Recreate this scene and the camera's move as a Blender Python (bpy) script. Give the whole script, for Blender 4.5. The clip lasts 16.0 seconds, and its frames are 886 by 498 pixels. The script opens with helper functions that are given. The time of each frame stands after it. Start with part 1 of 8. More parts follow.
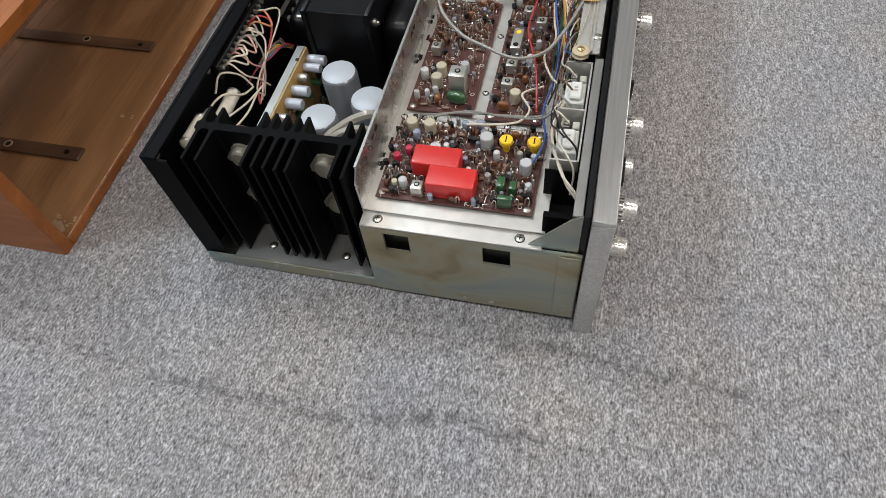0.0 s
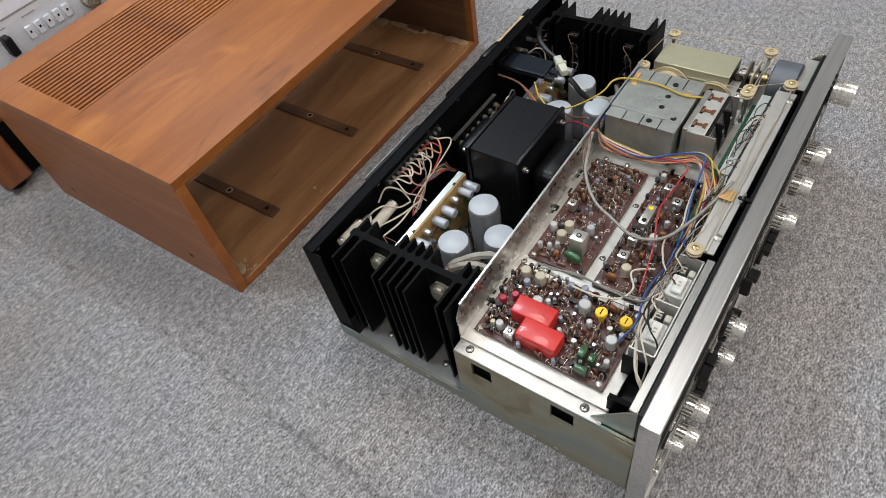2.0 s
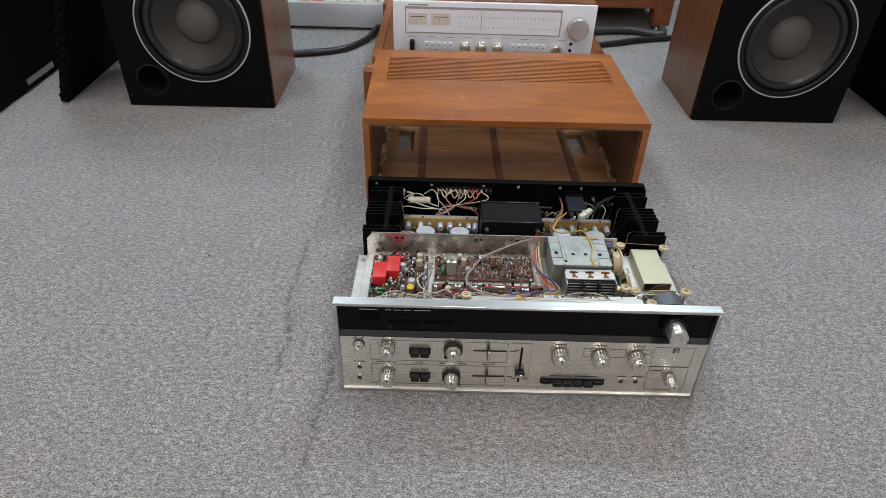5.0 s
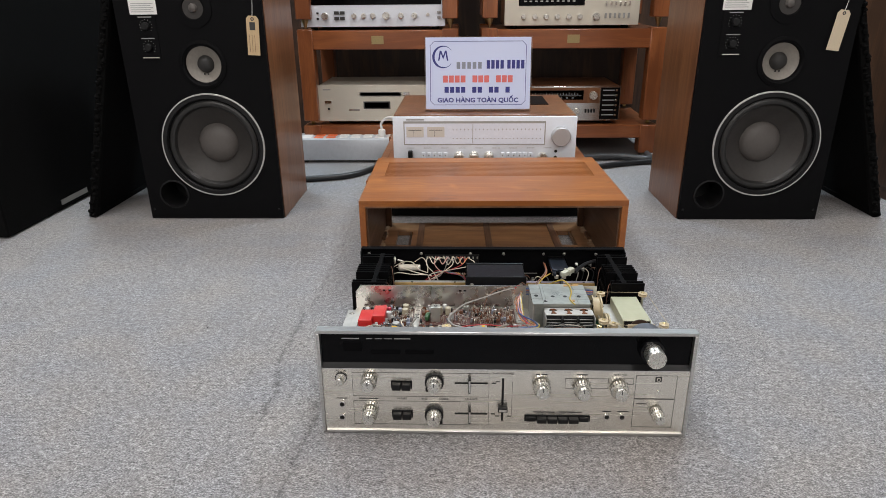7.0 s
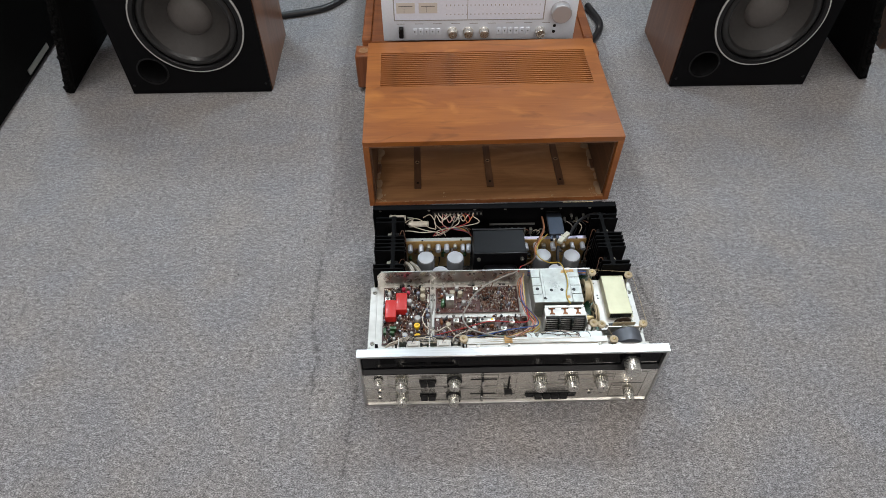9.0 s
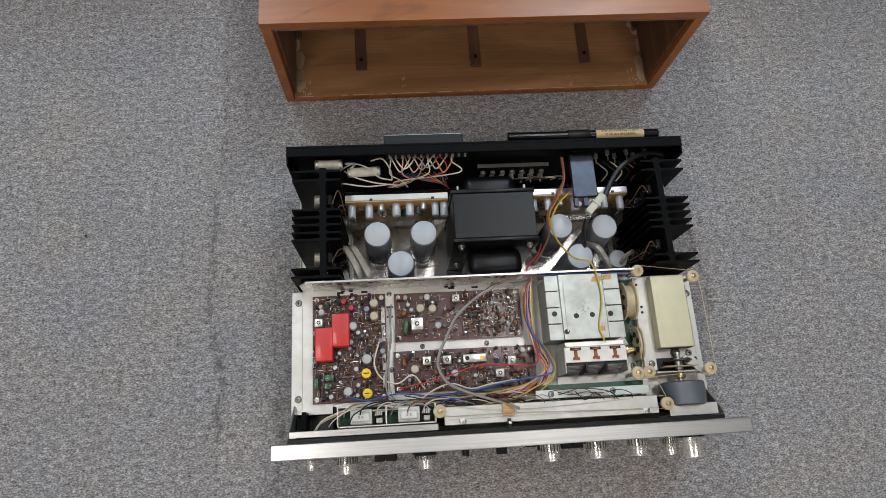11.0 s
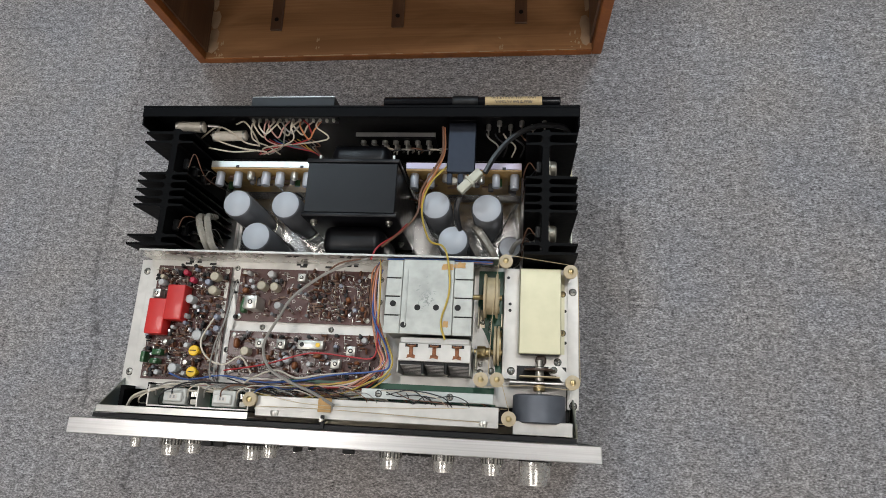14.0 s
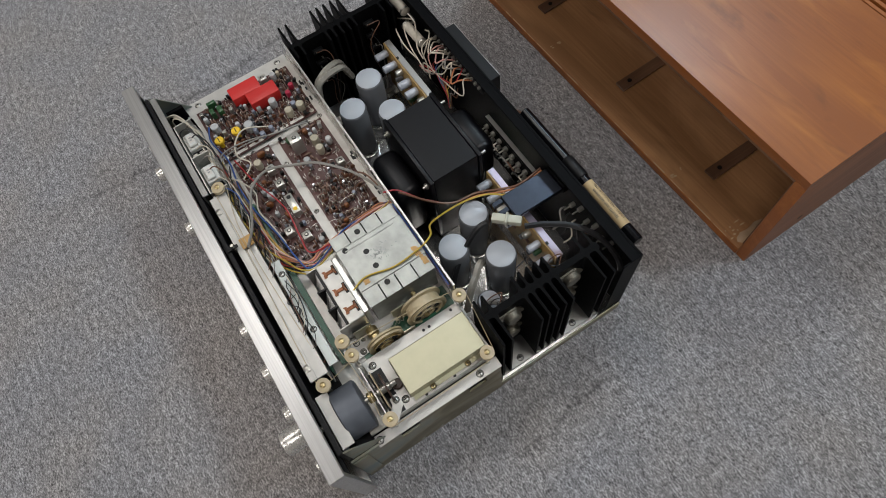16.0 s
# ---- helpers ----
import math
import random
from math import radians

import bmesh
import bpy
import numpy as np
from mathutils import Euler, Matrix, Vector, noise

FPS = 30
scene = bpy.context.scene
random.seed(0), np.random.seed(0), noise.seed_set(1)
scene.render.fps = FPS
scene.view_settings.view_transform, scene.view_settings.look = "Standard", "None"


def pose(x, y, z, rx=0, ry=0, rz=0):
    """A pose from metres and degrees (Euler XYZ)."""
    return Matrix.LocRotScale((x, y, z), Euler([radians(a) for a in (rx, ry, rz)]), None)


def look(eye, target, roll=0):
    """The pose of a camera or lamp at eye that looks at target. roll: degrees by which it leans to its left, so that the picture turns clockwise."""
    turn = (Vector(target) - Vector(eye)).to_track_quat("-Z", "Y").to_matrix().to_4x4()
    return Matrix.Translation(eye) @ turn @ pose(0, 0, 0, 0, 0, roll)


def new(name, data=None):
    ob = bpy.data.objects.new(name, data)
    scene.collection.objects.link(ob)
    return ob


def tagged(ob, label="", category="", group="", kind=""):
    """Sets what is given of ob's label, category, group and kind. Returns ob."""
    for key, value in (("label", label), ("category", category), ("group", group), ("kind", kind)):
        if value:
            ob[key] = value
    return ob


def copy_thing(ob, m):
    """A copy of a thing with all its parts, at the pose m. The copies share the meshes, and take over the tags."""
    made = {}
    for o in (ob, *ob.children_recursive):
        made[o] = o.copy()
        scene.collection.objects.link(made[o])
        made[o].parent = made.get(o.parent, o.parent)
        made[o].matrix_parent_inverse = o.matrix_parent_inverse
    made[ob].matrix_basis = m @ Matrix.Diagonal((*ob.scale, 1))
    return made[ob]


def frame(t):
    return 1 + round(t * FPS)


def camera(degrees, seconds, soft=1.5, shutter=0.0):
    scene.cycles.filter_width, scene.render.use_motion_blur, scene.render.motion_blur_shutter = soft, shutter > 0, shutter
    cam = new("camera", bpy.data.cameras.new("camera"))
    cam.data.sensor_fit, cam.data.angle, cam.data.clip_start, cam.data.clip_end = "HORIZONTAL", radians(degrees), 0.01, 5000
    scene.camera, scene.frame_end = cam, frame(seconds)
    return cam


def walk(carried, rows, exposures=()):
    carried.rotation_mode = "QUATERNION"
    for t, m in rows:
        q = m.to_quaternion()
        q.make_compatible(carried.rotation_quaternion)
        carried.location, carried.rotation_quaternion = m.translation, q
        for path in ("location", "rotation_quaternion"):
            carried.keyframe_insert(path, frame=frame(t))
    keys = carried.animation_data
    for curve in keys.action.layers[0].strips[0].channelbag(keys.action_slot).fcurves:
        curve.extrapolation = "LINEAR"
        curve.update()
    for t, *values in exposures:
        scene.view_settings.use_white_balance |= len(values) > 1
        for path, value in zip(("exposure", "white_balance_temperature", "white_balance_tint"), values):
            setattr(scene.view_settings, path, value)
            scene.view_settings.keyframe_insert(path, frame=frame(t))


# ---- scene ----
cam = camera(69.7, 16.0, soft=0.7)
PATH = [
    (0, (-0.526, 0.046, 0.528), (0.505, 0.376, -1.154), -5.9),
    (0.5, (-0.547, 0.087, 0.512), (0.554, 0.384, -1.131), -5.7),
    (1, (-0.565, 0.104, 0.5), (0.518, 0.401, -1.155), -1.4),
    (1.5, (-0.542, 0.079, 0.538), (0.504, 0.545, -1.102), -6.1),
    (2, (-0.472, -0.014, 0.631), (0.448, 0.85, -0.921), -11.5),
    (2.5, (-0.347, -0.159, 0.719), (0.338, 0.985, -0.773), -8.8),
    (3, (-0.247, -0.26, 0.733), (0.17, 0.97, -0.787), -4.6),
    (3.2, (-0.187, -0.3, 0.729), (0.05, 0.988, -0.783), -4.8),
    (5.3, (-0.104, -0.663, 0.759), (-0.109, 0.976, -0.387), 1.2),
    (5.5, (-0.088, -0.667, 0.726), (-0.107, 1.004, -0.373), 0.4),
    (6, (-0.062, -0.712, 0.627), (-0.088, 1.111, -0.195), -0.3),
    (6.5, (-0.056, -0.769, 0.59), (-0.087, 1.092, -0.144), -0.1),
    (7, (-0.057, -0.783, 0.61), (-0.118, 1.074, -0.13), -0.5),
    (7.5, (-0.079, -0.697, 0.662), (-0.175, 1.039, -0.327), 0.9),
    (8, (-0.106, -0.652, 0.899), (-0.178, 0.819, -0.454), -2.0),
    (8.5, (-0.132, -0.633, 1.091), (-0.158, 0.768, -0.336), -0.3),
    (9, (-0.134, -0.55, 1.119), (-0.098, 0.732, -0.416), 0.2),
    (9.5, (-0.067, -0.319, 1.037), (0.105, 0.695, -0.678), 7.3),
    (10, (-0.095, -0.124, 0.971), (0.036, 0.712, -0.842), 7.8),
    (10.2, (-0.124, -0.047, 0.947), (0.027, 0.631, -0.929), 9.8),
    (12.3, (-0.063, 0.065, 0.853), (-0.019, 0.534, -1.091), 2.5),
    (12.5, (-0.017, 0.062, 0.834), (-0.034, 0.545, -1.106), -3.2),
    (13, (0.077, 0.048, 0.816), (0.029, 0.547, -1.12), -5.5),
    (13.5, (0.148, 0.058, 0.804), (-0.003, 0.546, -1.13), -17.1),
    (14, (0.188, 0.052, 0.806), (-0.036, 0.527, -1.124), -23.1),
    (14.5, (0.202, 0.016, 0.813), (-0.174, 0.572, -1.071), -30.3),
    (15, (0.265, -0.04, 0.869), (-0.365, 0.521, -0.945), -24.7),
    (15.5, (0.324, 0.013, 0.821), (-0.396, 0.349, -1.015), -22.6),
    (16, (0.386, 0.132, 0.766), (-0.372, 0.387, -1.067), -15.6),
]
EXPOSURE = [(0.0, -0.90), (2.0, -0.92), (2.5, -0.95), (3.0, -1.14), (5.5, -1.05), (7.0, -0.82), (7.5, -0.84), (8.5, -1.15), (9.0, -1.20), (10.2, -1.42), (12.5, -1.43), (13.5, -1.42), (14.5, -1.36), (15.1, -1.33), (15.5, -1.45), (16.0, -1.55)]
walk(cam, [(t, look(eye, target, roll)) for t, eye, target, roll in PATH], EXPOSURE)

# ---- light ----
world = bpy.data.worlds.new("shop_air")
scene.world = world
world.use_nodes = True
world.node_tree.nodes["Background"].inputs[0].default_value = (0.75, 0.82, 0.9, 1)
world.node_tree.nodes["Background"].inputs[1].default_value = 0.03
LAMP_WATTS = 48.0


# ---- materials ----
def material(name, colour, rough=0.5, metal=0.0, grain=0.0, scale=60.0, stretch=(1, 1, 1), bump=0.0, blotch=0.0, blotch_scale=6.0,
             per_object=0.0, coat=0.0, spec=0.5, dark=0.55):
    """A surface with fine grain and broad stains; grain and blotch say how far they darken the colour."""
    m = bpy.data.materials.new(name)
    m.use_nodes = True
    nt = m.node_tree
    b = nt.nodes["Principled BSDF"]
    b.inputs["Roughness"].default_value = rough
    b.inputs["Metallic"].default_value = metal
    b.inputs["Coat Weight"].default_value = coat
    b.inputs["Specular IOR Level"].default_value = spec
    tc = nt.nodes.new("ShaderNodeTexCoord")
    mp = nt.nodes.new("ShaderNodeMapping")
    mp.inputs["Scale"].default_value = stretch
    nt.links.new(tc.outputs["Object"], mp.inputs["Vector"])
    last = None
    base = (*colour, 1)

    def mix(fac, a, c):
        x = nt.nodes.new("ShaderNodeMix")
        x.data_type = "RGBA"
        nt.links.new(fac, x.inputs["Factor"])
        if isinstance(a, tuple):
            x.inputs["A"].default_value = a
        else:
            nt.links.new(a, x.inputs["A"])
        x.inputs["B"].default_value = c
        return x.outputs["Result"]

    last = base
    for amount, sc, det, thin in ((blotch, blotch_scale, 3, False), (grain, scale, 2, True)):
        if amount:
            n = nt.nodes.new("ShaderNodeTexNoise")
            n.inputs["Scale"].default_value = sc
            n.inputs["Detail"].default_value = det
            nt.links.new((mp if thin else tc).outputs["Vector" if thin else "Object"], n.inputs["Vector"])
            r = nt.nodes.new("ShaderNodeMapRange")
            r.inputs["From Min"].default_value, r.inputs["From Max"].default_value = 0.38, 0.68
            r.inputs["To Max"].default_value = amount
            nt.links.new(n.outputs["Fac"], r.inputs["Value"])
            last = mix(r.outputs["Result"], last, (colour[0] * dark, colour[1] * dark, colour[2] * dark, 1))
            if thin and bump:
                bp = nt.nodes.new("ShaderNodeBump")
                bp.inputs["Strength"].default_value = bump
                bp.inputs["Distance"].default_value = 0.001
                nt.links.new(n.outputs["Fac"], bp.inputs["Height"])
                nt.links.new(bp.outputs["Normal"], b.inputs["Normal"])
            if thin:
                rr = nt.nodes.new("ShaderNodeMapRange")
                rr.inputs["To Min"].default_value, rr.inputs["To Max"].default_value = max(0.02, rough - 0.08), min(1, rough + 0.1)
                nt.links.new(n.outputs["Fac"], rr.inputs["Value"])
                nt.links.new(rr.outputs["Result"], b.inputs["Roughness"])
    if per_object:
        oi = nt.nodes.new("ShaderNodeObjectInfo")
        r = nt.nodes.new("ShaderNodeMapRange")
        r.inputs["To Max"].default_value = per_object
        nt.links.new(oi.outputs["Random"], r.inputs["Value"])
        last = mix(r.outputs["Result"], last, (colour[0] * dark, colour[1] * dark, colour[2] * dark, 1))
    if isinstance(last, tuple):
        b.inputs["Base Color"].default_value = last
    else:
        nt.links.new(last, b.inputs["Base Color"])
    return m


def carpet_material():
    m = bpy.data.materials.new("grey_carpet")
    m.use_nodes = True
    nt = m.node_tree
    b = nt.nodes["Principled BSDF"]
    b.inputs["Roughness"].default_value = 0.95
    b.inputs["Specular IOR Level"].default_value = 0.1
    b.inputs["Sheen Weight"].default_value = 0.15
    tc = nt.nodes.new("ShaderNodeTexCoord")
    mp = nt.nodes.new("ShaderNodeMapping")
    mp.inputs["Scale"].default_value = (0.74, 1.30, 1)
    nt.links.new(tc.outputs["Object"], mp.inputs["Vector"])
    tuft = nt.nodes.new("ShaderNodeTexNoise")
    tuft.inputs["Scale"].default_value = 400
    tuft.inputs["Detail"].default_value = 3
    tuft.inputs["Roughness"].default_value = 0.7
    nt.links.new(mp.outputs["Vector"], tuft.inputs["Vector"])
    streak = nt.nodes.new("ShaderNodeTexNoise")
    streak.inputs["Scale"].default_value = 125
    streak.inputs["Detail"].default_value = 3
    streak.inputs["Roughness"].default_value = 0.65
    nt.links.new(mp.outputs["Vector"], streak.inputs["Vector"])
    both = nt.nodes.new("ShaderNodeMix")
    both.data_type = "FLOAT"
    both.inputs["Factor"].default_value = 0.33
    nt.links.new(tuft.outputs["Fac"], both.inputs["A"])
    nt.links.new(streak.outputs["Fac"], both.inputs["B"])
    ramp = nt.nodes.new("ShaderNodeValToRGB")
    els = ramp.color_ramp.elements
    els[0].position, els[0].color = 0.350, (0.036, 0.035, 0.036, 1)
    els[1].position, els[1].color = 0.650, (0.55, 0.544, 0.546, 1)
    mid = els.new(0.5)
    mid.color = (0.222, 0.217, 0.219, 1)
    nt.links.new(both.outputs["Result"], ramp.inputs["Fac"])
    broad = nt.nodes.new("ShaderNodeTexNoise")
    broad.inputs["Scale"].default_value = 16
    broad.inputs["Detail"].default_value = 6
    broad.inputs["Roughness"].default_value = 0.7
    nt.links.new(mp.outputs["Vector"], broad.inputs["Vector"])
    rr = nt.nodes.new("ShaderNodeMapRange")
    rr.inputs["From Min"].default_value, rr.inputs["From Max"].default_value = 0.35, 0.7
    rr.inputs["To Min"].default_value, rr.inputs["To Max"].default_value = 0.0, 0.30
    nt.links.new(broad.outputs["Fac"], rr.inputs["Value"])
    mx = nt.nodes.new("ShaderNodeMix")
    mx.data_type = "RGBA"
    nt.links.new(rr.outputs["Result"], mx.inputs["Factor"])
    nt.links.new(ramp.outputs["Color"], mx.inputs["A"])
    mx.inputs["B"].default_value = (0.13, 0.128, 0.132, 1)
    tone = nt.nodes.new("ShaderNodeTexNoise")
    tone.inputs["Scale"].default_value = 7
    tone.inputs["Detail"].default_value = 5
    nt.links.new(tc.outputs["Object"], tone.inputs["Vector"])
    hues = nt.nodes.new("ShaderNodeValToRGB")
    hues.color_ramp.elements[0].position, hues.color_ramp.elements[0].color = 0.36, (0.97, 0.975, 1.0, 1)
    hues.color_ramp.elements[1].position, hues.color_ramp.elements[1].color = 0.66, (1.045, 1.0, 0.955, 1)
    nt.links.new(tone.outputs["Fac"], hues.inputs["Fac"])
    dyed = nt.nodes.new("ShaderNodeMix")
    dyed.data_type, dyed.blend_type = "RGBA", "MULTIPLY"
    dyed.inputs["Factor"].default_value = 1.0
    nt.links.new(mx.outputs["Result"], dyed.inputs["A"])
    nt.links.new(hues.outputs["Color"], dyed.inputs["B"])
    # shade of the creases, painted as a patchy dark colour
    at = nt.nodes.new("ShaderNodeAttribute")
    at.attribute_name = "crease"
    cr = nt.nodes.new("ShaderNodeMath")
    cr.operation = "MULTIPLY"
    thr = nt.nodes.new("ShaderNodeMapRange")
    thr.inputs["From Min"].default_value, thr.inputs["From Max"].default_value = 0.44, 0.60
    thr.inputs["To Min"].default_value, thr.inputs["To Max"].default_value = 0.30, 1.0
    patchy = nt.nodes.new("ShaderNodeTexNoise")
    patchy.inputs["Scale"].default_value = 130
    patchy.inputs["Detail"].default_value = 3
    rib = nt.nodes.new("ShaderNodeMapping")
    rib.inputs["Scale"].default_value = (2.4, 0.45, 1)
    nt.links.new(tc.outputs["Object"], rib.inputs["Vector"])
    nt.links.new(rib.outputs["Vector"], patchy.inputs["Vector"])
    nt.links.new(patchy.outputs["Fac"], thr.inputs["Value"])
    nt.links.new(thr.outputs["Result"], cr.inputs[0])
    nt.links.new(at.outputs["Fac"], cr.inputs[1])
    crease_shade = nt.nodes.new("ShaderNodeMix")
    crease_shade.data_type = "RGBA"
    nt.links.new(cr.outputs[0], crease_shade.inputs["Factor"])
    nt.links.new(dyed.outputs["Result"], crease_shade.inputs["A"])
    crease_shade.inputs["B"].default_value = (0.055, 0.053, 0.055, 1)
    nt.links.new(crease_shade.outputs["Result"], b.inputs["Base Color"])
    bp = nt.nodes.new("ShaderNodeBump")
    bp.inputs["Strength"].default_value = 0.75
    bp.inputs["Distance"].default_value = 0.0015
    nt.links.new(both.outputs["Result"], bp.inputs["Height"])
    nt.links.new(bp.outputs["Normal"], b.inputs["Normal"])
    return m


def wood_material(name, light, darkc, along="x", rough=0.42, contrast=1.0, scale=1.0, coat=0.0, figure=0.0):
    m = bpy.data.materials.new(name)
    m.use_nodes = True
    nt = m.node_tree
    b = nt.nodes["Principled BSDF"]
    tc = nt.nodes.new("ShaderNodeTexCoord")
    b.inputs["Coat Weight"].default_value = coat
    b.inputs["Coat Roughness"].default_value = 0.25

    def grain(sc, long, detail, dist):
        mp = nt.nodes.new("ShaderNodeMapping")
        v = [sc, sc, sc]
        v["xyz".index(along)] = sc * long
        mp.inputs["Scale"].default_value = v
        nt.links.new(tc.outputs["Object"], mp.inputs["Vector"])
        n = nt.nodes.new("ShaderNodeTexNoise")
        n.inputs["Scale"].default_value = 1
        n.inputs["Detail"].default_value = detail
        n.inputs["Distortion"].default_value = dist
        nt.links.new(mp.outputs["Vector"], n.inputs["Vector"])
        return n.outputs["Fac"]

    broad, fine, blot = grain(22 * scale, 0.16, 4, 1.2), grain(420 * scale, 0.02, 2, 0.1), grain(5 * scale, 0.7, 3, 0.3)
    a = nt.nodes.new("ShaderNodeMath")
    a.operation = "MULTIPLY_ADD"
    nt.links.new(fine, a.inputs[0])
    a.inputs[1].default_value = 0.35
    nt.links.new(broad, a.inputs[2])
    a2 = nt.nodes.new("ShaderNodeMath")
    a2.operation = "MULTIPLY_ADD"
    nt.links.new(blot, a2.inputs[0])
    a2.inputs[1].default_value = 0.5
    nt.links.new(a.outputs[0], a2.inputs[2])
    ramp = nt.nodes.new("ShaderNodeValToRGB")
    els = ramp.color_ramp.elements
    els[0].position, els[0].color = 0.92 - 0.2 * contrast, (*light, 1)
    els[1].position, els[1].color = 0.92 + 0.28 * contrast, (*darkc, 1)
    nt.links.new(a2.outputs[0], ramp.inputs["Fac"])
    tint = ramp.outputs["Color"]
    if figure:
        # swirls round small knots, some dark and some golden
        for fac, colour, weight in ((grain(15, 0.35, 5, 2.5), [0.45 * c for c in darkc], figure), (grain(11, 0.4, 4, 2.0), (light[0] * 1.35, light[1] * 1.5, light[2] * 1.6), figure * 0.8)):
            span = nt.nodes.new("ShaderNodeMapRange")
            span.inputs["From Min"].default_value, span.inputs["From Max"].default_value = 0.56, 0.74
            span.inputs["To Min"].default_value, span.inputs["To Max"].default_value = 0.0, weight
            nt.links.new(fac, span.inputs["Value"])
            mix = nt.nodes.new("ShaderNodeMix")
            mix.data_type = "RGBA"
            nt.links.new(span.outputs["Result"], mix.inputs["Factor"])
            nt.links.new(tint, mix.inputs["A"])
            mix.inputs["B"].default_value = (*colour, 1)
            tint = mix.outputs["Result"]
    nt.links.new(tint, b.inputs["Base Color"])
    rr = nt.nodes.new("ShaderNodeMapRange")
    rr.inputs["To Min"].default_value, rr.inputs["To Max"].default_value = rough - 0.06, rough + 0.12
    nt.links.new(fine, rr.inputs["Value"])
    nt.links.new(rr.outputs["Result"], b.inputs["Roughness"])
    bp = nt.nodes.new("ShaderNodeBump")
    bp.inputs["Strength"].default_value = 0.12
    bp.inputs["Distance"].default_value = 0.0006
    nt.links.new(fine, bp.inputs["Height"])
    nt.links.new(bp.outputs["Normal"], b.inputs["Normal"])
    return m


def glass_material(name, colour=(1, 1, 1), rough=0.03):
    m = bpy.data.materials.new(name)
    m.use_nodes = True
    b = m.node_tree.nodes["Principled BSDF"]
    b.inputs["Base Color"].default_value = (*colour, 1)
    b.inputs["Roughness"].default_value = rough
    b.inputs["Transmission Weight"].default_value = 1.0
    return m


CARPET = carpet_material()
WALNUT = wood_material("walnut_veneer", (0.370, 0.128, 0.025), (0.240, 0.074, 0.014), "x", 0.34, coat=0.22, contrast=2.0, figure=0.6)
WALNUT_SIDE = wood_material("walnut_veneer_side", (0.37, 0.128, 0.029), (0.245, 0.077, 0.017), "y", 0.38, contrast=1.5)
RAW_WOOD = wood_material("raw_plywood", (0.45, 0.232, 0.104), (0.275, 0.134, 0.057), "x", 0.34, scale=0.8, contrast=1.3, coat=0.65, figure=0.35)
BAR_WOOD = wood_material("stained_batten", (0.19, 0.098, 0.052), (0.105, 0.052, 0.028), "y", 0.38, coat=0.15)
RACK_WOOD = wood_material("rack_wood", (0.33, 0.112, 0.038), (0.20, 0.062, 0.022), "x", 0.28, coat=0.3, contrast=1.4)
RACK_POST = wood_material("rack_post_wood", (0.32, 0.108, 0.037), (0.19, 0.060, 0.021), "z", 0.28, coat=0.3, contrast=1.4)
SPEAKER_WOOD = wood_material("speaker_walnut", (0.235, 0.098, 0.040), (0.135, 0.052, 0.021), "z", 0.30, coat=0.2, contrast=1.5)
DARK_WOOD = wood_material("dark_wood_panelling", (0.075, 0.036, 0.018), (0.03, 0.014, 0.008), "z", 0.45)
BROWN_WOOD = wood_material("brown_cabinet_wood", (0.10, 0.046, 0.022), (0.05, 0.023, 0.011), "z", 0.45)
WALL_PAINT = material("white_wall_paint", (0.42, 0.41, 0.40), 0.8, grain=0.05, scale=90, bump=0.1, blotch=0.05)
ALU = material("brushed_aluminium", (0.70, 0.695, 0.68), 0.32, 1.0, grain=0.45, scale=420, stretch=(0.015, 1, 1), bump=0.06, dark=0.62)
ALU_FACE = material("satin_aluminium_face", (0.86, 0.83, 0.755), 0.24, 0.88, grain=0.15, scale=320, stretch=(0.02, 1, 1), bump=0.04, dark=0.8)
CHROME = material("polished_metal", (0.82, 0.81, 0.78), 0.16, 1.0, grain=0.1, scale=200)
SCREEN = material("dull_tinned_screen", (0.76, 0.745, 0.71), 0.27, 1.0, grain=0.15, scale=60, blotch=0.2, blotch_scale=20, dark=0.75)
KNOB_GROOVE = material("dark_knob_groove", (0.16, 0.155, 0.145), 0.4, 0.9)
TAG_PALE = material("pale_card_tag", (0.60, 0.50, 0.36), 0.75, grain=0.1, scale=250)
KNOB = material("machined_knob", (0.80, 0.78, 0.73), 0.27, 0.95, grain=0.12, scale=400)
SATIN_KNOB = material("satin_grey_knob", (0.40, 0.40, 0.41), 0.36, 0.4, grain=0.1, scale=300)
BRASS = material("brass_screw", (0.50, 0.39, 0.20), 0.32, 1.0, grain=0.2, scale=300)
STEEL = material("zinc_screw", (0.48, 0.465, 0.42), 0.35, 1.0, grain=0.25, scale=500)
ZINC = material("bright_zinc_sheet", (0.50, 0.495, 0.47), 0.33, 0.85, grain=0.22, scale=45, bump=0.03, blotch=0.22, blotch_scale=14, dark=0.72)


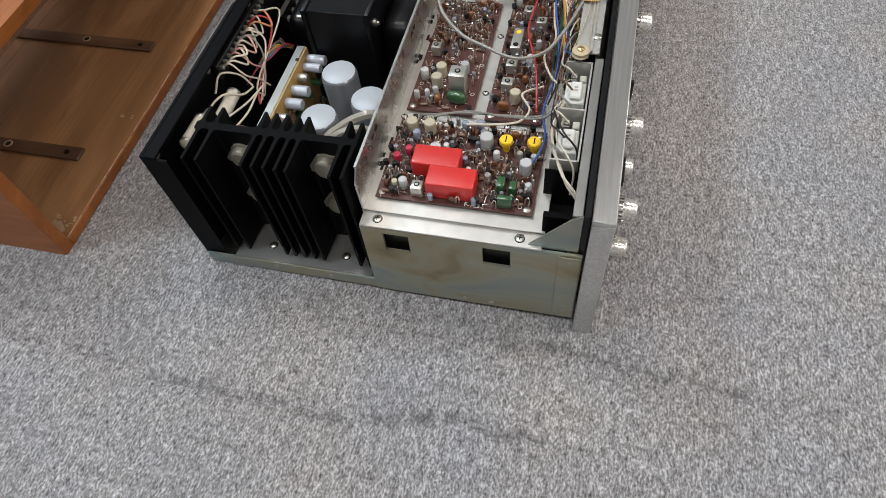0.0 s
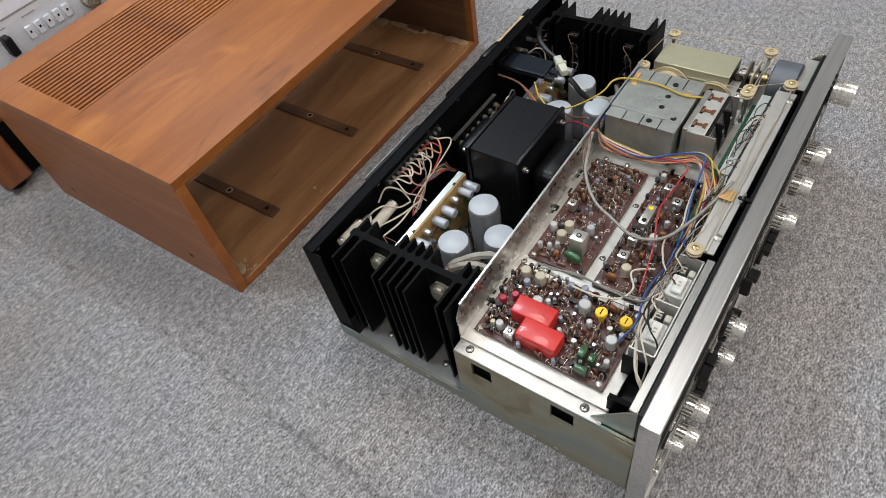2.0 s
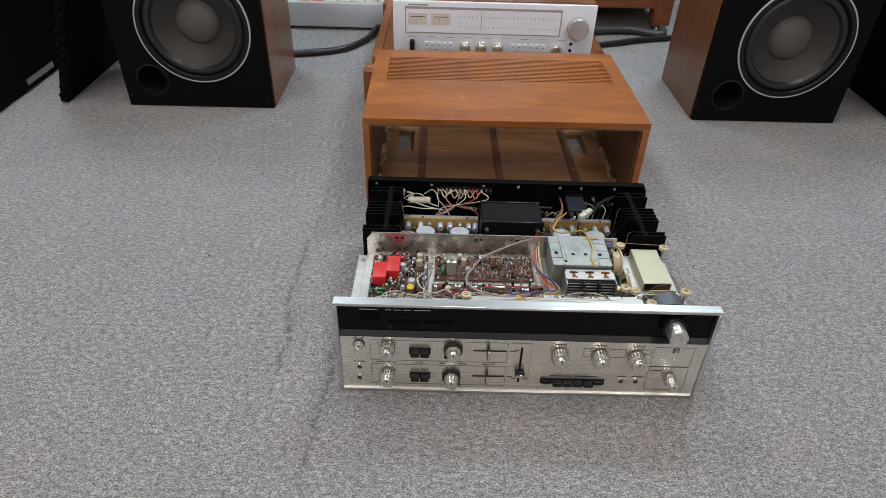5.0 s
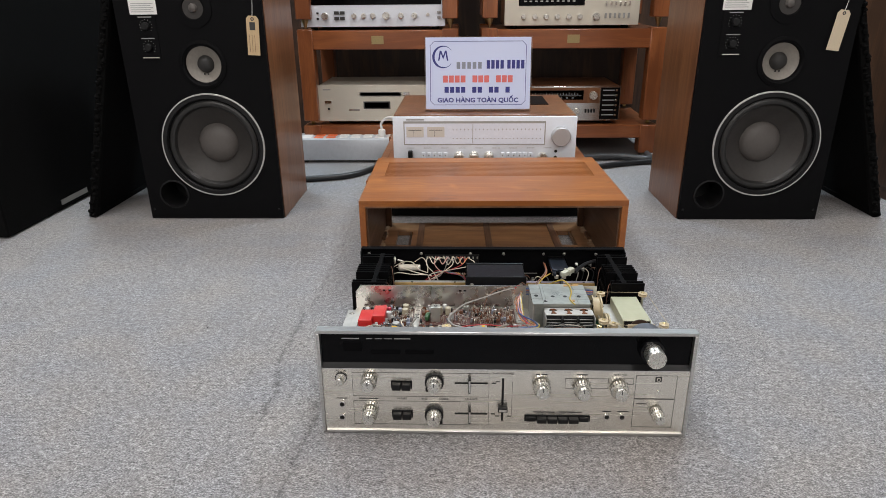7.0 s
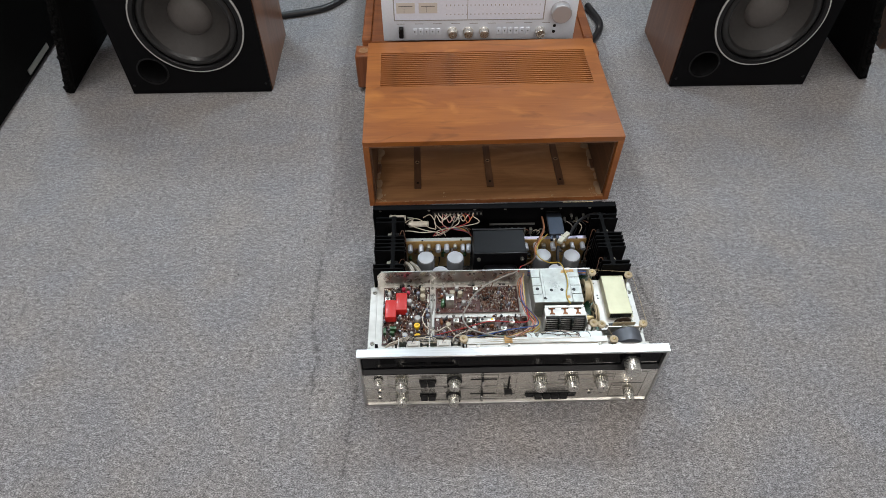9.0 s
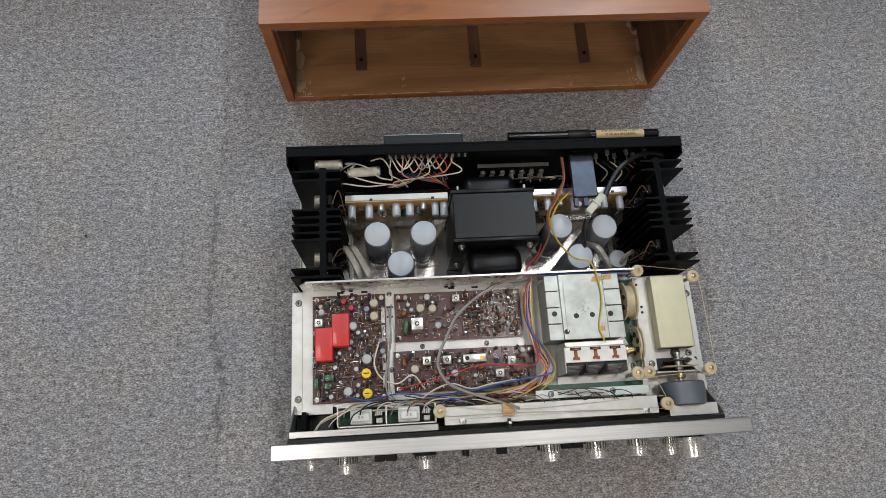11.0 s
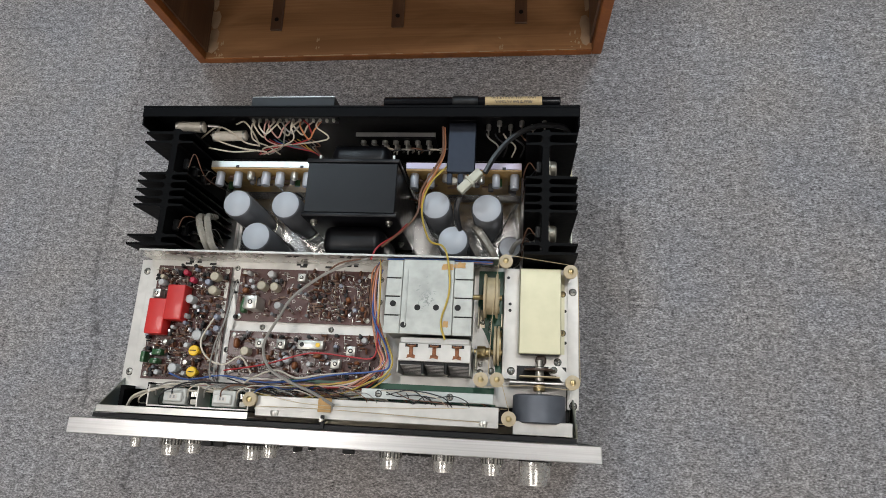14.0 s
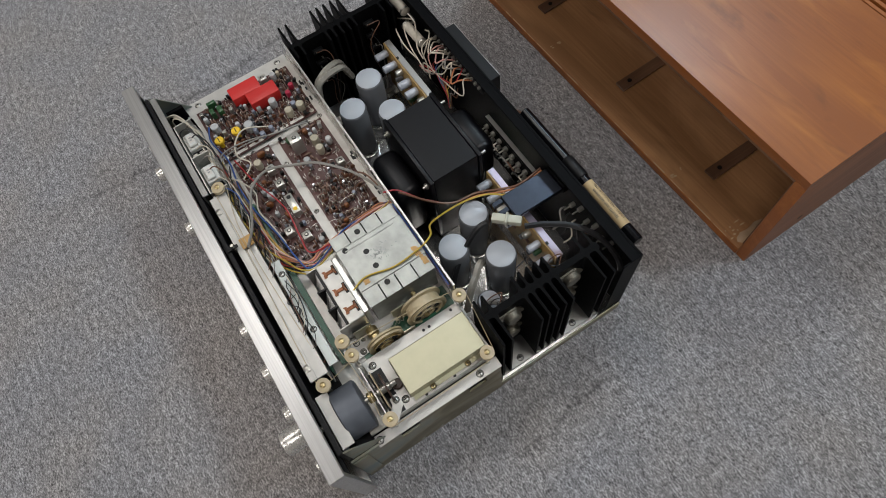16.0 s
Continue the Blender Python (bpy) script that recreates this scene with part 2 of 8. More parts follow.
def passivated_material():
    """Zinc sheet with the tan and blue-grey clouds of old passivation."""
    m = material("passivated_steel", (0.50, 0.46, 0.35), 0.36, 0.7, grain=0.25, scale=60, bump=0.03, dark=0.7)
    nt = m.node_tree
    b = nt.nodes["Principled BSDF"]
    tc = nt.nodes.new("ShaderNodeTexCoord")
    mp = nt.nodes.new("ShaderNodeMapping")
    mp.inputs["Scale"].default_value = (1, 0.6, 1.3)
    nt.links.new(tc.outputs["Object"], mp.inputs["Vector"])
    n = nt.nodes.new("ShaderNodeTexNoise")
    n.inputs["Scale"].default_value, n.inputs["Detail"].default_value, n.inputs["Distortion"].default_value = 17, 4, 0.8
    nt.links.new(mp.outputs["Vector"], n.inputs["Vector"])
    ramp = nt.nodes.new("ShaderNodeValToRGB")
    els = ramp.color_ramp.elements
    els[0].position, els[0].color = 0.30, (0.20, 0.175, 0.105, 1)
    els[1].position, els[1].color = 0.68, (0.26, 0.315, 0.315, 1)
    for p, c in ((0.42, (0.34, 0.30, 0.20, 1)), (0.53, (0.36, 0.36, 0.29, 1))):
        els.new(p).color = c
    nt.links.new(n.outputs["Fac"], ramp.inputs["Fac"])
    nt.links.new(ramp.outputs["Color"], b.inputs["Base Color"])
    return m


PASSIVATED = passivated_material()
ZINC_DULL = material("dull_passivated_sheet", (0.50, 0.46, 0.35), 0.38, 0.7, grain=0.3, scale=40, blotch=0.45, blotch_scale=11, dark=0.6)
ZINC_MAUVE = material("mauve_tinged_zinc", (0.50, 0.44, 0.53), 0.33, 0.8, grain=0.22, scale=45, blotch=0.45, blotch_scale=22, dark=0.7)
TIN = material("tinned_cover", (0.42, 0.43, 0.40), 0.46, 0.92, grain=0.22, scale=130, bump=0.05, blotch=0.40, blotch_scale=38, dark=0.55)
TINPLATE = material("bright_tinplate", (0.82, 0.81, 0.78), 0.17, 0.96, grain=0.15, scale=70, bump=0.03, blotch=0.2, blotch_scale=18, dark=0.7)
MILKY = material("milky_nylon", (0.47, 0.47, 0.38), 0.4, grain=0.1, scale=150, blotch=0.15, blotch_scale=60)
SLEEVE = material("aged_clear_sleeving", (0.34, 0.31, 0.26), 0.25, grain=0.3, scale=160, blotch=0.35, blotch_scale=70, coat=0.3)
PAINTED = material("off_white_metal", (0.57, 0.553, 0.515), 0.45, 0.68, grain=0.25, scale=80, blotch=0.3, blotch_scale=22, dark=0.62)
BLACK_METAL = material("black_painted_steel", (0.0018, 0.0018, 0.0022), 0.48, spec=0.06, grain=0.3, scale=400, bump=0.12, blotch=0.2, dark=1.7)
SINK_BLACK = material("black_anodised_heatsink", (0.0018, 0.0018, 0.0020), 0.5, spec=0.06, grain=0.3, scale=200, bump=0.05, dark=1.8)
TRAFO_BLACK = material("black_lacquer", (0.0022, 0.0022, 0.0030), 0.36, spec=0.26, grain=0.35, scale=120, bump=0.08, dark=1.6)
BLACK_GLOSS = material("gloss_black_plastic", (0.004, 0.004, 0.005), 0.2, spec=0.25)
BLACK_PLASTIC = material("black_plastic", (0.007, 0.007, 0.0075), 0.42, spec=0.28, grain=0.2, scale=300, dark=1.5)
BLACK_FLOCK = material("black_baffle_paint", (0.0022, 0.0022, 0.0027), 0.62, spec=0.10, grain=0.4, scale=500, bump=0.15, dark=1.6)
GRILLE_CLOTH = material("black_grille_cloth", (0.0022, 0.0022, 0.0022), 0.95, spec=0.12, grain=0.5, scale=900, bump=0.4, dark=1.6)
CONE = material("woofer_paper", (0.031, 0.0275, 0.025), 0.62, grain=0.3, scale=120, bump=0.15, dark=0.7)
DUSTCAP = material("dust_cap_paper", (0.085, 0.076, 0.070), 0.55, grain=0.25, scale=150, bump=0.1, dark=0.7)
RUBBER = material("rubber_surround", (0.006, 0.006, 0.006), 0.45, spec=0.25, grain=0.2, scale=200)
SURROUND = material("glossy_surround", (0.014, 0.0135, 0.013), 0.36, spec=0.5, grain=0.2, scale=200)
MIDCONE = material("grey_mid_cone", (0.225, 0.205, 0.18), 0.6, grain=0.3, scale=150, bump=0.1, dark=0.7)
MIDCAP = material("black_mid_cap", (0.020, 0.019, 0.018), 0.6, grain=0.2, scale=150)
WHITE_RING = material("white_trim_ring", (0.46, 0.455, 0.44), 0.4, 0.2)
PCB = material("brown_circuit_board", (0.084, 0.031, 0.025), 0.38, grain=0.45, scale=150, blotch=0.35, blotch_scale=30, dark=0.5, coat=0.15)
SELECTOR_BLUE = material("dark_blue_grey_metal", (0.042, 0.048, 0.062), 0.34, 0.95, grain=0.3, scale=120, dark=0.6)
PCB_TAN = material("tan_circuit_board", (0.40, 0.25, 0.085), 0.42, grain=0.4, scale=120, blotch=0.3, blotch_scale=30)
DIPPED = material("orange_brown_dip", (0.20, 0.070, 0.022), 0.45, grain=0.15, scale=200, per_object=0.3)
SCUFF = material("sooty_scuff", (0.29, 0.305, 0.29), 0.5, 0.6, grain=0.4, scale=200, dark=0.6)
PCB_GREEN = material("green_circuit_board", (0.016, 0.085, 0.045), 0.35, grain=0.3, scale=150)
PRINT = material("white_board_print", (0.62, 0.58, 0.52), 0.6)
PRINT_DARK = material("dark_panel_print", (0.035, 0.034, 0.033), 0.6)
PRINT_GREY = material("grey_dial_print", (0.30, 0.30, 0.29), 0.5)
RED = material("red_film_capacitor", (0.52, 0.020, 0.017), 0.40, grain=0.08, scale=200, coat=0.2, per_object=0.15)
CAP_GREY = material("grey_capacitor_sleeve", (0.29, 0.295, 0.31), 0.20, 0.55, grain=0.12, scale=80, coat=0.25, per_object=0.15, dark=0.7)
CAP_TOP = material("grey_capacitor_top", (0.40, 0.42, 0.45), 0.35, grain=0.1, scale=90, blotch=0.1, blotch_scale=30, dark=0.75)
CAP_WHITE = material("pale_capacitor_sleeve", (0.50, 0.50, 0.49), 0.36, per_object=0.7, grain=0.1, scale=300)
CAP_BLUE = material("blue_grey_capacitor", (0.24, 0.26, 0.32), 0.35, per_object=0.35)
CAP_BEIGE = material("beige_capacitor_sleeve", (0.44, 0.39, 0.29), 0.4, per_object=0.4, grain=0.1, scale=300)
POWER_CAN = material("dull_transistor_can", (0.30, 0.275, 0.22), 0.42, 0.6, grain=0.25, scale=150, blotch=0.25, blotch_scale=60)
GLUE_PALE = material("smeared_glue", (0.46, 0.31, 0.19), 0.5, grain=0.35, scale=90, blotch=0.4, blotch_scale=60)
GLUE = material("old_glue", (0.50, 0.36, 0.22), 0.6, grain=0.3, scale=120)
CAP_METAL = material("bare_can_capacitor", (0.56, 0.55, 0.50), 0.3, 0.8, per_object=0.3)
YELLOW = material("yellow_trimmer", (0.80, 0.50, 0.02), 0.4, grain=0.1, scale=300)
GREEN = material("green_film_capacitor", (0.025, 0.085, 0.03), 0.3, coat=0.4, per_object=0.3)
VANE = material("grey_capacitor_vanes", (0.40, 0.385, 0.37), 0.42, 0.85, grain=0.3, scale=200, blotch=0.3, blotch_scale=80, dark=0.6)
PLATE_BROWN = material("dark_brown_paint", (0.050, 0.028, 0.018), 0.4, grain=0.2, scale=200)
CAP_SILVER = material("silver_capacitor_sleeve", (0.42, 0.44, 0.48), 0.3, 0.2, per_object=0.25, grain=0.15, scale=120, dark=0.7)
BROWN = material("brown_ceramic", (0.13, 0.050, 0.023), 0.5, per_object=0.45)
TAN = material("tan_resistor", (0.22, 0.135, 0.095), 0.5, per_object=0.55)
# also stands in for the dark of holes, gaps and the under-deck fill
COMP_BLACK = material("black_epoxy_and_shade", (0.006, 0.006, 0.006), 0.4, spec=0.3)
LEAD = material("tinned_lead", (0.66, 0.64, 0.59), 0.30, 0.9)
PINK = material("dark_red_capacitor", (0.36, 0.02, 0.05), 0.4)
CREAM_CAN = material("cream_painted_cover", (0.50, 0.475, 0.335), 0.48, 0.82, grain=0.12, scale=90, blotch=0.12, blotch_scale=14, dark=0.75)
FLYWHEEL = material("grey_flywheel", (0.125, 0.135, 0.155), 0.46, 0.4, grain=0.35, scale=60, blotch=0.3, blotch_scale=25, dark=0.6)
IVORY = material("ivory_nylon", (0.46, 0.37, 0.23), 0.4, grain=0.12, scale=200, blotch=0.2, blotch_scale=60)
NYLON = material("yellowed_nylon_drum", (0.44, 0.36, 0.22), 0.42, grain=0.3, scale=120, blotch=0.45, blotch_scale=50)
TAPE = material("old_brown_tape", (0.50, 0.29, 0.10), 0.55, grain=0.3, scale=150, blotch=0.4, blotch_scale=90)
COPPER = material("copper_spring", (0.24, 0.10, 0.05), 0.45, 0.8, grain=0.5, scale=350, dark=0.35)

PALE_TIN = material("pale_zinc_strip", (0.50, 0.53, 0.505), 0.42, 0.5, grain=0.2, scale=60, blotch=0.3, blotch_scale=24, dark=0.72)
SWITCH_GREY = material("pale_grey_switch", (0.64, 0.635, 0.59), 0.42, grain=0.15, scale=120, blotch=0.2, blotch_scale=60)
CERAMIC = material("white_ceramic_resistor", (0.55, 0.51, 0.43), 0.5, grain=0.3, scale=150, blotch=0.25, blotch_scale=60)
LABEL_TAN = material("tan_paper_label", (0.52, 0.38, 0.20), 0.7, grain=0.15, scale=200)
METER_PAPER = material("aged_meter_scale", (0.60, 0.57, 0.52), 0.5, grain=0.08, scale=200)
PAPER = material("white_paper", (0.76, 0.75, 0.73), 0.7, grain=0.06, scale=200)
KRAFT = material("kraft_tag", (0.55, 0.40, 0.23), 0.75, grain=0.15, scale=250)
SIGN_WHITE = material("white_sign_card", (0.55, 0.61, 0.82), 0.5)
SIGN_BLUE = material("blue_sign_ink", (0.025, 0.03, 0.20), 0.5)
SIGN_RED = material("red_sign_ink", (0.62, 0.14, 0.13), 0.5)
ACRYLIC = glass_material("clear_acrylic")
DIAL_GLASS = material("black_dial_glass", (0.002, 0.002, 0.0025), 0.10, spec=0.13)
PALE_DIAL = material("pale_dial_scale", (0.74, 0.79, 0.90), 0.25, grain=0.1, scale=60, coat=0.6)
SILVER_PAINT = material("silver_receiver_face", (0.72, 0.76, 0.83), 0.36, 0.1, grain=0.08, scale=200)
CHAMPAGNE = material("champagne_player_face", (0.64, 0.60, 0.51), 0.36, 0.25, grain=0.08, scale=200)
GREY_METAL = material("grey_power_strip", (0.56, 0.59, 0.63), 0.4, 0.2, grain=0.12, scale=80, blotch=0.12)
ORANGE = material("orange_sockets", (0.80, 0.16, 0.05), 0.45)
CABLE_GREY = material("dark_grey_sheath", (0.05, 0.052, 0.055), 0.45, grain=0.2, scale=200)
CABLE_BLACK = material("black_cable_sheath", (0.012, 0.012, 0.013), 0.38, grain=0.2, scale=200)
WIRE = {"cable": CABLE_BLACK}
for wname, wcol in (("white", (0.58, 0.52, 0.42)), ("red", (0.36, 0.022, 0.025)), ("blue", (0.03, 0.08, 0.27)), ("yellow", (0.48, 0.34, 0.05)),
                    ("orange", (0.50, 0.19, 0.08)), ("brown", (0.15, 0.07, 0.04)), ("black", (0.012, 0.012, 0.013)), ("grey", (0.24, 0.225, 0.20)),
                    ("green", (0.05, 0.17, 0.08)), ("pink", (0.55, 0.30, 0.26)), ("violet", (0.12, 0.10, 0.20))):
    WIRE[wname] = material(wname + "_wire_sleeve", wcol, 0.42, per_object=0.25, grain=0.12, scale=200)
WIRE["sleeve"] = SLEEVE
LAMP_GLOW = bpy.data.materials.new("lit_diffuser")
LAMP_GLOW.use_nodes = True
LAMP_GLOW.node_tree.nodes["Principled BSDF"].inputs["Emission Color"].default_value = (0.93, 0.97, 1, 1)
LAMP_GLOW.node_tree.nodes["Principled BSDF"].inputs["Emission Strength"].default_value = 5.0


# ---- building helpers ----
PLACED = {}
SEAT = [Matrix.Identity(4)]


def box(x0, x1, y0, y1, z0, z1, bevel=0.0, seg=1, bm=None):
    """A block between the given bounds, with rounded edges."""
    own = bmesh.new()
    bmesh.ops.create_cube(own, size=1)
    for v in own.verts:
        v.co = Vector(((x0 + x1) / 2 + v.co.x * (x1 - x0), (y0 + y1) / 2 + v.co.y * (y1 - y0), (z0 + z1) / 2 + v.co.z * (z1 - z0)))
    if bevel:
        bmesh.ops.bevel(own, geom=own.edges[:], offset=bevel, segments=seg, affect="EDGES", profile=0.5)
    return own if bm is None else joined(bm, own)


def joined(bm, other):
    me = bpy.data.meshes.new("scratch")
    other.to_mesh(me)
    other.free()
    bm.from_mesh(me)
    bpy.data.meshes.remove(me)
    return bm


def turned(profile, axis="z", at=(0, 0, 0), seg=24, bm=None, hollow=False):
    """A body of revolution: (radius, height) pairs round an axis through at. hollow: with no end faces."""
    own = bmesh.new()
    rings = []
    for r, h in profile:
        ring = []
        for k in range(seg if r > 1e-6 else 1):
            a = 2 * math.pi * k / seg
            c, s = r * math.cos(a), r * math.sin(a)
            p = {"z": (c, s, h), "x": (h, c, s), "y": (c, h, -s), "-y": (c, -h, s)}[axis]
            ring.append(own.verts.new(Vector(p) + Vector(at)))
        rings.append(ring)
    for a, b in zip(rings, rings[1:]):
        for k in range(seg):
            i, j = k, (k + 1) % seg
            quad = [a[i % len(a)], a[j % len(a)], b[j % len(b)], b[i % len(b)]]
            quad = list(dict.fromkeys(quad))
            if len(quad) > 2:
                own.faces.new(quad)
    for ring, flip in ((rings[0], True), (rings[-1], False)):
        if len(ring) > 2 and not hollow:
            own.faces.new(ring[::-1] if flip else ring)
    bmesh.ops.recalc_face_normals(own, faces=own.faces[:])
    return own if bm is None else joined(bm, own)


def rod(r, h0, h1, axis="z", at=(0, 0, 0), seg=16, edge=0.0, bm=None):
    e = min(edge, r * 0.5, abs(h1 - h0) * 0.4)
    prof = [(r, h0), (r, h1)] if not e else [(r - e, h0), (r, h0 + e), (r, h1 - e), (r - e, h1)]
    return turned(prof, axis, at, seg, bm)


def smooth_line(points, steps=6):
    """Catmull-Rom through the points."""
    p = [Vector(q) for q in points]
    if len(p) < 3:
        return p
    p = [2 * p[0] - p[1]] + p + [2 * p[-1] - p[-2]]
    out = []
    for a, b, c, d in zip(p, p[1:], p[2:], p[3:]):
        for k in range(steps):
            t = k / steps
            out.append(0.5 * (2 * b + (c - a) * t + (2 * a - 5 * b + 4 * c - d) * t * t + (3 * b - a - 3 * c + d) * t ** 3))
    return out + [p[-2]]


def tube(points, r, seg=6, steps=6, bm=None):
    """A round wire or cable along a smooth line."""
    line = smooth_line(points, steps)
    own = bmesh.new()
    rings, up = [], None
    for i, q in enumerate(line):
        d = (line[min(i + 1, len(line) - 1)] - line[max(i - 1, 0)]).normalized()
        if up is None:
            up = d.orthogonal().normalized()
        up = (up - d * up.dot(d)).normalized()
        side = d.cross(up)
        rings.append([own.verts.new(q + r * (math.cos(2 * math.pi * k / seg) * up + math.sin(2 * math.pi * k / seg) * side)) for k in range(seg)])
    for a, b in zip(rings, rings[1:]):
        for k in range(seg):
            own.faces.new((a[k], a[(k + 1) % seg], b[(k + 1) % seg], b[k]))
    own.faces.new(rings[0][::-1])
    own.faces.new(rings[-1])
    return own if bm is None else joined(bm, own)


def prism(outline, axis, h0, h1, bm=None):
    """A plate with the given outline: pairs in the two axes other than the given one."""
    own = bmesh.new()

    def put(u, v, h):
        return {"x": (h, u, v), "y": (u, h, v), "z": (u, v, h)}[axis]

    a = [own.verts.new(put(u, v, h0)) for u, v in outline]
    b = [own.verts.new(put(u, v, h1)) for u, v in outline]
    own.faces.new(a[::-1])
    own.faces.new(b)
    n = len(outline)
    for k in range(n):
        own.faces.new((a[k], a[(k + 1) % n], b[(k + 1) % n], b[k]))
    bmesh.ops.recalc_face_normals(own, faces=own.faces[:])
    return own if bm is None else joined(bm, own)


def pierced_plate(x0, x1, z0, z1, holes, y0, y1, seg=56):
    """An upright plate with round holes right through it."""
    bm = bmesh.new()
    loops = [[(x0, z0), (x1, z0), (x1, z1), (x0, z1)]] + [[(cx + r * math.cos(2 * math.pi * k / seg), cz + r * math.sin(2 * math.pi * k / seg)) for k in range(seg)] for cx, cz, r in holes]
    rings = []
    for y in (y0, y1):
        edges, made = [], []
        for loop in loops:
            vs = [bm.verts.new((u, y, v)) for u, v in loop]
            made.append(vs)
            edges += [bm.edges.new((vs[k], vs[(k + 1) % len(vs)])) for k in range(len(vs))]
        bmesh.ops.triangle_fill(bm, edges=edges, use_beauty=True)
        rings.append(made)
    for a, b in zip(*rings):
        for k in range(len(a)):
            j = (k + 1) % len(a)
            bm.faces.new((a[k], a[j], b[j], b[k]))
    bmesh.ops.recalc_face_normals(bm, faces=bm.faces[:])
    return bm


def mesh_of(name, bm, mat, smooth=True):
    me = bpy.data.meshes.new(name)
    bm.to_mesh(me)
    bm.free()
    me.materials.append(mat)
    if smooth:
        for p in me.polygons:
            p.use_smooth = True
        me.set_sharp_from_angle(angle=radians(38))
    return me


def put_mesh(name, me, parent, m=None, label=""):
    """One mesh object under a thing or part, at the pose m of the world in which its thing is built."""
    ob = new(name, me)
    m = SEAT[0] @ (m or Matrix.Identity(4))
    PLACED[ob] = m
    if parent:
        ob.parent = parent
        ob.matrix_parent_inverse = PLACED[parent].inverted()
    ob.matrix_basis = m
    if label:
        ob["label"] = label
    return ob


def part(name, bm, mat, parent, label="", smooth=True):
    return put_mesh(name, mesh_of(name, bm, mat, smooth), parent, None, label)


def thing(name, at, label, category, group=""):
    """An Empty at the base of a thing; its parts are built in the same world places."""
    ob = new(name)
    ob.empty_display_size = 0.05
    ob.matrix_basis = Matrix.Translation(at)
    PLACED[ob] = Matrix.Translation(at)
    return tagged(ob, label, category, group)


def solid(name, bm, mat, label, category, group="", kind="", smooth=True):
    """A thing or a piece of the setting that is one mesh."""
    ob = new(name, mesh_of(name, bm, mat, smooth))
    PLACED[ob] = Matrix.Identity(4)
    return tagged(ob, label, category, group, kind)


def lettering(text, size, mat, parent, m, label="", name="lettering", squeeze=1.0, bold=0.0):
    """Words in the built-in font as a thin mesh, centred on the pose m."""
    cu = bpy.data.curves.new("letters", "FONT")
    cu.body, cu.size, cu.extrude, cu.offset = text, size, 0.00008, bold
    cu.align_x, cu.align_y = "CENTER", "CENTER"
    cu.resolution_u = 2
    ob = bpy.data.objects.new("letters", cu)
    scene.collection.objects.link(ob)
    bpy.context.view_layer.update()
    me = bpy.data.meshes.new_from_object(ob.evaluated_get(bpy.context.evaluated_depsgraph_get()))
    bpy.data.objects.remove(ob)
    me.materials.clear()
    me.materials.append(mat)
    if squeeze != 1.0:
        me.transform(Matrix.Diagonal((squeeze, 1, 1, 1)))
    return put_mesh(name, me, parent, m, label)


FACING = pose(0, 0, 0, 90, 0, 0)


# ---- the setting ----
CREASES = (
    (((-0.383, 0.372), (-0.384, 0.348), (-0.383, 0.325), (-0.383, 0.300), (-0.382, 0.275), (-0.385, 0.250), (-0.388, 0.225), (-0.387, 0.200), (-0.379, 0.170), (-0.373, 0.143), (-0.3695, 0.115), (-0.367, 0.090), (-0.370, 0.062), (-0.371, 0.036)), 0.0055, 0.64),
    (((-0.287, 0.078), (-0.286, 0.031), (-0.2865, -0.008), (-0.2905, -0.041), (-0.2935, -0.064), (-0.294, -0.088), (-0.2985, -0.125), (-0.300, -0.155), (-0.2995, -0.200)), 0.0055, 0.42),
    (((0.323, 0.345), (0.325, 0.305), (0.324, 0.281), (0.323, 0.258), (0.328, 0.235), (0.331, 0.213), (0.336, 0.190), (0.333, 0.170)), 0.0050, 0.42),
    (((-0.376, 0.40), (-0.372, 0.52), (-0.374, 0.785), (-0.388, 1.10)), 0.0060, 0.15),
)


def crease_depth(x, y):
    """How deep in a crease of the carpet a place lies, from 0 to 1."""
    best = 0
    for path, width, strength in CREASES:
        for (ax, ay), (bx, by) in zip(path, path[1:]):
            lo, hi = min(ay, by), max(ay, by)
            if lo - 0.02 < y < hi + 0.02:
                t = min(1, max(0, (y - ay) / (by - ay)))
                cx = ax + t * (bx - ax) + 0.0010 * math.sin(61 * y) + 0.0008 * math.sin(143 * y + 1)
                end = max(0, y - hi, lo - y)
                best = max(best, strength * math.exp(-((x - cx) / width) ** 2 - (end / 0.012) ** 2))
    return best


def carpet_sheet():
    """One carpet, with shallow creases whose shade is also painted by the crease layer."""
    bm = bmesh.new()
    layer = bm.verts.layers.float.new("crease")
    fine = (*np.arange(-0.408, -0.350, 0.002), *np.arange(-0.32, -0.27, 0.002), *np.arange(0.305, 0.345, 0.002))
    xs = sorted({round(float(x), 4) for x in (-2.6, -2.0, -1.5, -1.2, -1.0, -0.8, -0.7, -0.6, -0.5, -0.45, *fine, -0.2, 0, 0.2, 0.4, 0.5, 0.6, 0.8, 1.0, 1.2, 1.5, 2.0, 2.6)})
    ys = sorted({round(float(y), 4) for y in (-5.2, -3.6, -2.2, -1.5, -1.0, -0.7, -0.5, *np.arange(-0.3, 0.42, 0.004), *np.arange(0.44, 1.2, 0.02), 1.3, 1.5, 2.0, 2.5, 3.0)})
    rows = []
    for y in ys:
        row = []
        for x in xs:
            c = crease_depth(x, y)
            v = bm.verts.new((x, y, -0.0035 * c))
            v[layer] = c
            row.append(v)
        rows.append(row)
    for a, b in zip(rows, rows[1:]):
        for i in range(len(xs) - 1):
            bm.faces.new((a[i], a[i + 1], b[i + 1], b[i]))
    return bm


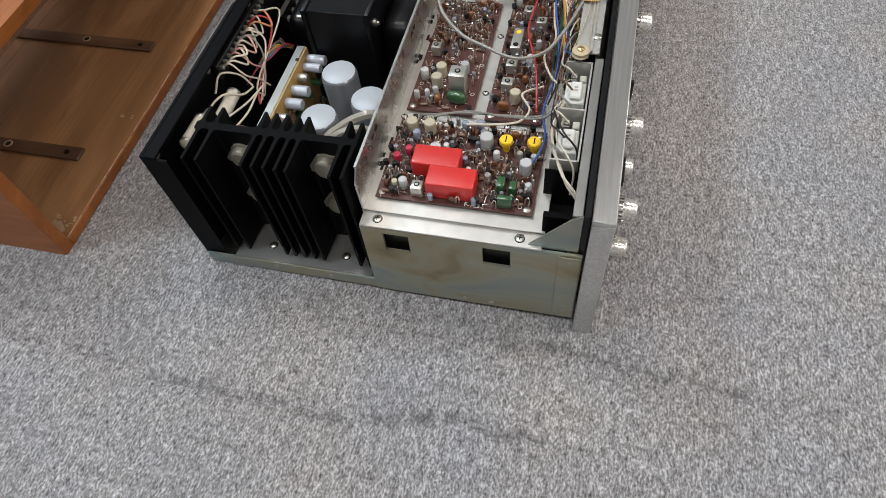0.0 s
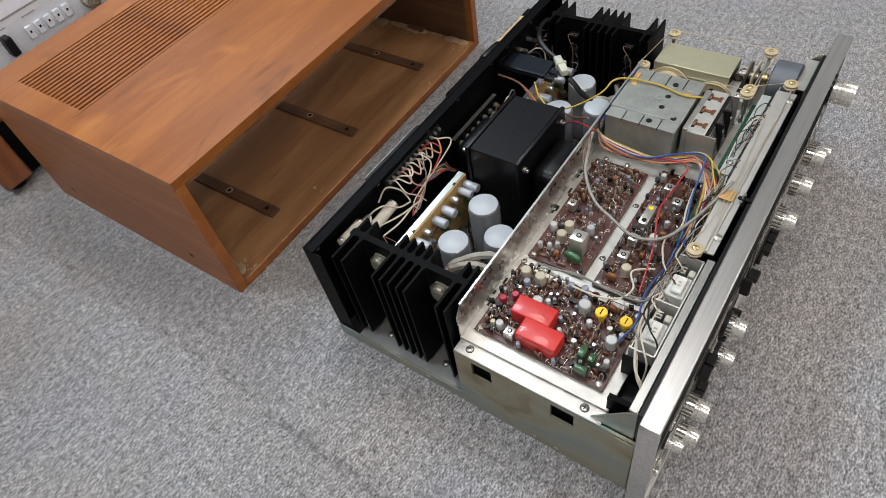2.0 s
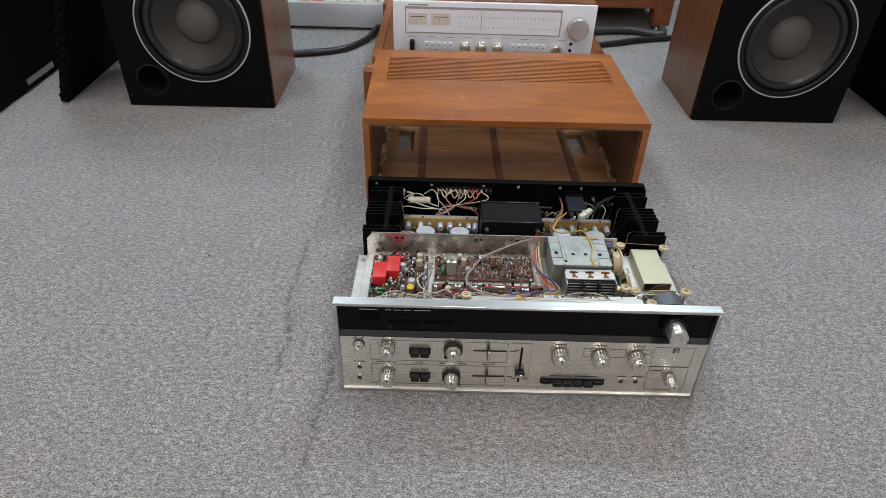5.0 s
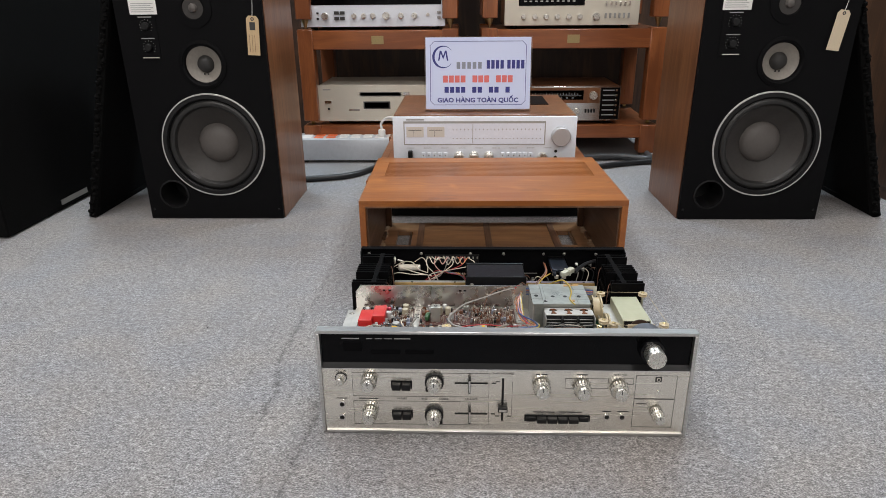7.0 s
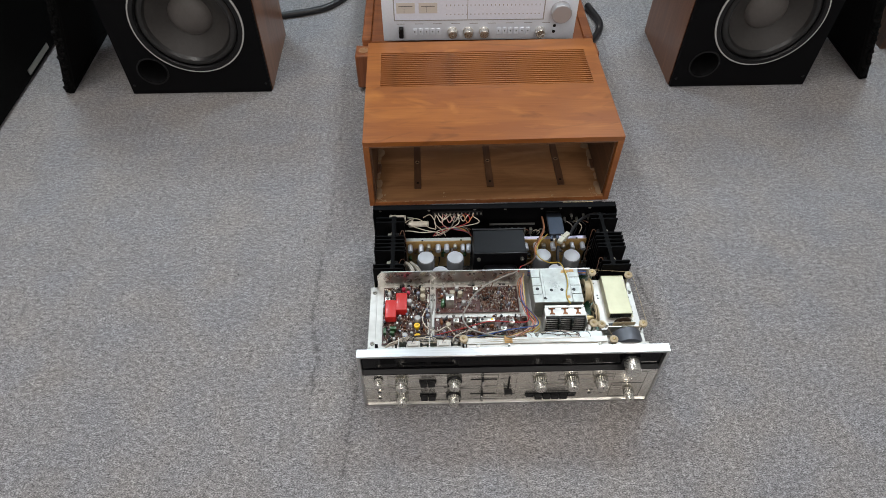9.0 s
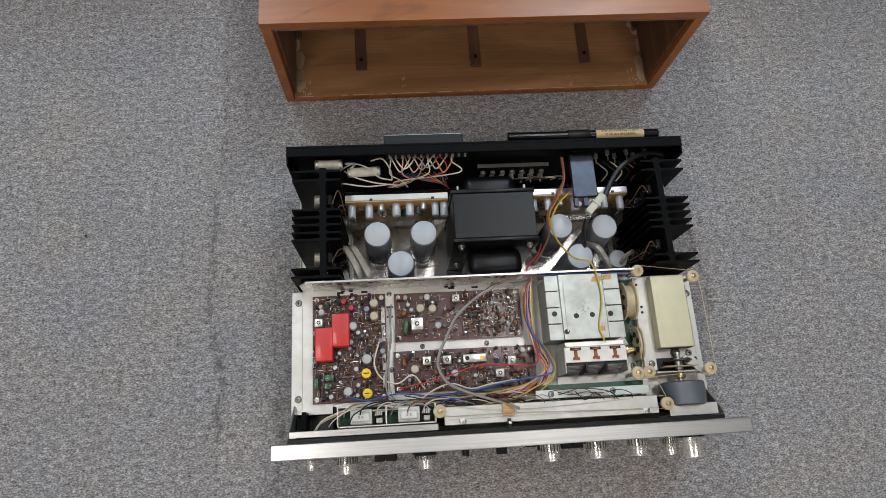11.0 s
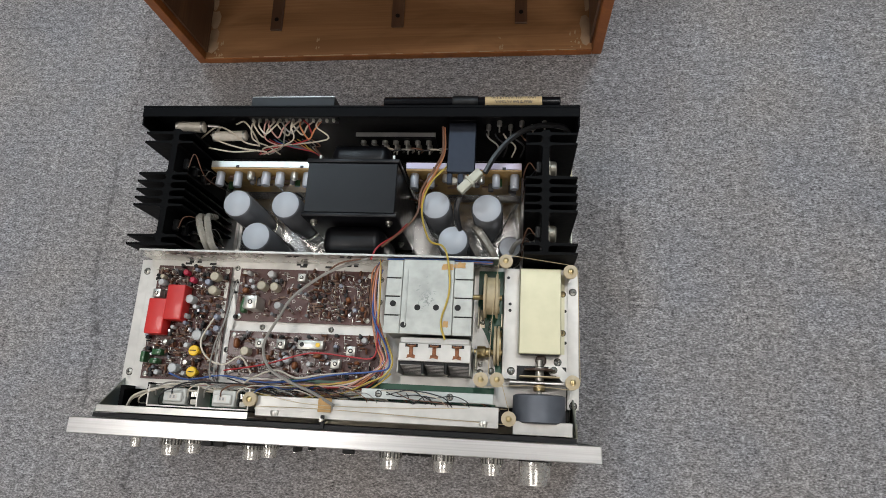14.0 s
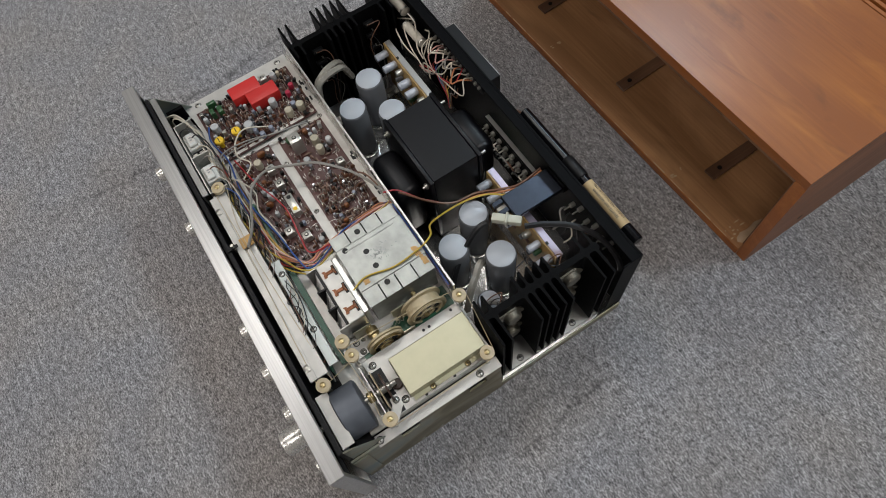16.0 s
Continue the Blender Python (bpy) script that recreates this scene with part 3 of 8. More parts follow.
solid("floor", carpet_sheet(), CARPET, "flecked grey cut-pile carpet with creases, their shade put into the colour", "carpet", kind="structure")
for wname, b in (("wall_north", (-2.7, 2.7, 2.75, 2.85)), ("wall_south", (-2.7, 2.7, -5.3, -5.2)), ("wall_west", (-2.7, -2.6, -5.2, 2.75)), ("wall_east", (2.6, 2.7, -5.2, 2.75))):
    solid(wname, box(*b, -0.02, 2.8), WALL_PAINT if wname != "wall_north" else DARK_WOOD, "plain shop wall", "wall", kind="structure", smooth=False)
solid("ceiling", box(-2.7, 2.7, -5.3, 2.85, 2.8, 2.9), WALL_PAINT, "plain white ceiling", "ceiling", kind="structure", smooth=False)


def ceiling_light(x, y, tint):
    """A flat lit panel with its frame under the ceiling, and the lamp that it holds."""
    half = 0.60 if y < -1 else 0.30
    lt = thing("ceiling_light", (x, y, 2.8), "long white flat ceiling light panel, added out of view" if y < -1 else "square white flat ceiling light panel", "ceiling light", "ceiling lights")
    part("frame", box(x - 0.32, x + 0.32, y - half - 0.02, y + half + 0.02, 2.775, 2.798, 0.004), PAINTED, lt)
    part("diffuser", box(x - 0.30, x + 0.30, y - half, y + half, 2.770, 2.7745), LAMP_GLOW, lt)
    la = bpy.data.lights.new("panel_lamp", "AREA")
    la.shape, la.size, la.size_y, la.energy, la.color = "RECTANGLE", 0.58, 2 * half - 0.02, LAMP_WATTS * (1.8 if y > 1 else 2.3 if y < -3 else 0.8), tint
    new("panel_lamp", la).matrix_basis = Matrix.Translation((x, y, 2.765))


WARM, MILD, COOL = (1.0, 0.940, 0.895), (1.0, 0.950, 0.915), (0.72, 0.88, 1.0)
# the unseen pair at y = -4.2 is added as frontal fill for the case
for lx, ly, tint in ((-1.15, -4.2, WARM), (1.15, -4.2, WARM), (-1.15, -1.5, WARM), (-1.15, 0.25, MILD), (-1.15, 2.0, COOL), (1.25, -1.5, WARM), (0.62, 0.80, MILD), (1.0, 2.0, COOL)):
    ceiling_light(lx, ly, tint)


# ---- the opened receiver ----
rec = thing("receiver", (0, 0.19, 0), "opened silver vintage receiver, case off, lying on the carpet", "receiver")
# where the groups of the receiver sit on its chassis
CHASSIS = Matrix.Identity(4)
DECK = Matrix.Translation((0.0015, -0.003, 0.005))
DRIVE = Matrix.Translation((0.004, 0, 0))
REAR = Matrix.Translation((0, 0, 0.014))
BAY = Matrix.Translation((0, 0, 0.0127)) @ Matrix.Diagonal((1, 1, 1.062, 1)) @ Matrix.Translation((0, 0, -0.0127))
PANEL = Matrix.Translation((0, 0, 0.001)) @ Matrix.Diagonal((1, 1, 1.05, 1)) @ Matrix.Translation((0, 0, -0.001))


def screw(parent, x, y, z, axis="z", r=0.0035, mat=None):
    """A cross-head screw."""
    bm = turned([(r, 0), (r, 0.0008), (r * 0.6, 0.0018), (0, 0.002)], axis, (x, y, z), 12)
    sc = part("screw", bm, mat or STEEL, parent)
    if axis == "z":
        # black ring paints the shadow round the head
        part("screw_rim", turned([(r * 1.22, 0), (r * 1.22, 0.0002), (r, 0.0002)], "z", (x, y, z), 12, hollow=True), COMP_BLACK, parent)
        # black bars paint the shade in the cross recess
        cross = box(x - r * 0.6, x + r * 0.6, y - r * 0.11, y + r * 0.11, z + 0.0012, z + 0.00205)
        box(x - r * 0.11, x + r * 0.11, y - r * 0.6, y + r * 0.6, z + 0.0012, z + 0.0021, bm=cross)
        part("screw_cross", cross, COMP_BLACK, parent, smooth=False)


def receiver_chassis():
    part("front_floor", box(-0.260, 0.252, 0.02, 0.1995, 0.0118, 0.0127), ZINC_DULL, rec)
    base = part("base_plate", box(-0.260, 0.252, 0.2, 0.372, 0.0118, 0.0127), TINPLATE, rec, "bright zinc-plated chassis floor")
    # side walls with their cut square holes
    for s, x in ((-1, -0.2590), (1, 0.2495)):
        x0, x1 = x, x + 0.0025
        bm = bmesh.new()
        holes = ((0.074, 0.0970), (0.159, 0.181))
        box(x0, x1, 0.018, 0.200, 0.012, 0.0775, bm=bm)
        box(x0, x1, 0.018, 0.200, 0.1005, 0.1065, bm=bm)
        edges = [0.018, *[e for h in holes for e in h], 0.200]
        for a, b in zip(edges[::2], edges[1::2]):
            box(x0, x1, a, b, 0.0775, 0.1005, bm=bm)
        for v in bm.verts:
            v.co.x += s * 0.0042 * max(0.0, 1 - (v.co.z - 0.012) / 0.0945)
        wall = part("side_wall", bm, PASSIVATED, rec, "passivated steel side wall with two square holes", smooth=False)
        part("rear_sill", box(x0 + s * 0.0038, x1 + s * 0.0038, 0.200, 0.372, 0.012, 0.027, 0.0006), PASSIVATED, rec)
        ax = -0.2590 if s < 0 else 0.2520
        for y, z in ((0.027, 0.098), (0.027, 0.025), (0.245, 0.019), (0.300, 0.022), (0.115, 0.018), (0.090, 0.017)):
            part("screw", turned([(0.003, 0), (0.003, 0.0006), (0.0015, 0.0016), (0, 0.0017)] if s > 0 else [(0, -0.0017), (0.0015, -0.0016), (0.003, -0.0006), (0.003, 0)], "x", (ax + s * 0.0042 * (1 - (z - 0.012) / 0.0945), y, z), 10), STEEL, wall)
        # flange that carries the deck
        fx0, fx1 = (-0.2590, -0.2425) if s < 0 else (0.2425, 0.2550)
        fl = part("deck_flange", box(fx0, fx1, 0.050, 0.200, 0.1067, 0.1085, 0.0004), PAINTED, rec)
        for y in (0.068, 0.186) if s < 0 else (0.054, 0.176):
            screw(fl, (fx0 + fx1) / 2, y, 0.1085)
        # gusset that stiffens the front corner
        g = -0.2555 if s < 0 else 0.2475
        part("corner_gusset", prism([(0.022, 0.1068), (0.062, 0.1068), (0.058, 0.112), (0.030, 0.148), (0.022, 0.154)], "x", g, g + 0.0016), PASSIVATED, rec)
        strap = box(ax - (0.0016 if s < 0 else 0), ax + (0 if s < 0 else 0.0016), 0.0185, 0.0365, 0.016, 0.104, 0.0004)
        for v in strap.verts:
            v.co.x += s * 0.0042 * (1 - (v.co.z - 0.012) / 0.0945)
        part("corner_strap", strap, PASSIVATED, wall)
    SEAT[0] = DECK
    part("deck", box(-0.247, 0.240, 0.052, 0.2035, 0.1055, 0.1070, 0.0004), PAINTED, rec, "pale metal deck that carries the circuit boards")
    part("deck_lip", box(-0.247, -0.2455, 0.052, 0.2035, 0.1016, 0.1066), PAINTED, rec)
    wall = part("deck_rear_wall", prism([(-0.246, 0.1072), (0.166, 0.1072), (0.166, 0.149), (-0.238, 0.149), (-0.246, 0.138)], "y", 0.2025, 0.2040), SCREEN, rec, "bright upright metal screen wall")
    part("wall_flange", box(-0.238, 0.166, 0.2026, 0.2048, 0.1491, 0.1500), ZINC, rec)
    for x in (-0.197, -0.187, -0.066, -0.058, -0.006, 0.002):
        part("wall_slot", box(x - 0.0024, x + 0.0024, 0.2020, 0.2026, 0.1395, 0.1425), COMP_BLACK, wall, smooth=False)
        part("wall_slot", box(x - 0.0026, x + 0.0026, 0.2000, 0.2022, 0.1071, 0.1074), COMP_BLACK, wall, smooth=False)
    SEAT[0] = CHASSIS
    # black rear panel with a folded rim
    rear = part("rear_panel", box(-0.259, 0.252, 0.373, 0.3755, 0.012, 0.163), BLACK_METAL, rec, "black painted rear panel")
    part("rim", box(-0.259, 0.252, 0.3615, 0.3729, 0.1605, 0.163, 0.0005), BLACK_METAL, rear)
    for x0, x1 in ((-0.259, -0.2572), (0.2502, 0.252)):
        part("end_fold", box(x0, x1, 0.352, 0.3729, 0.026, 0.1604), BLACK_METAL, rear)
    for x in (-0.245, -0.142, -0.045, 0.02, 0.098, 0.138, 0.2):
        part("screw", turned([(0.003, 0), (0.003, 0.0008), (0.001, 0.002), (0, 0.002)], "-y", (x, 0.373, 0.149), 10), STEEL, rear)
    # things on the outside of the rear panel
    part("terminal_board", box(-0.137, -0.033, 0.3757, 0.399, 0.06, 0.141, 0.001), BLACK_PLASTIC, rec, "black terminal board on the rear panel")
    part("board_edge", box(-0.136, -0.034, 0.3984, 0.3990, 0.1411, 0.1414), ZINC, rec)
    ant = part("ferrite_antenna", rod(0.0068, 0.027, 0.232, "x", (0, 0.391, 0.140), 18, 0.001), BLACK_GLOSS, rec, "black ferrite rod aerial with a tan label")
    lab = part("paper_label", rod(0.0071, 0.146, 0.211, "x", (0, 0.391, 0.140), 18), LABEL_TAN, ant)
    for k, words in enumerate(("DON'T TAKE HOLD OF THIS", "FERRITE BAR ANTENNA.")):
        lettering(words, 0.0046, PRINT_DARK, lab, pose(0.1785, 0.3935 - 0.0045 * k, 0.1472 - 0.0001 * (1 - k), 0 if k else -18, 0, 180), squeeze=0.86)
    part("lead", tube([(0.030, 0.388, 0.141), (0.018, 0.385, 0.138), (0.012, 0.380, 0.126)], 0.0013, 6), WIRE["brown"], ant)
    part("clamp", turned([(0.0075, 0.108), (0.0082, 0.109), (0.0082, 0.137), (0.0075, 0.138)], "x", (0, 0.391, 0.140), 18, hollow=True), BLACK_PLASTIC, ant)
    for x in (0.06, 0.22):
        part("aerial_bracket", box(x - 0.004, x + 0.004, 0.3757, 0.386, 0.126, 0.1345, 0.0008), BLACK_PLASTIC, ant)


def heatsink(side):
    """A tall black extrusion: an upright spine with fins to both sides."""
    sgn = -1 if side == "left" else 1
    cx = -0.2145 if sgn < 0 else 0.2155
    spine = box(cx - 0.0036, cx + 0.0036, 0.2050, 0.3440, 0.0226, 0.1498)
    hs = part("heatsink", spine, SINK_BLACK, rec, "tall black finned heatsink")
    for y in (0.343, 0.331, 0.2915, 0.282, 0.272, 0.262, 0.253, 0.2165, 0.2065):
        # thin tip, swelling in a rounded fillet where it meets the spine
        reach = (0.0375, 0.0215) if sgn < 0 else (0.0215, 0.034)
        right = [(0.0012, reach[1]), (0.0016, 0.0068), (0.0020, 0.0052), (0.0030, 0.0041), (0.0045, 0.0036)]
        left = [(0.0045, -0.0036), (0.0030, -0.0041), (0.0020, -0.0052), (0.0016, -0.0068), (0.0012, -reach[0])]
        half = [(min(w, y - 0.2047), d) for w, d in right + left]
        fin = prism([(y + w, cx + d) for w, d in half] + [(y - w, cx + d) for w, d in half[::-1]], "z", 0.026, 0.1500)
        for v in fin.verts:
            v.co.x, v.co.y = v.co.y, v.co.x
        bmesh.ops.recalc_face_normals(fin, faces=fin.faces[:])
        part("fin", fin, SINK_BLACK, hs)
    foot = part("mounting_plate", box(cx - 0.046 if sgn < 0 else cx - 0.025, cx + 0.025 if sgn < 0 else cx + 0.034, 0.205, 0.345, 0.0128, 0.0225, 0.0006), ZINC, hs)
    out = cx + sgn * 0.0035
    for y in (0.311, 0.235):
        for z in (0.125, 0.078):
            can = turned([(0.0115, 0), (0.0115, 0.002), (0.0098, 0.0025), (0.0095, 0.008), (0.008, 0.0095), (0, 0.0098)] if sgn > 0 else
                         [(0, -0.0098), (0.008, -0.0095), (0.0095, -0.008), (0.0098, -0.0025), (0.0115, -0.002), (0.0115, 0)], "x", (out, y, z), 20)
            part("power_transistor", can, POWER_CAN, hs, "round metal power transistor")
            part("transistor_flange", prism([(y - 0.0185, z + 0.007), (y - 0.014, z + 0.010), (y + 0.006, z + 0.0105), (y + 0.0185, z - 0.006), (y + 0.0165, z - 0.010), (y - 0.006, z - 0.0105)], "x", min(out, out + sgn * 0.0022), max(out, out + sgn * 0.0022)), POWER_CAN, hs)
        inn = cx - sgn * 0.0035
        for z in (0.13, 0.11, 0.088):
            part("transistor_socket", box(min(inn, inn - sgn * 0.006), max(inn, inn - sgn * 0.006), y - 0.007, y + 0.007, z - 0.003, z + 0.003, 0.001), COMP_BLACK, hs)
    for y in (0.311, 0.235):
        x = cx + sgn * 0.027
        screw(hs, x, y, 0.0225)


def transformer():
    core = part("transformer", box(-0.0525, 0.051, 0.2495, 0.3090, 0.0128, 0.1435, 0.0008), TRAFO_BLACK, rec, "big black lacquered power transformer")
    for y in (0.2443, 0.3092):
        part("end_plate", box(-0.0545, 0.0530, y, y + 0.005, 0.018, 0.1450, 0.0012, 2), TRAFO_BLACK, core)
    part("bell_cover", box(-0.036, 0.035, 0.2085, 0.2442, 0.03, 0.120, 0.011, 3), TRAFO_BLACK, core, "rounded winding cover")
    part("bell_cover", box(-0.036, 0.035, 0.3143, 0.346, 0.03, 0.120, 0.011, 3), TRAFO_BLACK, core, "rounded winding cover")
    for x in (-0.044, 0.043):
        for z in (0.118, 0.04):
            part("bolt", turned([(0.004, 0), (0.004, 0.003), (0.002, 0.0035), (0.002, 0.006), (0, 0.006)], "-y", (x, 0.2443, z + 0.012), 10), STEEL, core)
            part("bolt", turned([(0.004, 0), (0.004, 0.003), (0.002, 0.0035), (0.002, 0.010), (0, 0.010)], "y", (x, 0.3142, z + 0.012), 10), STEEL, core)


def reservoir(x, y, top=0.085, r=0.018):
    """A big smoothing capacitor in its clamp."""
    c = part("reservoir_capacitor", turned([(r, 0.0128), (r, top - 0.003), (r - 0.0015, top - 0.0008), (r - 0.003, top)], "z", (x, y, 0), 32), CAP_GREY, rec, "large grey sleeved smoothing capacitor")
    part("capacitor_top", turned([(r - 0.0016, top), (r - 0.0030, top + 0.0009), (0, top + 0.0006)], "z", (x, y, 0), 32), CAP_TOP, c)
    part("clamp_ring", turned([(r + 0.0012, 0.024), (r + 0.0016, 0.026), (r + 0.0016, 0.030), (r + 0.0012, 0.032)], "z", (x, y, 0), 28, hollow=True), CHROME, c)
    for k in range(4):
        a = -2.2 + 0.24 * k
        part("print_bar", box(-0.0012, 0.0012, -0.0001, 0.0003, 0.05, 0.066 - 0.003 * (k % 2)), PRINT_DARK, c).matrix_basis = Matrix.Translation((x, y, 0)) @ pose(0, 0, 0, 0, 0, math.degrees(a) + 90) @ Matrix.Translation((0, -r - 0.0002, 0))


def power_board(x0, x1, caps, discs, strip_mat):
    """An upright board with an aluminium strip on its top edge and capacitors lying in a row."""
    b = part("power_board", box(x0, x1, 0.3180, 0.3197, 0.03, 0.1100), PCB_TAN, rec, "upright tan power-supply circuit board")
    strip = bmesh.new()
    box(x0, x1, 0.3199, 0.3280, 0.1092, 0.1108, 0.0003, bm=strip)
    box(x0, x1, 0.3199, 0.3211, 0.085, 0.1090, bm=strip)
    part("heat_strip", strip, strip_mat, b, "bent aluminium strip")
    for x in (x0 + 0.25 * (x1 - x0), x0 + 0.85 * (x1 - x0)):
        part("strip_notch", box(x - 0.002, x + 0.002, 0.3196, 0.3225, 0.1092, 0.1111), COMP_BLACK, b, smooth=False)
    for x, r, l in caps:
        c = part("capacitor", turned([(r * 0.8, 0.0), (r * 0.86, 0.001), (r * 0.86, l - 0.001), (r * 0.75, l), (0, l - 0.0004)], "-y", (x, 0.3178, 0.0985), 18), CAP_SILVER, b)
    for x, z in discs:
        part("round_transistor", turned([(0.0045, 0.0), (0.0045, 0.008), (0.003, 0.0095), (0, 0.0095)], "-y", (x, 0.3178, z + 0.009), 14), CAP_METAL, b)
    rnd = random.Random(int(1000 * (x0 + 1)))
    for k in range(22):
        x, z = rnd.uniform(x0 + 0.006, x1 - 0.006), rnd.uniform(0.045, 0.08)
        kind = rnd.random()
        if kind < 0.6:
            part("resistor", rod(0.0016, -0.004, 0.004, "x", (x, 0.3155, z + 0.012), 8, 0.0005), TAN, b)
        else:
            part("small_capacitor", rod(0.0035, 0, 0.010, "-y", (x, 0.3178, z + 0.012), 12, 0.0006), CAP_GREY if kind < 0.85 else GREEN, b)


receiver_chassis()
SEAT[0] = BAY
heatsink("left")
heatsink("right")
transformer()
for cx, cy in ((-0.150, 0.272), (-0.0895, 0.2715), (-0.121, 0.2315), (0.0912, 0.274), (0.151, 0.271), (0.1135, 0.2315), (0.178, 0.236)):
    reservoir(cx, cy, 0.107 if cx < 0.17 else 0.070, 0.018 if cx < 0.17 else 0.014)
SEAT[0] = CHASSIS
power_board(-0.191, -0.055, ((-0.183, 0.006, 0.018), (-0.160, 0.006, 0.019), (-0.124, 0.0065, 0.017), (-0.106, 0.0065, 0.017), (-0.072, 0.0055, 0.018), (-0.060, 0.0062, 0.019)), ((-0.144, 0.090), (-0.088, 0.090)), ZINC)
power_board(0.053, 0.190, ((0.062, 0.006, 0.018), (0.082, 0.0055, 0.017), (0.119, 0.0062, 0.018), (0.160, 0.0055, 0.016), (0.182, 0.006, 0.018)), ((0.10, 0.088), (0.142, 0.086)), ZINC_MAUVE)


# front panel with its controls
def front_panel():
    fp = part("front_panel", box(-0.264, 0.264, 0.0015, 0.0045, 0.0055, 0.1045), ALU_FACE, rec, "satin aluminium control panel")
    part("top_rail", box(-0.270, 0.270, 0.0, 0.0165, 0.1575, 0.162, 0.0008), ALU, rec, "brushed aluminium top rail of the front panel")
    part("bottom_rail", box(-0.2643, 0.2643, -0.0015, 0.014, 0.001, 0.0053, 0.0006), ALU, rec)
    for x0, x1 in ((-0.270, -0.2645), (0.2645, 0.270)):
        part("end_stile", box(x0, x1, 0.0002, 0.0163, 0.001, 0.1573, 0.0007), ALU, rec)
    part("dial_window", box(-0.2643, 0.2643, 0.0085, 0.0105, 0.1105, 0.1573), DIAL_GLASS, rec, "black dial glass, unlit")
    part("window_sill", prism([(0.0015, 0.1047), (0.013, 0.1047), (0.013, 0.1103), (0.0085, 0.1103)], "x", -0.2643, 0.2643), BLACK_PLASTIC, rec)
    part("sill_trim", box(-0.2643, 0.2643, 0.0004, 0.0014, 0.1035, 0.1052), CHROME, rec)
    part("dial_back", box(-0.255, 0.248, 0.0170, 0.0215, 0.02, 0.147), BLACK_PLASTIC, rec, "black plate behind the dial")
    return fp


SEAT[0] = PANEL
fp = front_panel()


def control_knob(x, z, r=0.0112, l=0.0208, skirt=None, tab=False):
    k = part("knob", turned([(r, 0.0012), (r, l * 0.42), (r * 0.86, l * 0.46), (r * 0.82, l * 0.93), (r * 0.72, l), (0, l)], "-y", (x, 0.0, z), 28), KNOB, fp, "fluted silver knob")
    for a in range(0, 360, 20):
        m = Matrix.Translation((x, 0, z)) @ pose(0, 0, 0, 0, a, 0) @ Matrix.Translation((r * 0.985, -l * 0.25, 0))
        put_mesh("flute", FLUTE, k, m)
    if skirt:
        part("ring", turned([(skirt, 0.0008), (skirt, 0.004), (skirt * 0.93, 0.005), (r, 0.005)], "-y", (x, 0, z), 28, hollow=True), BLACK_PLASTIC, k)
        if tab:
            part("ring_tab", box(x + skirt * 0.7 * tab - 0.003, x + skirt * 0.7 * tab + 0.003, -0.008, -0.001, z - skirt * 0.75 - 0.002, z - skirt * 0.75 + 0.004, 0.0008), BLACK_PLASTIC, k)
    part("pointer", box(x - 0.0006, x + 0.0006, -l - 0.0004, -l + 0.0002, z + r * 0.2, z + r * 0.7), PRINT_DARK, k)
    return k


FLUTE = mesh_of("flute", box(-0.0004, 0.0004, -0.0042, 0.0042, -0.0008, 0.0008), KNOB_GROOVE, False)
for kx, kz in ((-0.196, 0.087), (-0.197, 0.035)):
    control_knob(kx, kz)
for kx, kz, tb in ((-0.101, 0.086, -1), (-0.102, 0.033, 1)):
    control_knob(kx, kz, 0.0112, 0.0205, 0.0138, tb)
for kx, kz in ((0.054, 0.080), (0.112, 0.079), (0.165, 0.078)):
    control_knob(kx, kz, 0.0124, 0.0215)
control_knob(0.222, 0.041, 0.0090, 0.024)
tk = part("tuning_knob", turned([(0.0132, 0.002), (0.0132, 0.0225), (0.0122, 0.0240), (0.0105, 0.0235), (0, 0.0235)], "-y", (0.2075, 0.0, 0.1340), 36), KNOB, rec, "large silver tuning knob")
part("knob_band", turned([(0.0178, -0.007), (0.0178, 0.0005), (0.0170, 0.0018), (0.0133, 0.0018)], "-y", (0.2075, 0, 0.1340), 36, hollow=True), BLACK_GLOSS, tk)
pw = part("power_switch", turned([(0.0075, 0.0005), (0.0075, 0.003), (0.0055, 0.0035), (0.0055, 0.014), (0.0045, 0.0155), (0, 0.0155)], "-y", (-0.237, 0.0015, 0.090), 20), KNOB, fp)
part("ring", turned([(0.0085, 0.0003), (0.0085, 0.002), (0.0074, 0.0026)], "-y", (-0.237, 0.0015, 0.090), 20, hollow=True), BLACK_PLASTIC, pw)
for jx, jz in ((-0.238, 0.0475), (-0.239, 0.026), (0.152, 0.031), (0.174, 0.031)):
    j = part("jack_socket", turned([(0.0052, 0.0005), (0.0052, 0.0022), (0.0034, 0.0024), (0.0030, 0.0005)], "-y", (jx, 0.0015, jz), 18, hollow=True), CHROME, fp)
    part("jack_hole", rod(0.0031, 0.0002, 0.0009, "-y", (jx, 0.0015, jz), 14), COMP_BLACK, j)


def button_row(x0, x1, z, n, h, big=False):
    bz = part("button_bezel", box(x0 - 0.0015, x1 + 0.0015, -0.0002, 0.0014, z - h / 2 - 0.0015, z + h / 2 + 0.0015, 0.0004), BLACK_PLASTIC, fp)
    w = (x1 - x0) / n
    for k in range(n):
        out = -0.009 if not big or 0 < k < n - 1 else -0.004
        part("push_button", box(x0 + k * w + 0.0006, x0 + (k + 1) * w - 0.0006, out, -0.0003, z - h / 2, z + h / 2, 0.0009), BLACK_PLASTIC, bz, "black push button")


button_row(-0.163, -0.135, 0.080, 2, 0.0095)
button_row(-0.163, -0.135, 0.0325, 2, 0.0095)
button_row(0.033, 0.126, 0.028, 6, 0.0075, True)


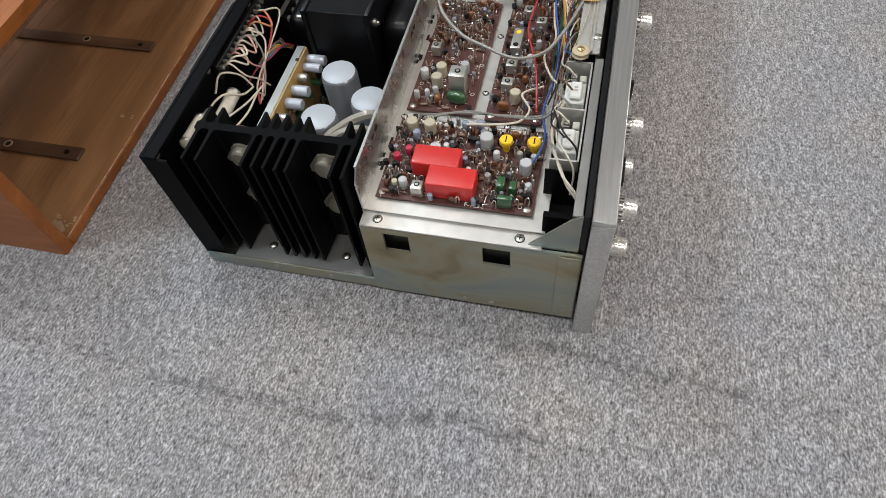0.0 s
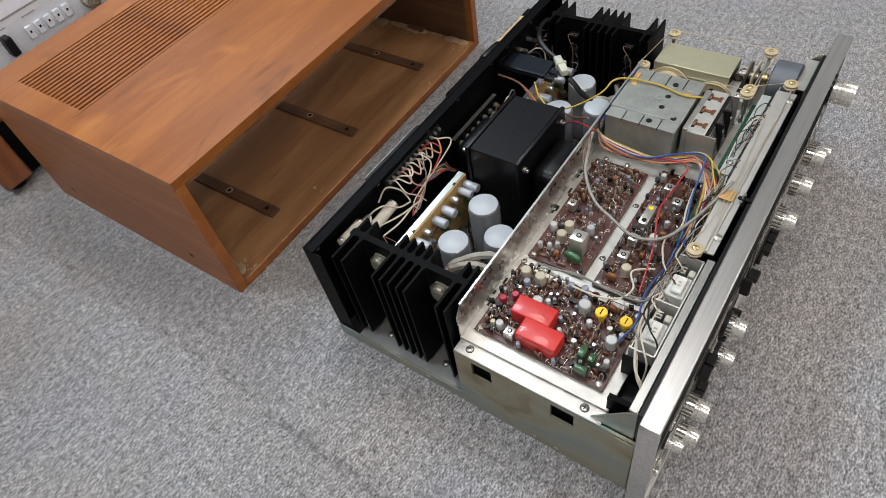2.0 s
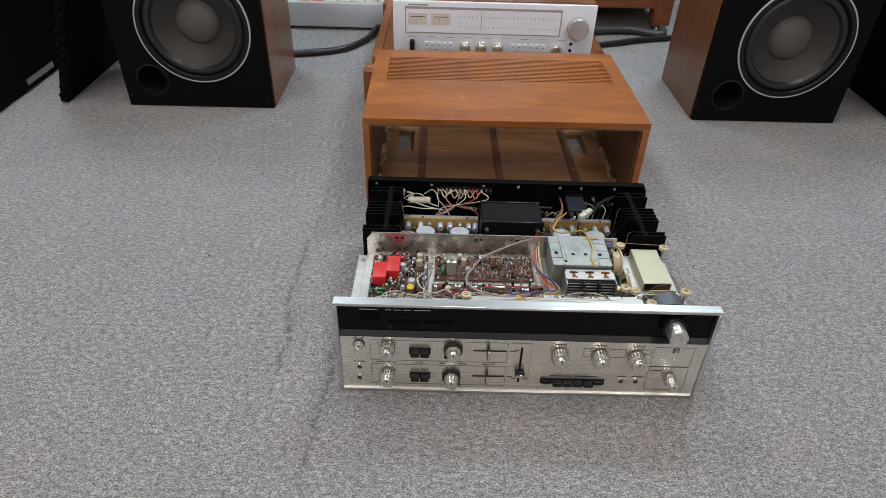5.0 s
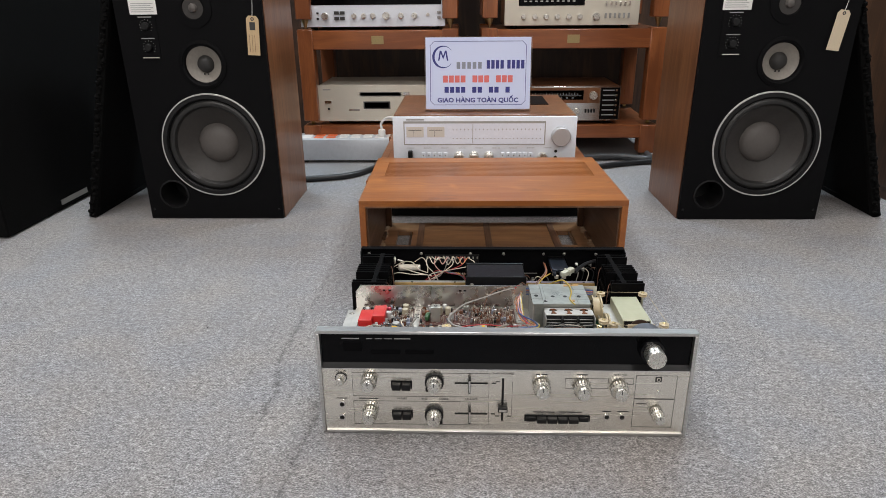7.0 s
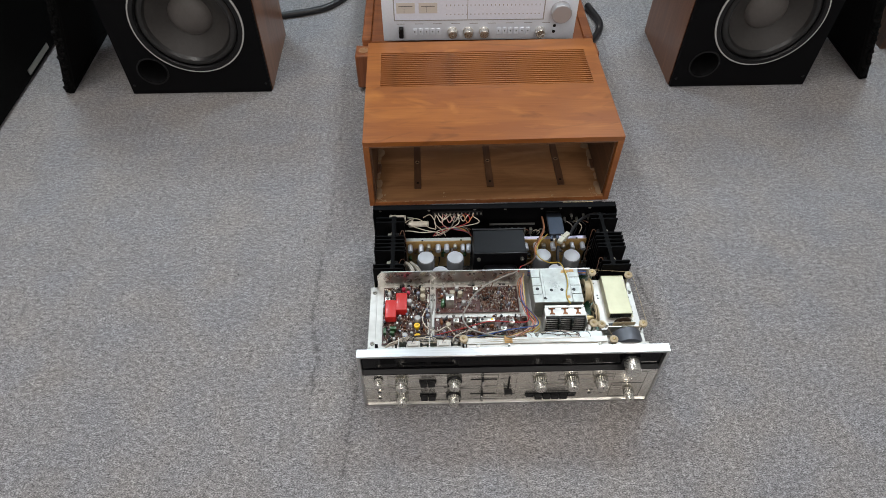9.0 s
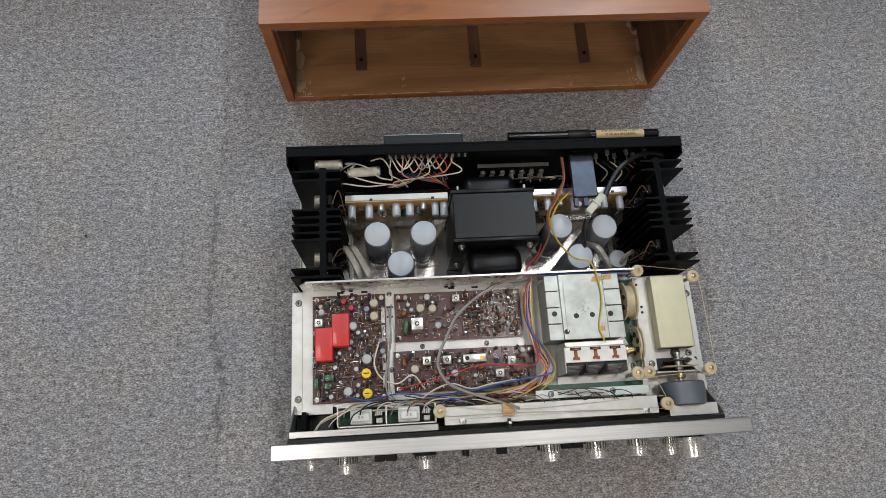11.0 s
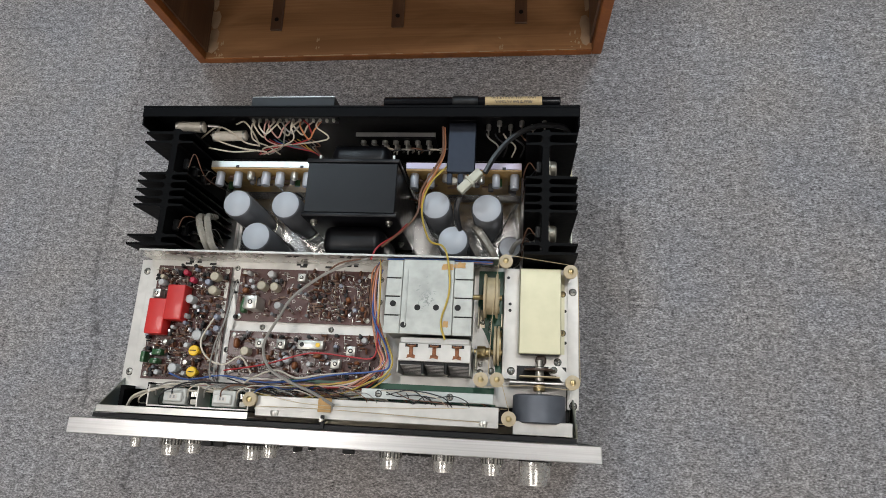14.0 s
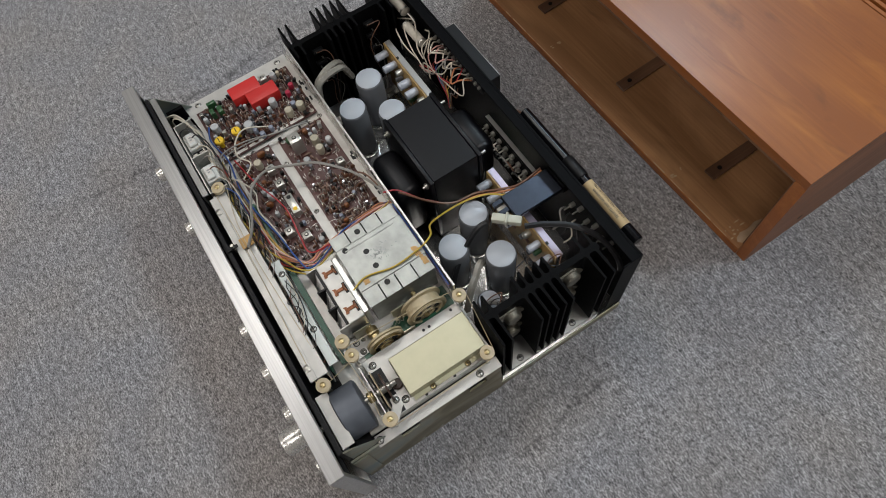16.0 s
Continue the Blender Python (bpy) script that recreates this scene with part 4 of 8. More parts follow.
def slider(x, z, along, length, at):
    d = length / 2
    sl = part("slider_slot", box(x - d, x + d, 0.0006, 0.0014, z - 0.0011, z + 0.0011) if along == "x" else box(x - 0.0016, x + 0.0016, 0.0006, 0.0014, z - d, z + d), COMP_BLACK, fp)
    if along == "x":
        part("slider_lever", box(at - 0.0019, at + 0.0019, -0.009, 0.0004, z - 0.011, z + 0.011, 0.0007), BLACK_PLASTIC, sl, "black slider lever with a silver face")
        part("lever_face", box(at - 0.0014, at + 0.0014, -0.0098, -0.0091, z - 0.009, z + 0.009, 0.0002), CHROME, sl)
    else:
        part("slider_lever", box(x - 0.007, x + 0.007, -0.010, 0.0004, at - 0.0035, at + 0.0035, 0.0008), BLACK_PLASTIC, sl, "black slider lever with a silver face")
        part("lever_face", box(x - 0.0055, x + 0.0055, -0.011, -0.0101, at - 0.002, at + 0.002, 0.0002), CHROME, sl)


slider(-0.0475, 0.083, "x", 0.048, -0.0500)
slider(-0.0475, 0.0335, "x", 0.048, -0.0495)
slider(-0.0015, 0.057, "z", 0.068, 0.046)


def printed_line(x0, x1, z0, z1, parent=None, mat=None, y=0.0011):
    part("printed_line", box(x0, x1, y, y + 0.0003, z0, z1), mat or PRINT_DARK, parent or fp, smooth=False)


def printed_frame(x0, x1, z0, z1):
    t = 0.0004
    printed_line(x0, x1, z0, z0 + t)
    printed_line(x0, x1, z1 - t, z1)
    printed_line(x0, x0 + t, z0 + t, z1 - t)
    printed_line(x1 - t, x1, z0 + t, z1 - t)


for fr in ((-0.221, -0.0215, 0.0605, 0.0985), (-0.221, -0.0215, 0.0145, 0.0530), (0.189, 0.2475, 0.0145, 0.0975), (0.088, 0.150, 0.076, 0.092), (0.160, 0.186, 0.083, 0.0925)):
    printed_frame(*fr)
for words, wx, wz, sz in (("POWER", -0.237, 0.1005, 0.0042), ("PHONES", -0.238, 0.0565, 0.0042), ("FILTERS", -0.149, 0.0568, 0.0042), ("BASS", -0.116, 0.0568, 0.0042), ("TREBLE", -0.088, 0.0568, 0.0042),
                          ("BALANCE", -0.0475, 0.0568, 0.0042), ("MAIN BALANCE", -0.0015, 0.0985, 0.0042), ("SELECTOR", 0.166, 0.0978, 0.0042)):
    lettering(words, sz, PRINT_DARK, fp, Matrix.Translation((wx, 0.0012, wz)) @ FACING)
for bx0, bx1, bz in ((-0.213, -0.184, 0.0568), (0.046, 0.062, 0.0978), (0.104, 0.120, 0.0978), (0.044, 0.075, 0.0375), (0.082, 0.115, 0.0378), (0.145, 0.158, 0.0395), (0.167, 0.183, 0.0395), (0.190, 0.246, 0.0605), (0.193, 0.208, 0.0525), (-0.012, -0.006, 0.0855), (-0.012, -0.006, 0.030), (0.006, 0.012, 0.030)):
    printed_line(bx0, bx1, bz - 0.0007, bz + 0.0007)
for cz in (0.083, 0.0335):
    for k in range(9):
        printed_line(-0.0680 + 0.005 * k, -0.0677 + 0.005 * k, cz + 0.004, cz + (0.0075 if k % 4 == 0 else 0.006))
    printed_line(-0.018, -0.012, cz - 0.001, cz + 0.001)
for kx, kz in ((-0.196, 0.087), (-0.197, 0.035), (0.054, 0.080), (0.112, 0.079), (0.165, 0.078)):
    for a in (-60, -30, 0, 30, 60):
        px, pz = kx + 0.0145 * math.sin(radians(a)), kz + 0.0145 * math.cos(radians(a))
        printed_line(px - 0.0007, px + 0.0007, pz - 0.0005, pz + 0.0005)
printed_line(0.012, 0.0123, 0.030, 0.085)
logo = part("logo_square", box(0.2165, 0.2255, 0.0010, 0.0014, 0.0875, 0.0955), PRINT_DARK, fp)
part("logo_ring", turned([(0.0030, 0.0001), (0.0030, 0.0005), (0.0018, 0.0005), (0.0018, 0.0001)], "-y", (0.221, 0.0010, 0.0915), 16, hollow=True), ALU_FACE, logo)
part("indicator_lamp", turned([(0.0018, 0), (0.0018, 0.001), (0.001, 0.002), (0, 0.0022)], "-y", (0.222, 0.0014, 0.0735), 12), CHROME, fp)
for gx0, gx1, gz0, gz1 in ((-0.234, -0.209, 0.1466, 0.1481), (-0.198, -0.190, 0.1467, 0.1479), (-0.186, -0.176, 0.1467, 0.1477), (-0.173, -0.162, 0.1467, 0.1477), (-0.158, -0.135, 0.1466, 0.1481)):
    part("dial_lettering_bar", box(gx0, gx1, 0.0081, 0.0084, gz0, gz1), PRINT_GREY, rec)
for gx0, gx1, gz0, gz1 in ((-0.232, -0.205, 0.128, 0.142), (-0.193, -0.150, 0.124, 0.130), (-0.143, -0.102, 0.124, 0.130)):
    part("dark_meter_face", box(gx0, gx1, 0.0080, 0.0083, gz0, gz1), BLACK_METAL, rec)


SEAT[0] = CHASSIS


# front sub-frame behind the panel
def sub_frame():
    rail = part("front_rail", box(-0.079, 0.172, 0.027, 0.0475, 0.1495, 0.1515, 0.0005), PAINTED, rec, "white-painted sub-frame rail")
    part("rail_web", box(-0.079, 0.172, 0.0445, 0.0460, 0.112, 0.1494), PAINTED, rail)
    part("rail_ridge", box(-0.079, 0.172, 0.0335, 0.0350, 0.1516, 0.1535), PAINTED, rail)
    part("switch_rail", box(-0.254, -0.086, 0.0225, 0.0300, 0.150, 0.1525, 0.0005), ZINC, rec)
    part("switch_rail_web", box(-0.254, -0.086, 0.0225, 0.0240, 0.10, 0.1498), ZINC, rec)
    part("corner_plate", box(0.186, 0.245, 0.0225, 0.036, 0.146, 0.1475, 0.0005), PAINTED, rec)
    part("corner_plate_web", box(0.186, 0.245, 0.0225, 0.0240, 0.11, 0.1458), PAINTED, rec)
    part("green_board", box(-0.07, 0.168, 0.0490, 0.0505, 0.110, 0.130), PCB_GREEN, rec, "green circuit board edge behind the rail")
    low = part("low_board", box(-0.060, 0.166, 0.0612, 0.0672, 0.1280, 0.1296), PCB_GREEN, rec, "dark green circuit board behind the rail")
    part("board_web", box(-0.060, 0.166, 0.0662, 0.0672, 0.1121, 0.1279), PCB_GREEN, low)
    clip = part("rail_clip", box(-0.012, 0.002, 0.034, 0.048, 0.1537, 0.1548, 0.0003), TAPE, rec)
    mint = part("cover_plate", box(0.030, 0.166, 0.0505, 0.0605, 0.1448, 0.1460, 0.0004), PALE_TIN, rec, "pale zinc plate behind the rail")
    for x in (0.048, 0.122):
        screw(mint, x, 0.0555, 0.1460, r=0.0030)
    part("clip_post", rod(0.0018, 0.146, 0.162, "z", (-0.0055, 0.026, 0), 10), STEEL, clip)
    part("dial_pointer", box(-0.0075, -0.0035, 0.018, 0.031, 0.1555, 0.1567), BLACK_PLASTIC, clip)
    for x, y in ((-0.058, 0.031), (0.157, 0.031)):
        part("screw", turned([(0.0042, 0.1515), (0.0042, 0.1525), (0.0022, 0.1535), (0, 0.1536)], "z", (x, y, 0), 14), STEEL, rail)
    # slide switches in a metal cage
    cage = part("switch_cage", box(-0.200, -0.088, 0.0312, 0.0326, 0.115, 0.1490), PAINTED, rec, "bent metal cage with two slide switches")
    for x in (-0.200, -0.145, -0.0885):
        part("cage_wall", box(x - 0.0008, x + 0.0008, 0.0327, 0.0535, 0.115, 0.1490), PAINTED, cage)
    part("cage_rear", box(-0.200, -0.088, 0.0536, 0.0546, 0.115, 0.136), PAINTED, cage)
    for x in (-0.174, -0.119):
        sw = part("slide_switch", box(x - 0.0125, x + 0.0125, 0.034, 0.051, 0.112, 0.1425, 0.001), SWITCH_GREY, cage)
        part("switch_body", box(x - 0.010, x + 0.010, 0.037, 0.047, 0.1427, 0.1465, 0.0012), SWITCH_GREY, sw)
        part("switch_label", box(x - 0.005, x + 0.005, 0.0390, 0.0450, 0.1466, 0.1468), PRINT, sw, smooth=False)
        for dx in (-0.0028, 0.0008):
            part("label_bar", box(x + dx, x + dx + 0.0020, 0.0405, 0.0435, 0.1469, 0.1470), PRINT_GREY, sw, smooth=False)
        part("switch_block", box(x + 0.0135, x + 0.0155, 0.035, 0.050, 0.112, 0.138, 0.0005), COMP_BLACK, sw)
        part("solder_block", box(x + 0.0170, x + 0.0245, 0.0345, 0.0405, 0.120, 0.1400, 0.0008), CERAMIC, sw)
        for k in range(3):
            part("switch_lug", box(x + 0.0175 + 0.0025 * k, x + 0.0190 + 0.0025 * k, 0.0430, 0.0480, 0.120, 0.1395 + 0.001 * k), LEAD, sw)
    part("cage_board", box(-0.1990, -0.0895, 0.0330, 0.0534, 0.1180, 0.1195), PCB_GREEN, cage)
    part("left_bracket", box(-0.243, -0.238, 0.03, 0.052, 0.102, 0.132), BLACK_METAL, rec)
    part("inner_bracket", box(-0.206, -0.2045, 0.026, 0.056, 0.102, 0.142), BLACK_METAL, rec)


sub_frame()


# tuner section
def tuner_section():
    SEAT[0] = DECK
    can = part("tuner_can", box(0.0505, 0.1390, 0.1205, 0.1975, 0.1072, 0.1545, 0.0006), TIN, rec, "tinned tuner can with folded lid tabs")
    part("can_lid", box(0.0660, 0.1205, 0.1190, 0.1985, 0.1547, 0.1562, 0.0006), TIN, can)
    part("lid_ridge", box(0.0708, 0.0722, 0.128, 0.187, 0.1562, 0.1568, 0.0003), TIN, can)
    for k, y in enumerate((0.1192, 0.1390, 0.1588, 0.1786)):
        part("lid_tab", box(0.0490, 0.0658, y, y + 0.0186, 0.1547, 0.1557, 0.0003), TIN, can)
        part("lid_tab", box(0.1207, 0.1405, y, y + 0.0186, 0.1547, 0.1557, 0.0003), TIN, can)
        if k:
            for x0, x1 in ((0.0486, 0.0640), (0.1222, 0.1408)):
                part("tab_slot", box(x0, x1, y - 0.0012, y, 0.1535, 0.1550), COMP_BLACK, can, smooth=False)
    for x, y in ((0.0575, 0.1505), (0.0700, 0.1285), (0.0835, 0.1470), (0.1030, 0.1475), (0.1255, 0.1480)):
        part("lid_hole", rod(0.0032, 0.1556, 0.15645, "z", (x, y, 0), 14), COMP_BLACK, can)
    for b in ((0.1065, 0.1195, 0.1875, 0.1945), (0.1225, 0.1320, 0.190, 0.1965), (0.1195, 0.1225, 0.190, 0.1945), (0.1105, 0.1165, 0.127, 0.134)):
        ring = [(b[0] + (b[1] - b[0]) * u, b[2] + (b[3] - b[2]) * v) for u, v in ((0, 0.1), (0.22, 0.0), (0.45, 0.12), (0.7, 0.0), (1, 0.08), (0.93, 0.4), (1, 0.72), (0.9, 1), (0.62, 0.86), (0.4, 1), (0.15, 0.9), (0.05, 0.55))]
        part("tape_patch", prism(ring, "z", 0.1563, 0.1568), TAPE, can, "torn brown tape")
    r3 = random.Random(8)
    for _ in range(60):
        x, y, a = 0.0915 + r3.gauss(0, 0.0042), 0.1590 + r3.gauss(0, 0.0055), r3.uniform(0, 6.28)
        w, l = r3.uniform(0.0002, 0.0007), r3.uniform(0.0006, 0.0026)
        c, d = math.cos(a), math.sin(a)
        part("lid_scuff", prism([(x + c * l * u - d * w * v, y + d * l * u + c * w * v) for u, v in ((-1, -0.3), (-0.2, -1), (0.7, -0.7), (1, 0.2), (0.3, 1), (-0.6, 0.6))], "z", 0.15615, 0.15628), SCUFF, can)
    g = part("tuning_capacitor", box(0.067, 0.139, 0.1110, 0.1170, 0.110, 0.1500, 0.0006), ZINC, rec, "three-section air-spaced tuning capacitor")
    part("end_plate", box(0.065, 0.0665, 0.0805, 0.1110, 0.110, 0.1490, 0.0004), ZINC, g)
    part("end_plate", box(0.1395, 0.1410, 0.0805, 0.1110, 0.110, 0.1490, 0.0004), ZINC, g)
    part("base_flange", box(0.063, 0.145, 0.0700, 0.0805, 0.1095, 0.1112, 0.0004), PAINTED, g)
    part("top_plate", box(0.0655, 0.1405, 0.0925, 0.1110, 0.1480, 0.1500, 0.0006), PAINTED, g)
    for x in (0.0735, 0.0975, 0.1215):
        part("plate_slot", box(x - 0.0008, x + 0.0122, 0.1068, 0.1100, 0.1498, 0.1504), COMP_BLACK, g, smooth=False)
    for x in (0.0905, 0.1145):
        part("divider", box(x - 0.0004, x + 0.0020, 0.0805, 0.1108, 0.112, 0.1478, 0.0004), COMP_BLACK, g)
        part("divider_clip", rod(0.0022, 0.0798, 0.0808, "y", (x + 0.0008, 0, 0.139), 10), STEEL, g)
    for x in (0.0790, 0.1030, 0.1265):
        part("spring", tube([(x - 0.0045, 0.1085, 0.1510), (x, 0.1070, 0.1526), (x + 0.0045, 0.1085, 0.1510)], 0.0010, 6), COPPER, g)
        part("spring_strip", box(x - 0.0020, x + 0.0020, 0.0975, 0.1090, 0.1501, 0.1512, 0.0004), COPPER, g)
        part("spring_foot", prism([(x - 0.0044, 0.0952), (x - 0.0012, 0.0962), (x + 0.0040, 0.0950), (x + 0.0044, 0.0984), (x + 0.0016, 0.0996), (x - 0.0038, 0.0988)], "z", 0.1501, 0.1508), COPPER, g)
    # black backing and slabs stand in for the shade in the air gaps
    part("gap_back", box(0.067, 0.139, 0.1000, 0.1015, 0.112, 0.1475), COMP_BLACK, g)
    for x0, x1 in ((0.0672, 0.0896), (0.0930, 0.1136), (0.1170, 0.1388)):
        for k in range(7):
            z = 0.1150 + 0.0046 * k
            part("vane", box(x0, x1, 0.0818 + 0.0011 * k, 0.0998, z, z + 0.0017, 0.0004), VANE, g)
            part("vane_gap", box(x0, x1, 0.0828 + 0.0011 * k, 0.0998, z + 0.0018, z + 0.0045), COMP_BLACK, g)
    SEAT[0] = DRIVE
    # cream cover over the dial drive
    pl = part("drive_plate", box(0.1695, 0.2375, 0.078, 0.1965, 0.1072, 0.1235, 0.0005), PAINTED, rec, "raised pale mounting plate")
    cc = part("cream_cover", box(0.1865, 0.2300, 0.1035, 0.1945, 0.1254, 0.1390, 0.0008), CREAM_CAN, rec, "cream painted box cover")
    part("cover_flange", box(0.1862, 0.2345, 0.1055, 0.1915, 0.1236, 0.1253), CREAM_CAN, cc)
    for y in (0.128, 0.17):
        screw(cc, 0.2325, y, 0.1253, r=0.0028, mat=BRASS)
    part("cover_opening", box(0.1885, 0.2280, 0.1030, 0.1034, 0.1262, 0.1378), COMP_BLACK, cc, smooth=False)
    part("plate_knob", turned([(0.0058, 0.1235), (0.0058, 0.1262), (0.0048, 0.1272), (0, 0.1272)], "z", (0.2100, 0.0985, 0), 20), PLATE_BROWN, pl)
    part("plate_opening", box(0.1850, 0.2365, 0.0772, 0.0925, 0.1225, 0.1238), COMP_BLACK, pl, smooth=False)
    part("rear_bearing_plate", box(0.1880, 0.2290, 0.0800, 0.0812, 0.1150, 0.1440, 0.0004), IVORY, pl)
    part("brake_disc", turned([(0.003, 0.0868), (0.0160, 0.0868), (0.0160, 0.0886), (0.003, 0.0886)], "y", (0.2085, 0, 0.1325), 28), PLATE_BROWN, pl)
    for x, y in ((0.1765, 0.158), (0.1765, 0.151), (0.174, 0.187), (0.2352, 0.152), (0.2352, 0.118)):
        part("plate_hole", rod(0.0017, 0.1234, 0.1238, "z", (x, y, 0), 12), COMP_BLACK, pl)
    for x, y in ((0.179, 0.0865), (0.2275, 0.0975)):
        screw(pl, x, y, 0.1236, r=0.0034)
    arm = part("pulley_arm", prism([(0.2180, 0.0870), (0.2200, 0.0838), (0.2260, 0.0832), (0.2400, 0.0700), (0.2450, 0.0700), (0.2455, 0.0780), (0.2300, 0.0935), (0.2210, 0.0940), (0.2180, 0.0915)], "z", 0.1250, 0.1266), PAINTED, rec, "slotted arm of the string pulley")
    screw(arm, 0.2235, 0.0890, 0.1266, r=0.0030)
    fw = part("flywheel", turned([(0.006, 0.034), (0.0245, 0.034), (0.0268, 0.0355), (0.0268, 0.0610), (0.0245, 0.0625), (0.006, 0.0625)], "y", (0.2085, 0, 0.1295), 40), FLYWHEEL, rec, "heavy grey turned flywheel")
    part("shaft", rod(0.003, 0.010, 0.098, "y", (0.2085, 0, 0.1325), 14), STEEL, fw)
    br = part("shaft_bracket", box(0.178, 0.236, 0.0735, 0.0750, 0.108, 0.140), ZINC, rec)
    part("collar", rod(0.006, 0.066, 0.073, "y", (0.2085, 0, 0.1325), 16, 0.001), BRASS, fw)
    part("collar", rod(0.0045, 0.076, 0.092, "y", (0.2085, 0, 0.1325), 16, 0.001), STEEL, fw)
    # dial drums
    for x, y, z, r, w in ((0.1485, 0.165, 0.129, 0.0240, 0.015), (0.1605, 0.112, 0.124, 0.021, 0.006)):
        d = part("drive_drum", turned([(0.004, 0), (r * 0.75, 0.001), (r, 0), (r, 0.0022), (r - 0.004, 0.0032), (r - 0.004, w - 0.0032), (r, w - 0.0022), (r, w), (r * 0.75, w - 0.001), (0.004, w)], "x", (x, y, z), 36), NYLON, rec, "yellowed nylon drive drum")
        # black discs paint the dark of six holes on each face
        for k in range(6):
            a = 2 * math.pi * k / 6 + 0.3
            for face in (-0.0005, w - 0.0007):
                part("drum_web", rod(0.0030 if r > 0.022 else 0.0038, face, face + 0.0012, "x", (x, y + r * 0.52 * math.cos(a), z + r * 0.52 * math.sin(a)), 12), COMP_BLACK, d)
        for inner, outer in ((r * 0.26, r * 0.34), (r * 0.72, r * 0.78)):
            part("drum_rim", turned([(inner, w - 0.001), (inner, w + 0.0016), (outer, w + 0.0016), (outer, w - 0.001)], "x", (x, y, z), 30, hollow=True), BRASS if r < 0.022 else NYLON, d)
    part("drum_board", box(0.1415, 0.1690, 0.084, 0.196, 0.1125, 0.1140), PCB_GREEN, rec)
    part("drum_plate", prism([(0.1405, 0.078), (0.163, 0.078), (0.160, 0.104), (0.149, 0.128), (0.1405, 0.140)], "z", 0.1142, 0.1156), PAINTED, rec)
    for x, y in ((0.1445, 0.106), (0.158, 0.086), (0.146, 0.084)):
        screw(rec, x, y, 0.1156, r=0.0030)
    SEAT[0] = CHASSIS
    for x, y, z in ((0.1750, 0.2010, 0.1430), (0.2430, 0.1900, 0.1475), (0.2450, 0.0755, 0.1475), (0.1820, 0.0370, 0.1560), (-0.0840, 0.0430, 0.1580), (0.1530, 0.0740, 0.1540), (0.1690, 0.0750, 0.1480)):
        p = part("pulley", turned([(0.0072, -0.005), (0.0074, -0.004), (0.0055, -0.0025), (0.0074, -0.001), (0.0074, 0), (0.003, 0.0008), (0.003, 0.0015)], "z", (x, y, z), 22), IVORY, rec, "small ivory nylon string pulley")
        part("pulley_screw", turned([(0.0030, 0.0005), (0.0030, 0.0018), (0.0018, 0.0026), (0, 0.0027)], "z", (x, y, z), 12), BRASS, p)
        part("pulley_post", rod(0.0022, 0.108 - z, -0.005, "z", (x, y, z), 10), STEEL, p)


tuner_section()


# ---- circuit boards and wiring of the receiver ----
BZ = 0.1105
SEAT[0] = DECK


def board(name, x0, x1, y0, y1, label):
    b = part("circuit_board", box(x0, x1, y0, y1, 0.1088, BZ), PCB, rec, label, smooth=False)
    for x in (x0 + 0.005, x1 - 0.005):
        for y in (y0 + 0.005, y1 - 0.005):
            part("screw", turned([(0.0030, 0), (0.0030, 0.0006), (0.0014, 0.0012), (0, 0.0013)], "z", (x, y, BZ), 12), STEEL, b)
    return b


amp_board = board("amplifier", -0.234, -0.144, 0.064, 0.195, "brown amplifier circuit board crowded with parts")
if_board = board("decoder", -0.133, 0.026, 0.133, 0.194, "brown decoder circuit board crowded with parts")
tone_board = board("tuner", -0.136, 0.038, 0.071, 0.1215, "brown tuner circuit board with metal-cased coils")
TAKEN = {amp_board: [], if_board: [], tone_board: []}


def radial(b, x, y, r, h, mat, label=""):
    """An upright can capacitor with a flat crimped top."""
    TAKEN[b].append((x, y, r + 0.001))
    part("capacitor", turned([(r * 0.9, 0.0006), (r, 0.0012), (r, h - 0.0008), (r * 0.86, h), (r * 0.8, h - 0.0004), (0, h - 0.0004)], "z", (x, y, BZ), 18), mat, b, label)


def coil_can(b, x, y, h, half, hole=0.5):
    """A square metal-cased coil with its tuning slug."""
    TAKEN[b].append((x, y, half * 1.35))
    c = part("coil_can", box(x - half, x + half, y - half, y + half, BZ + 0.0004, BZ + h, 0.0007, 2), CAP_METAL, b, "square metal coil can")
    part("slug_hole", rod(half * hole, BZ + h, BZ + h + 0.0003, "z", (x, y, 0), 14), COMP_BLACK, c)
    part("slug", rod(half * hole * 0.55, BZ + h + 0.0003, BZ + h + 0.0006, "z", (x, y, 0), 10), STEEL, c)


def film(b, x, y, wx, wy, h, mat, label=""):
    TAKEN[b].append((x, y, max(wx, wy) * 0.45))
    return part("film_capacitor", box(x - wx / 2, x + wx / 2, y - wy / 2, y + wy / 2, BZ + 0.0005, BZ + h, min(wx, wy, h) * 0.18, 2), mat, b, label)


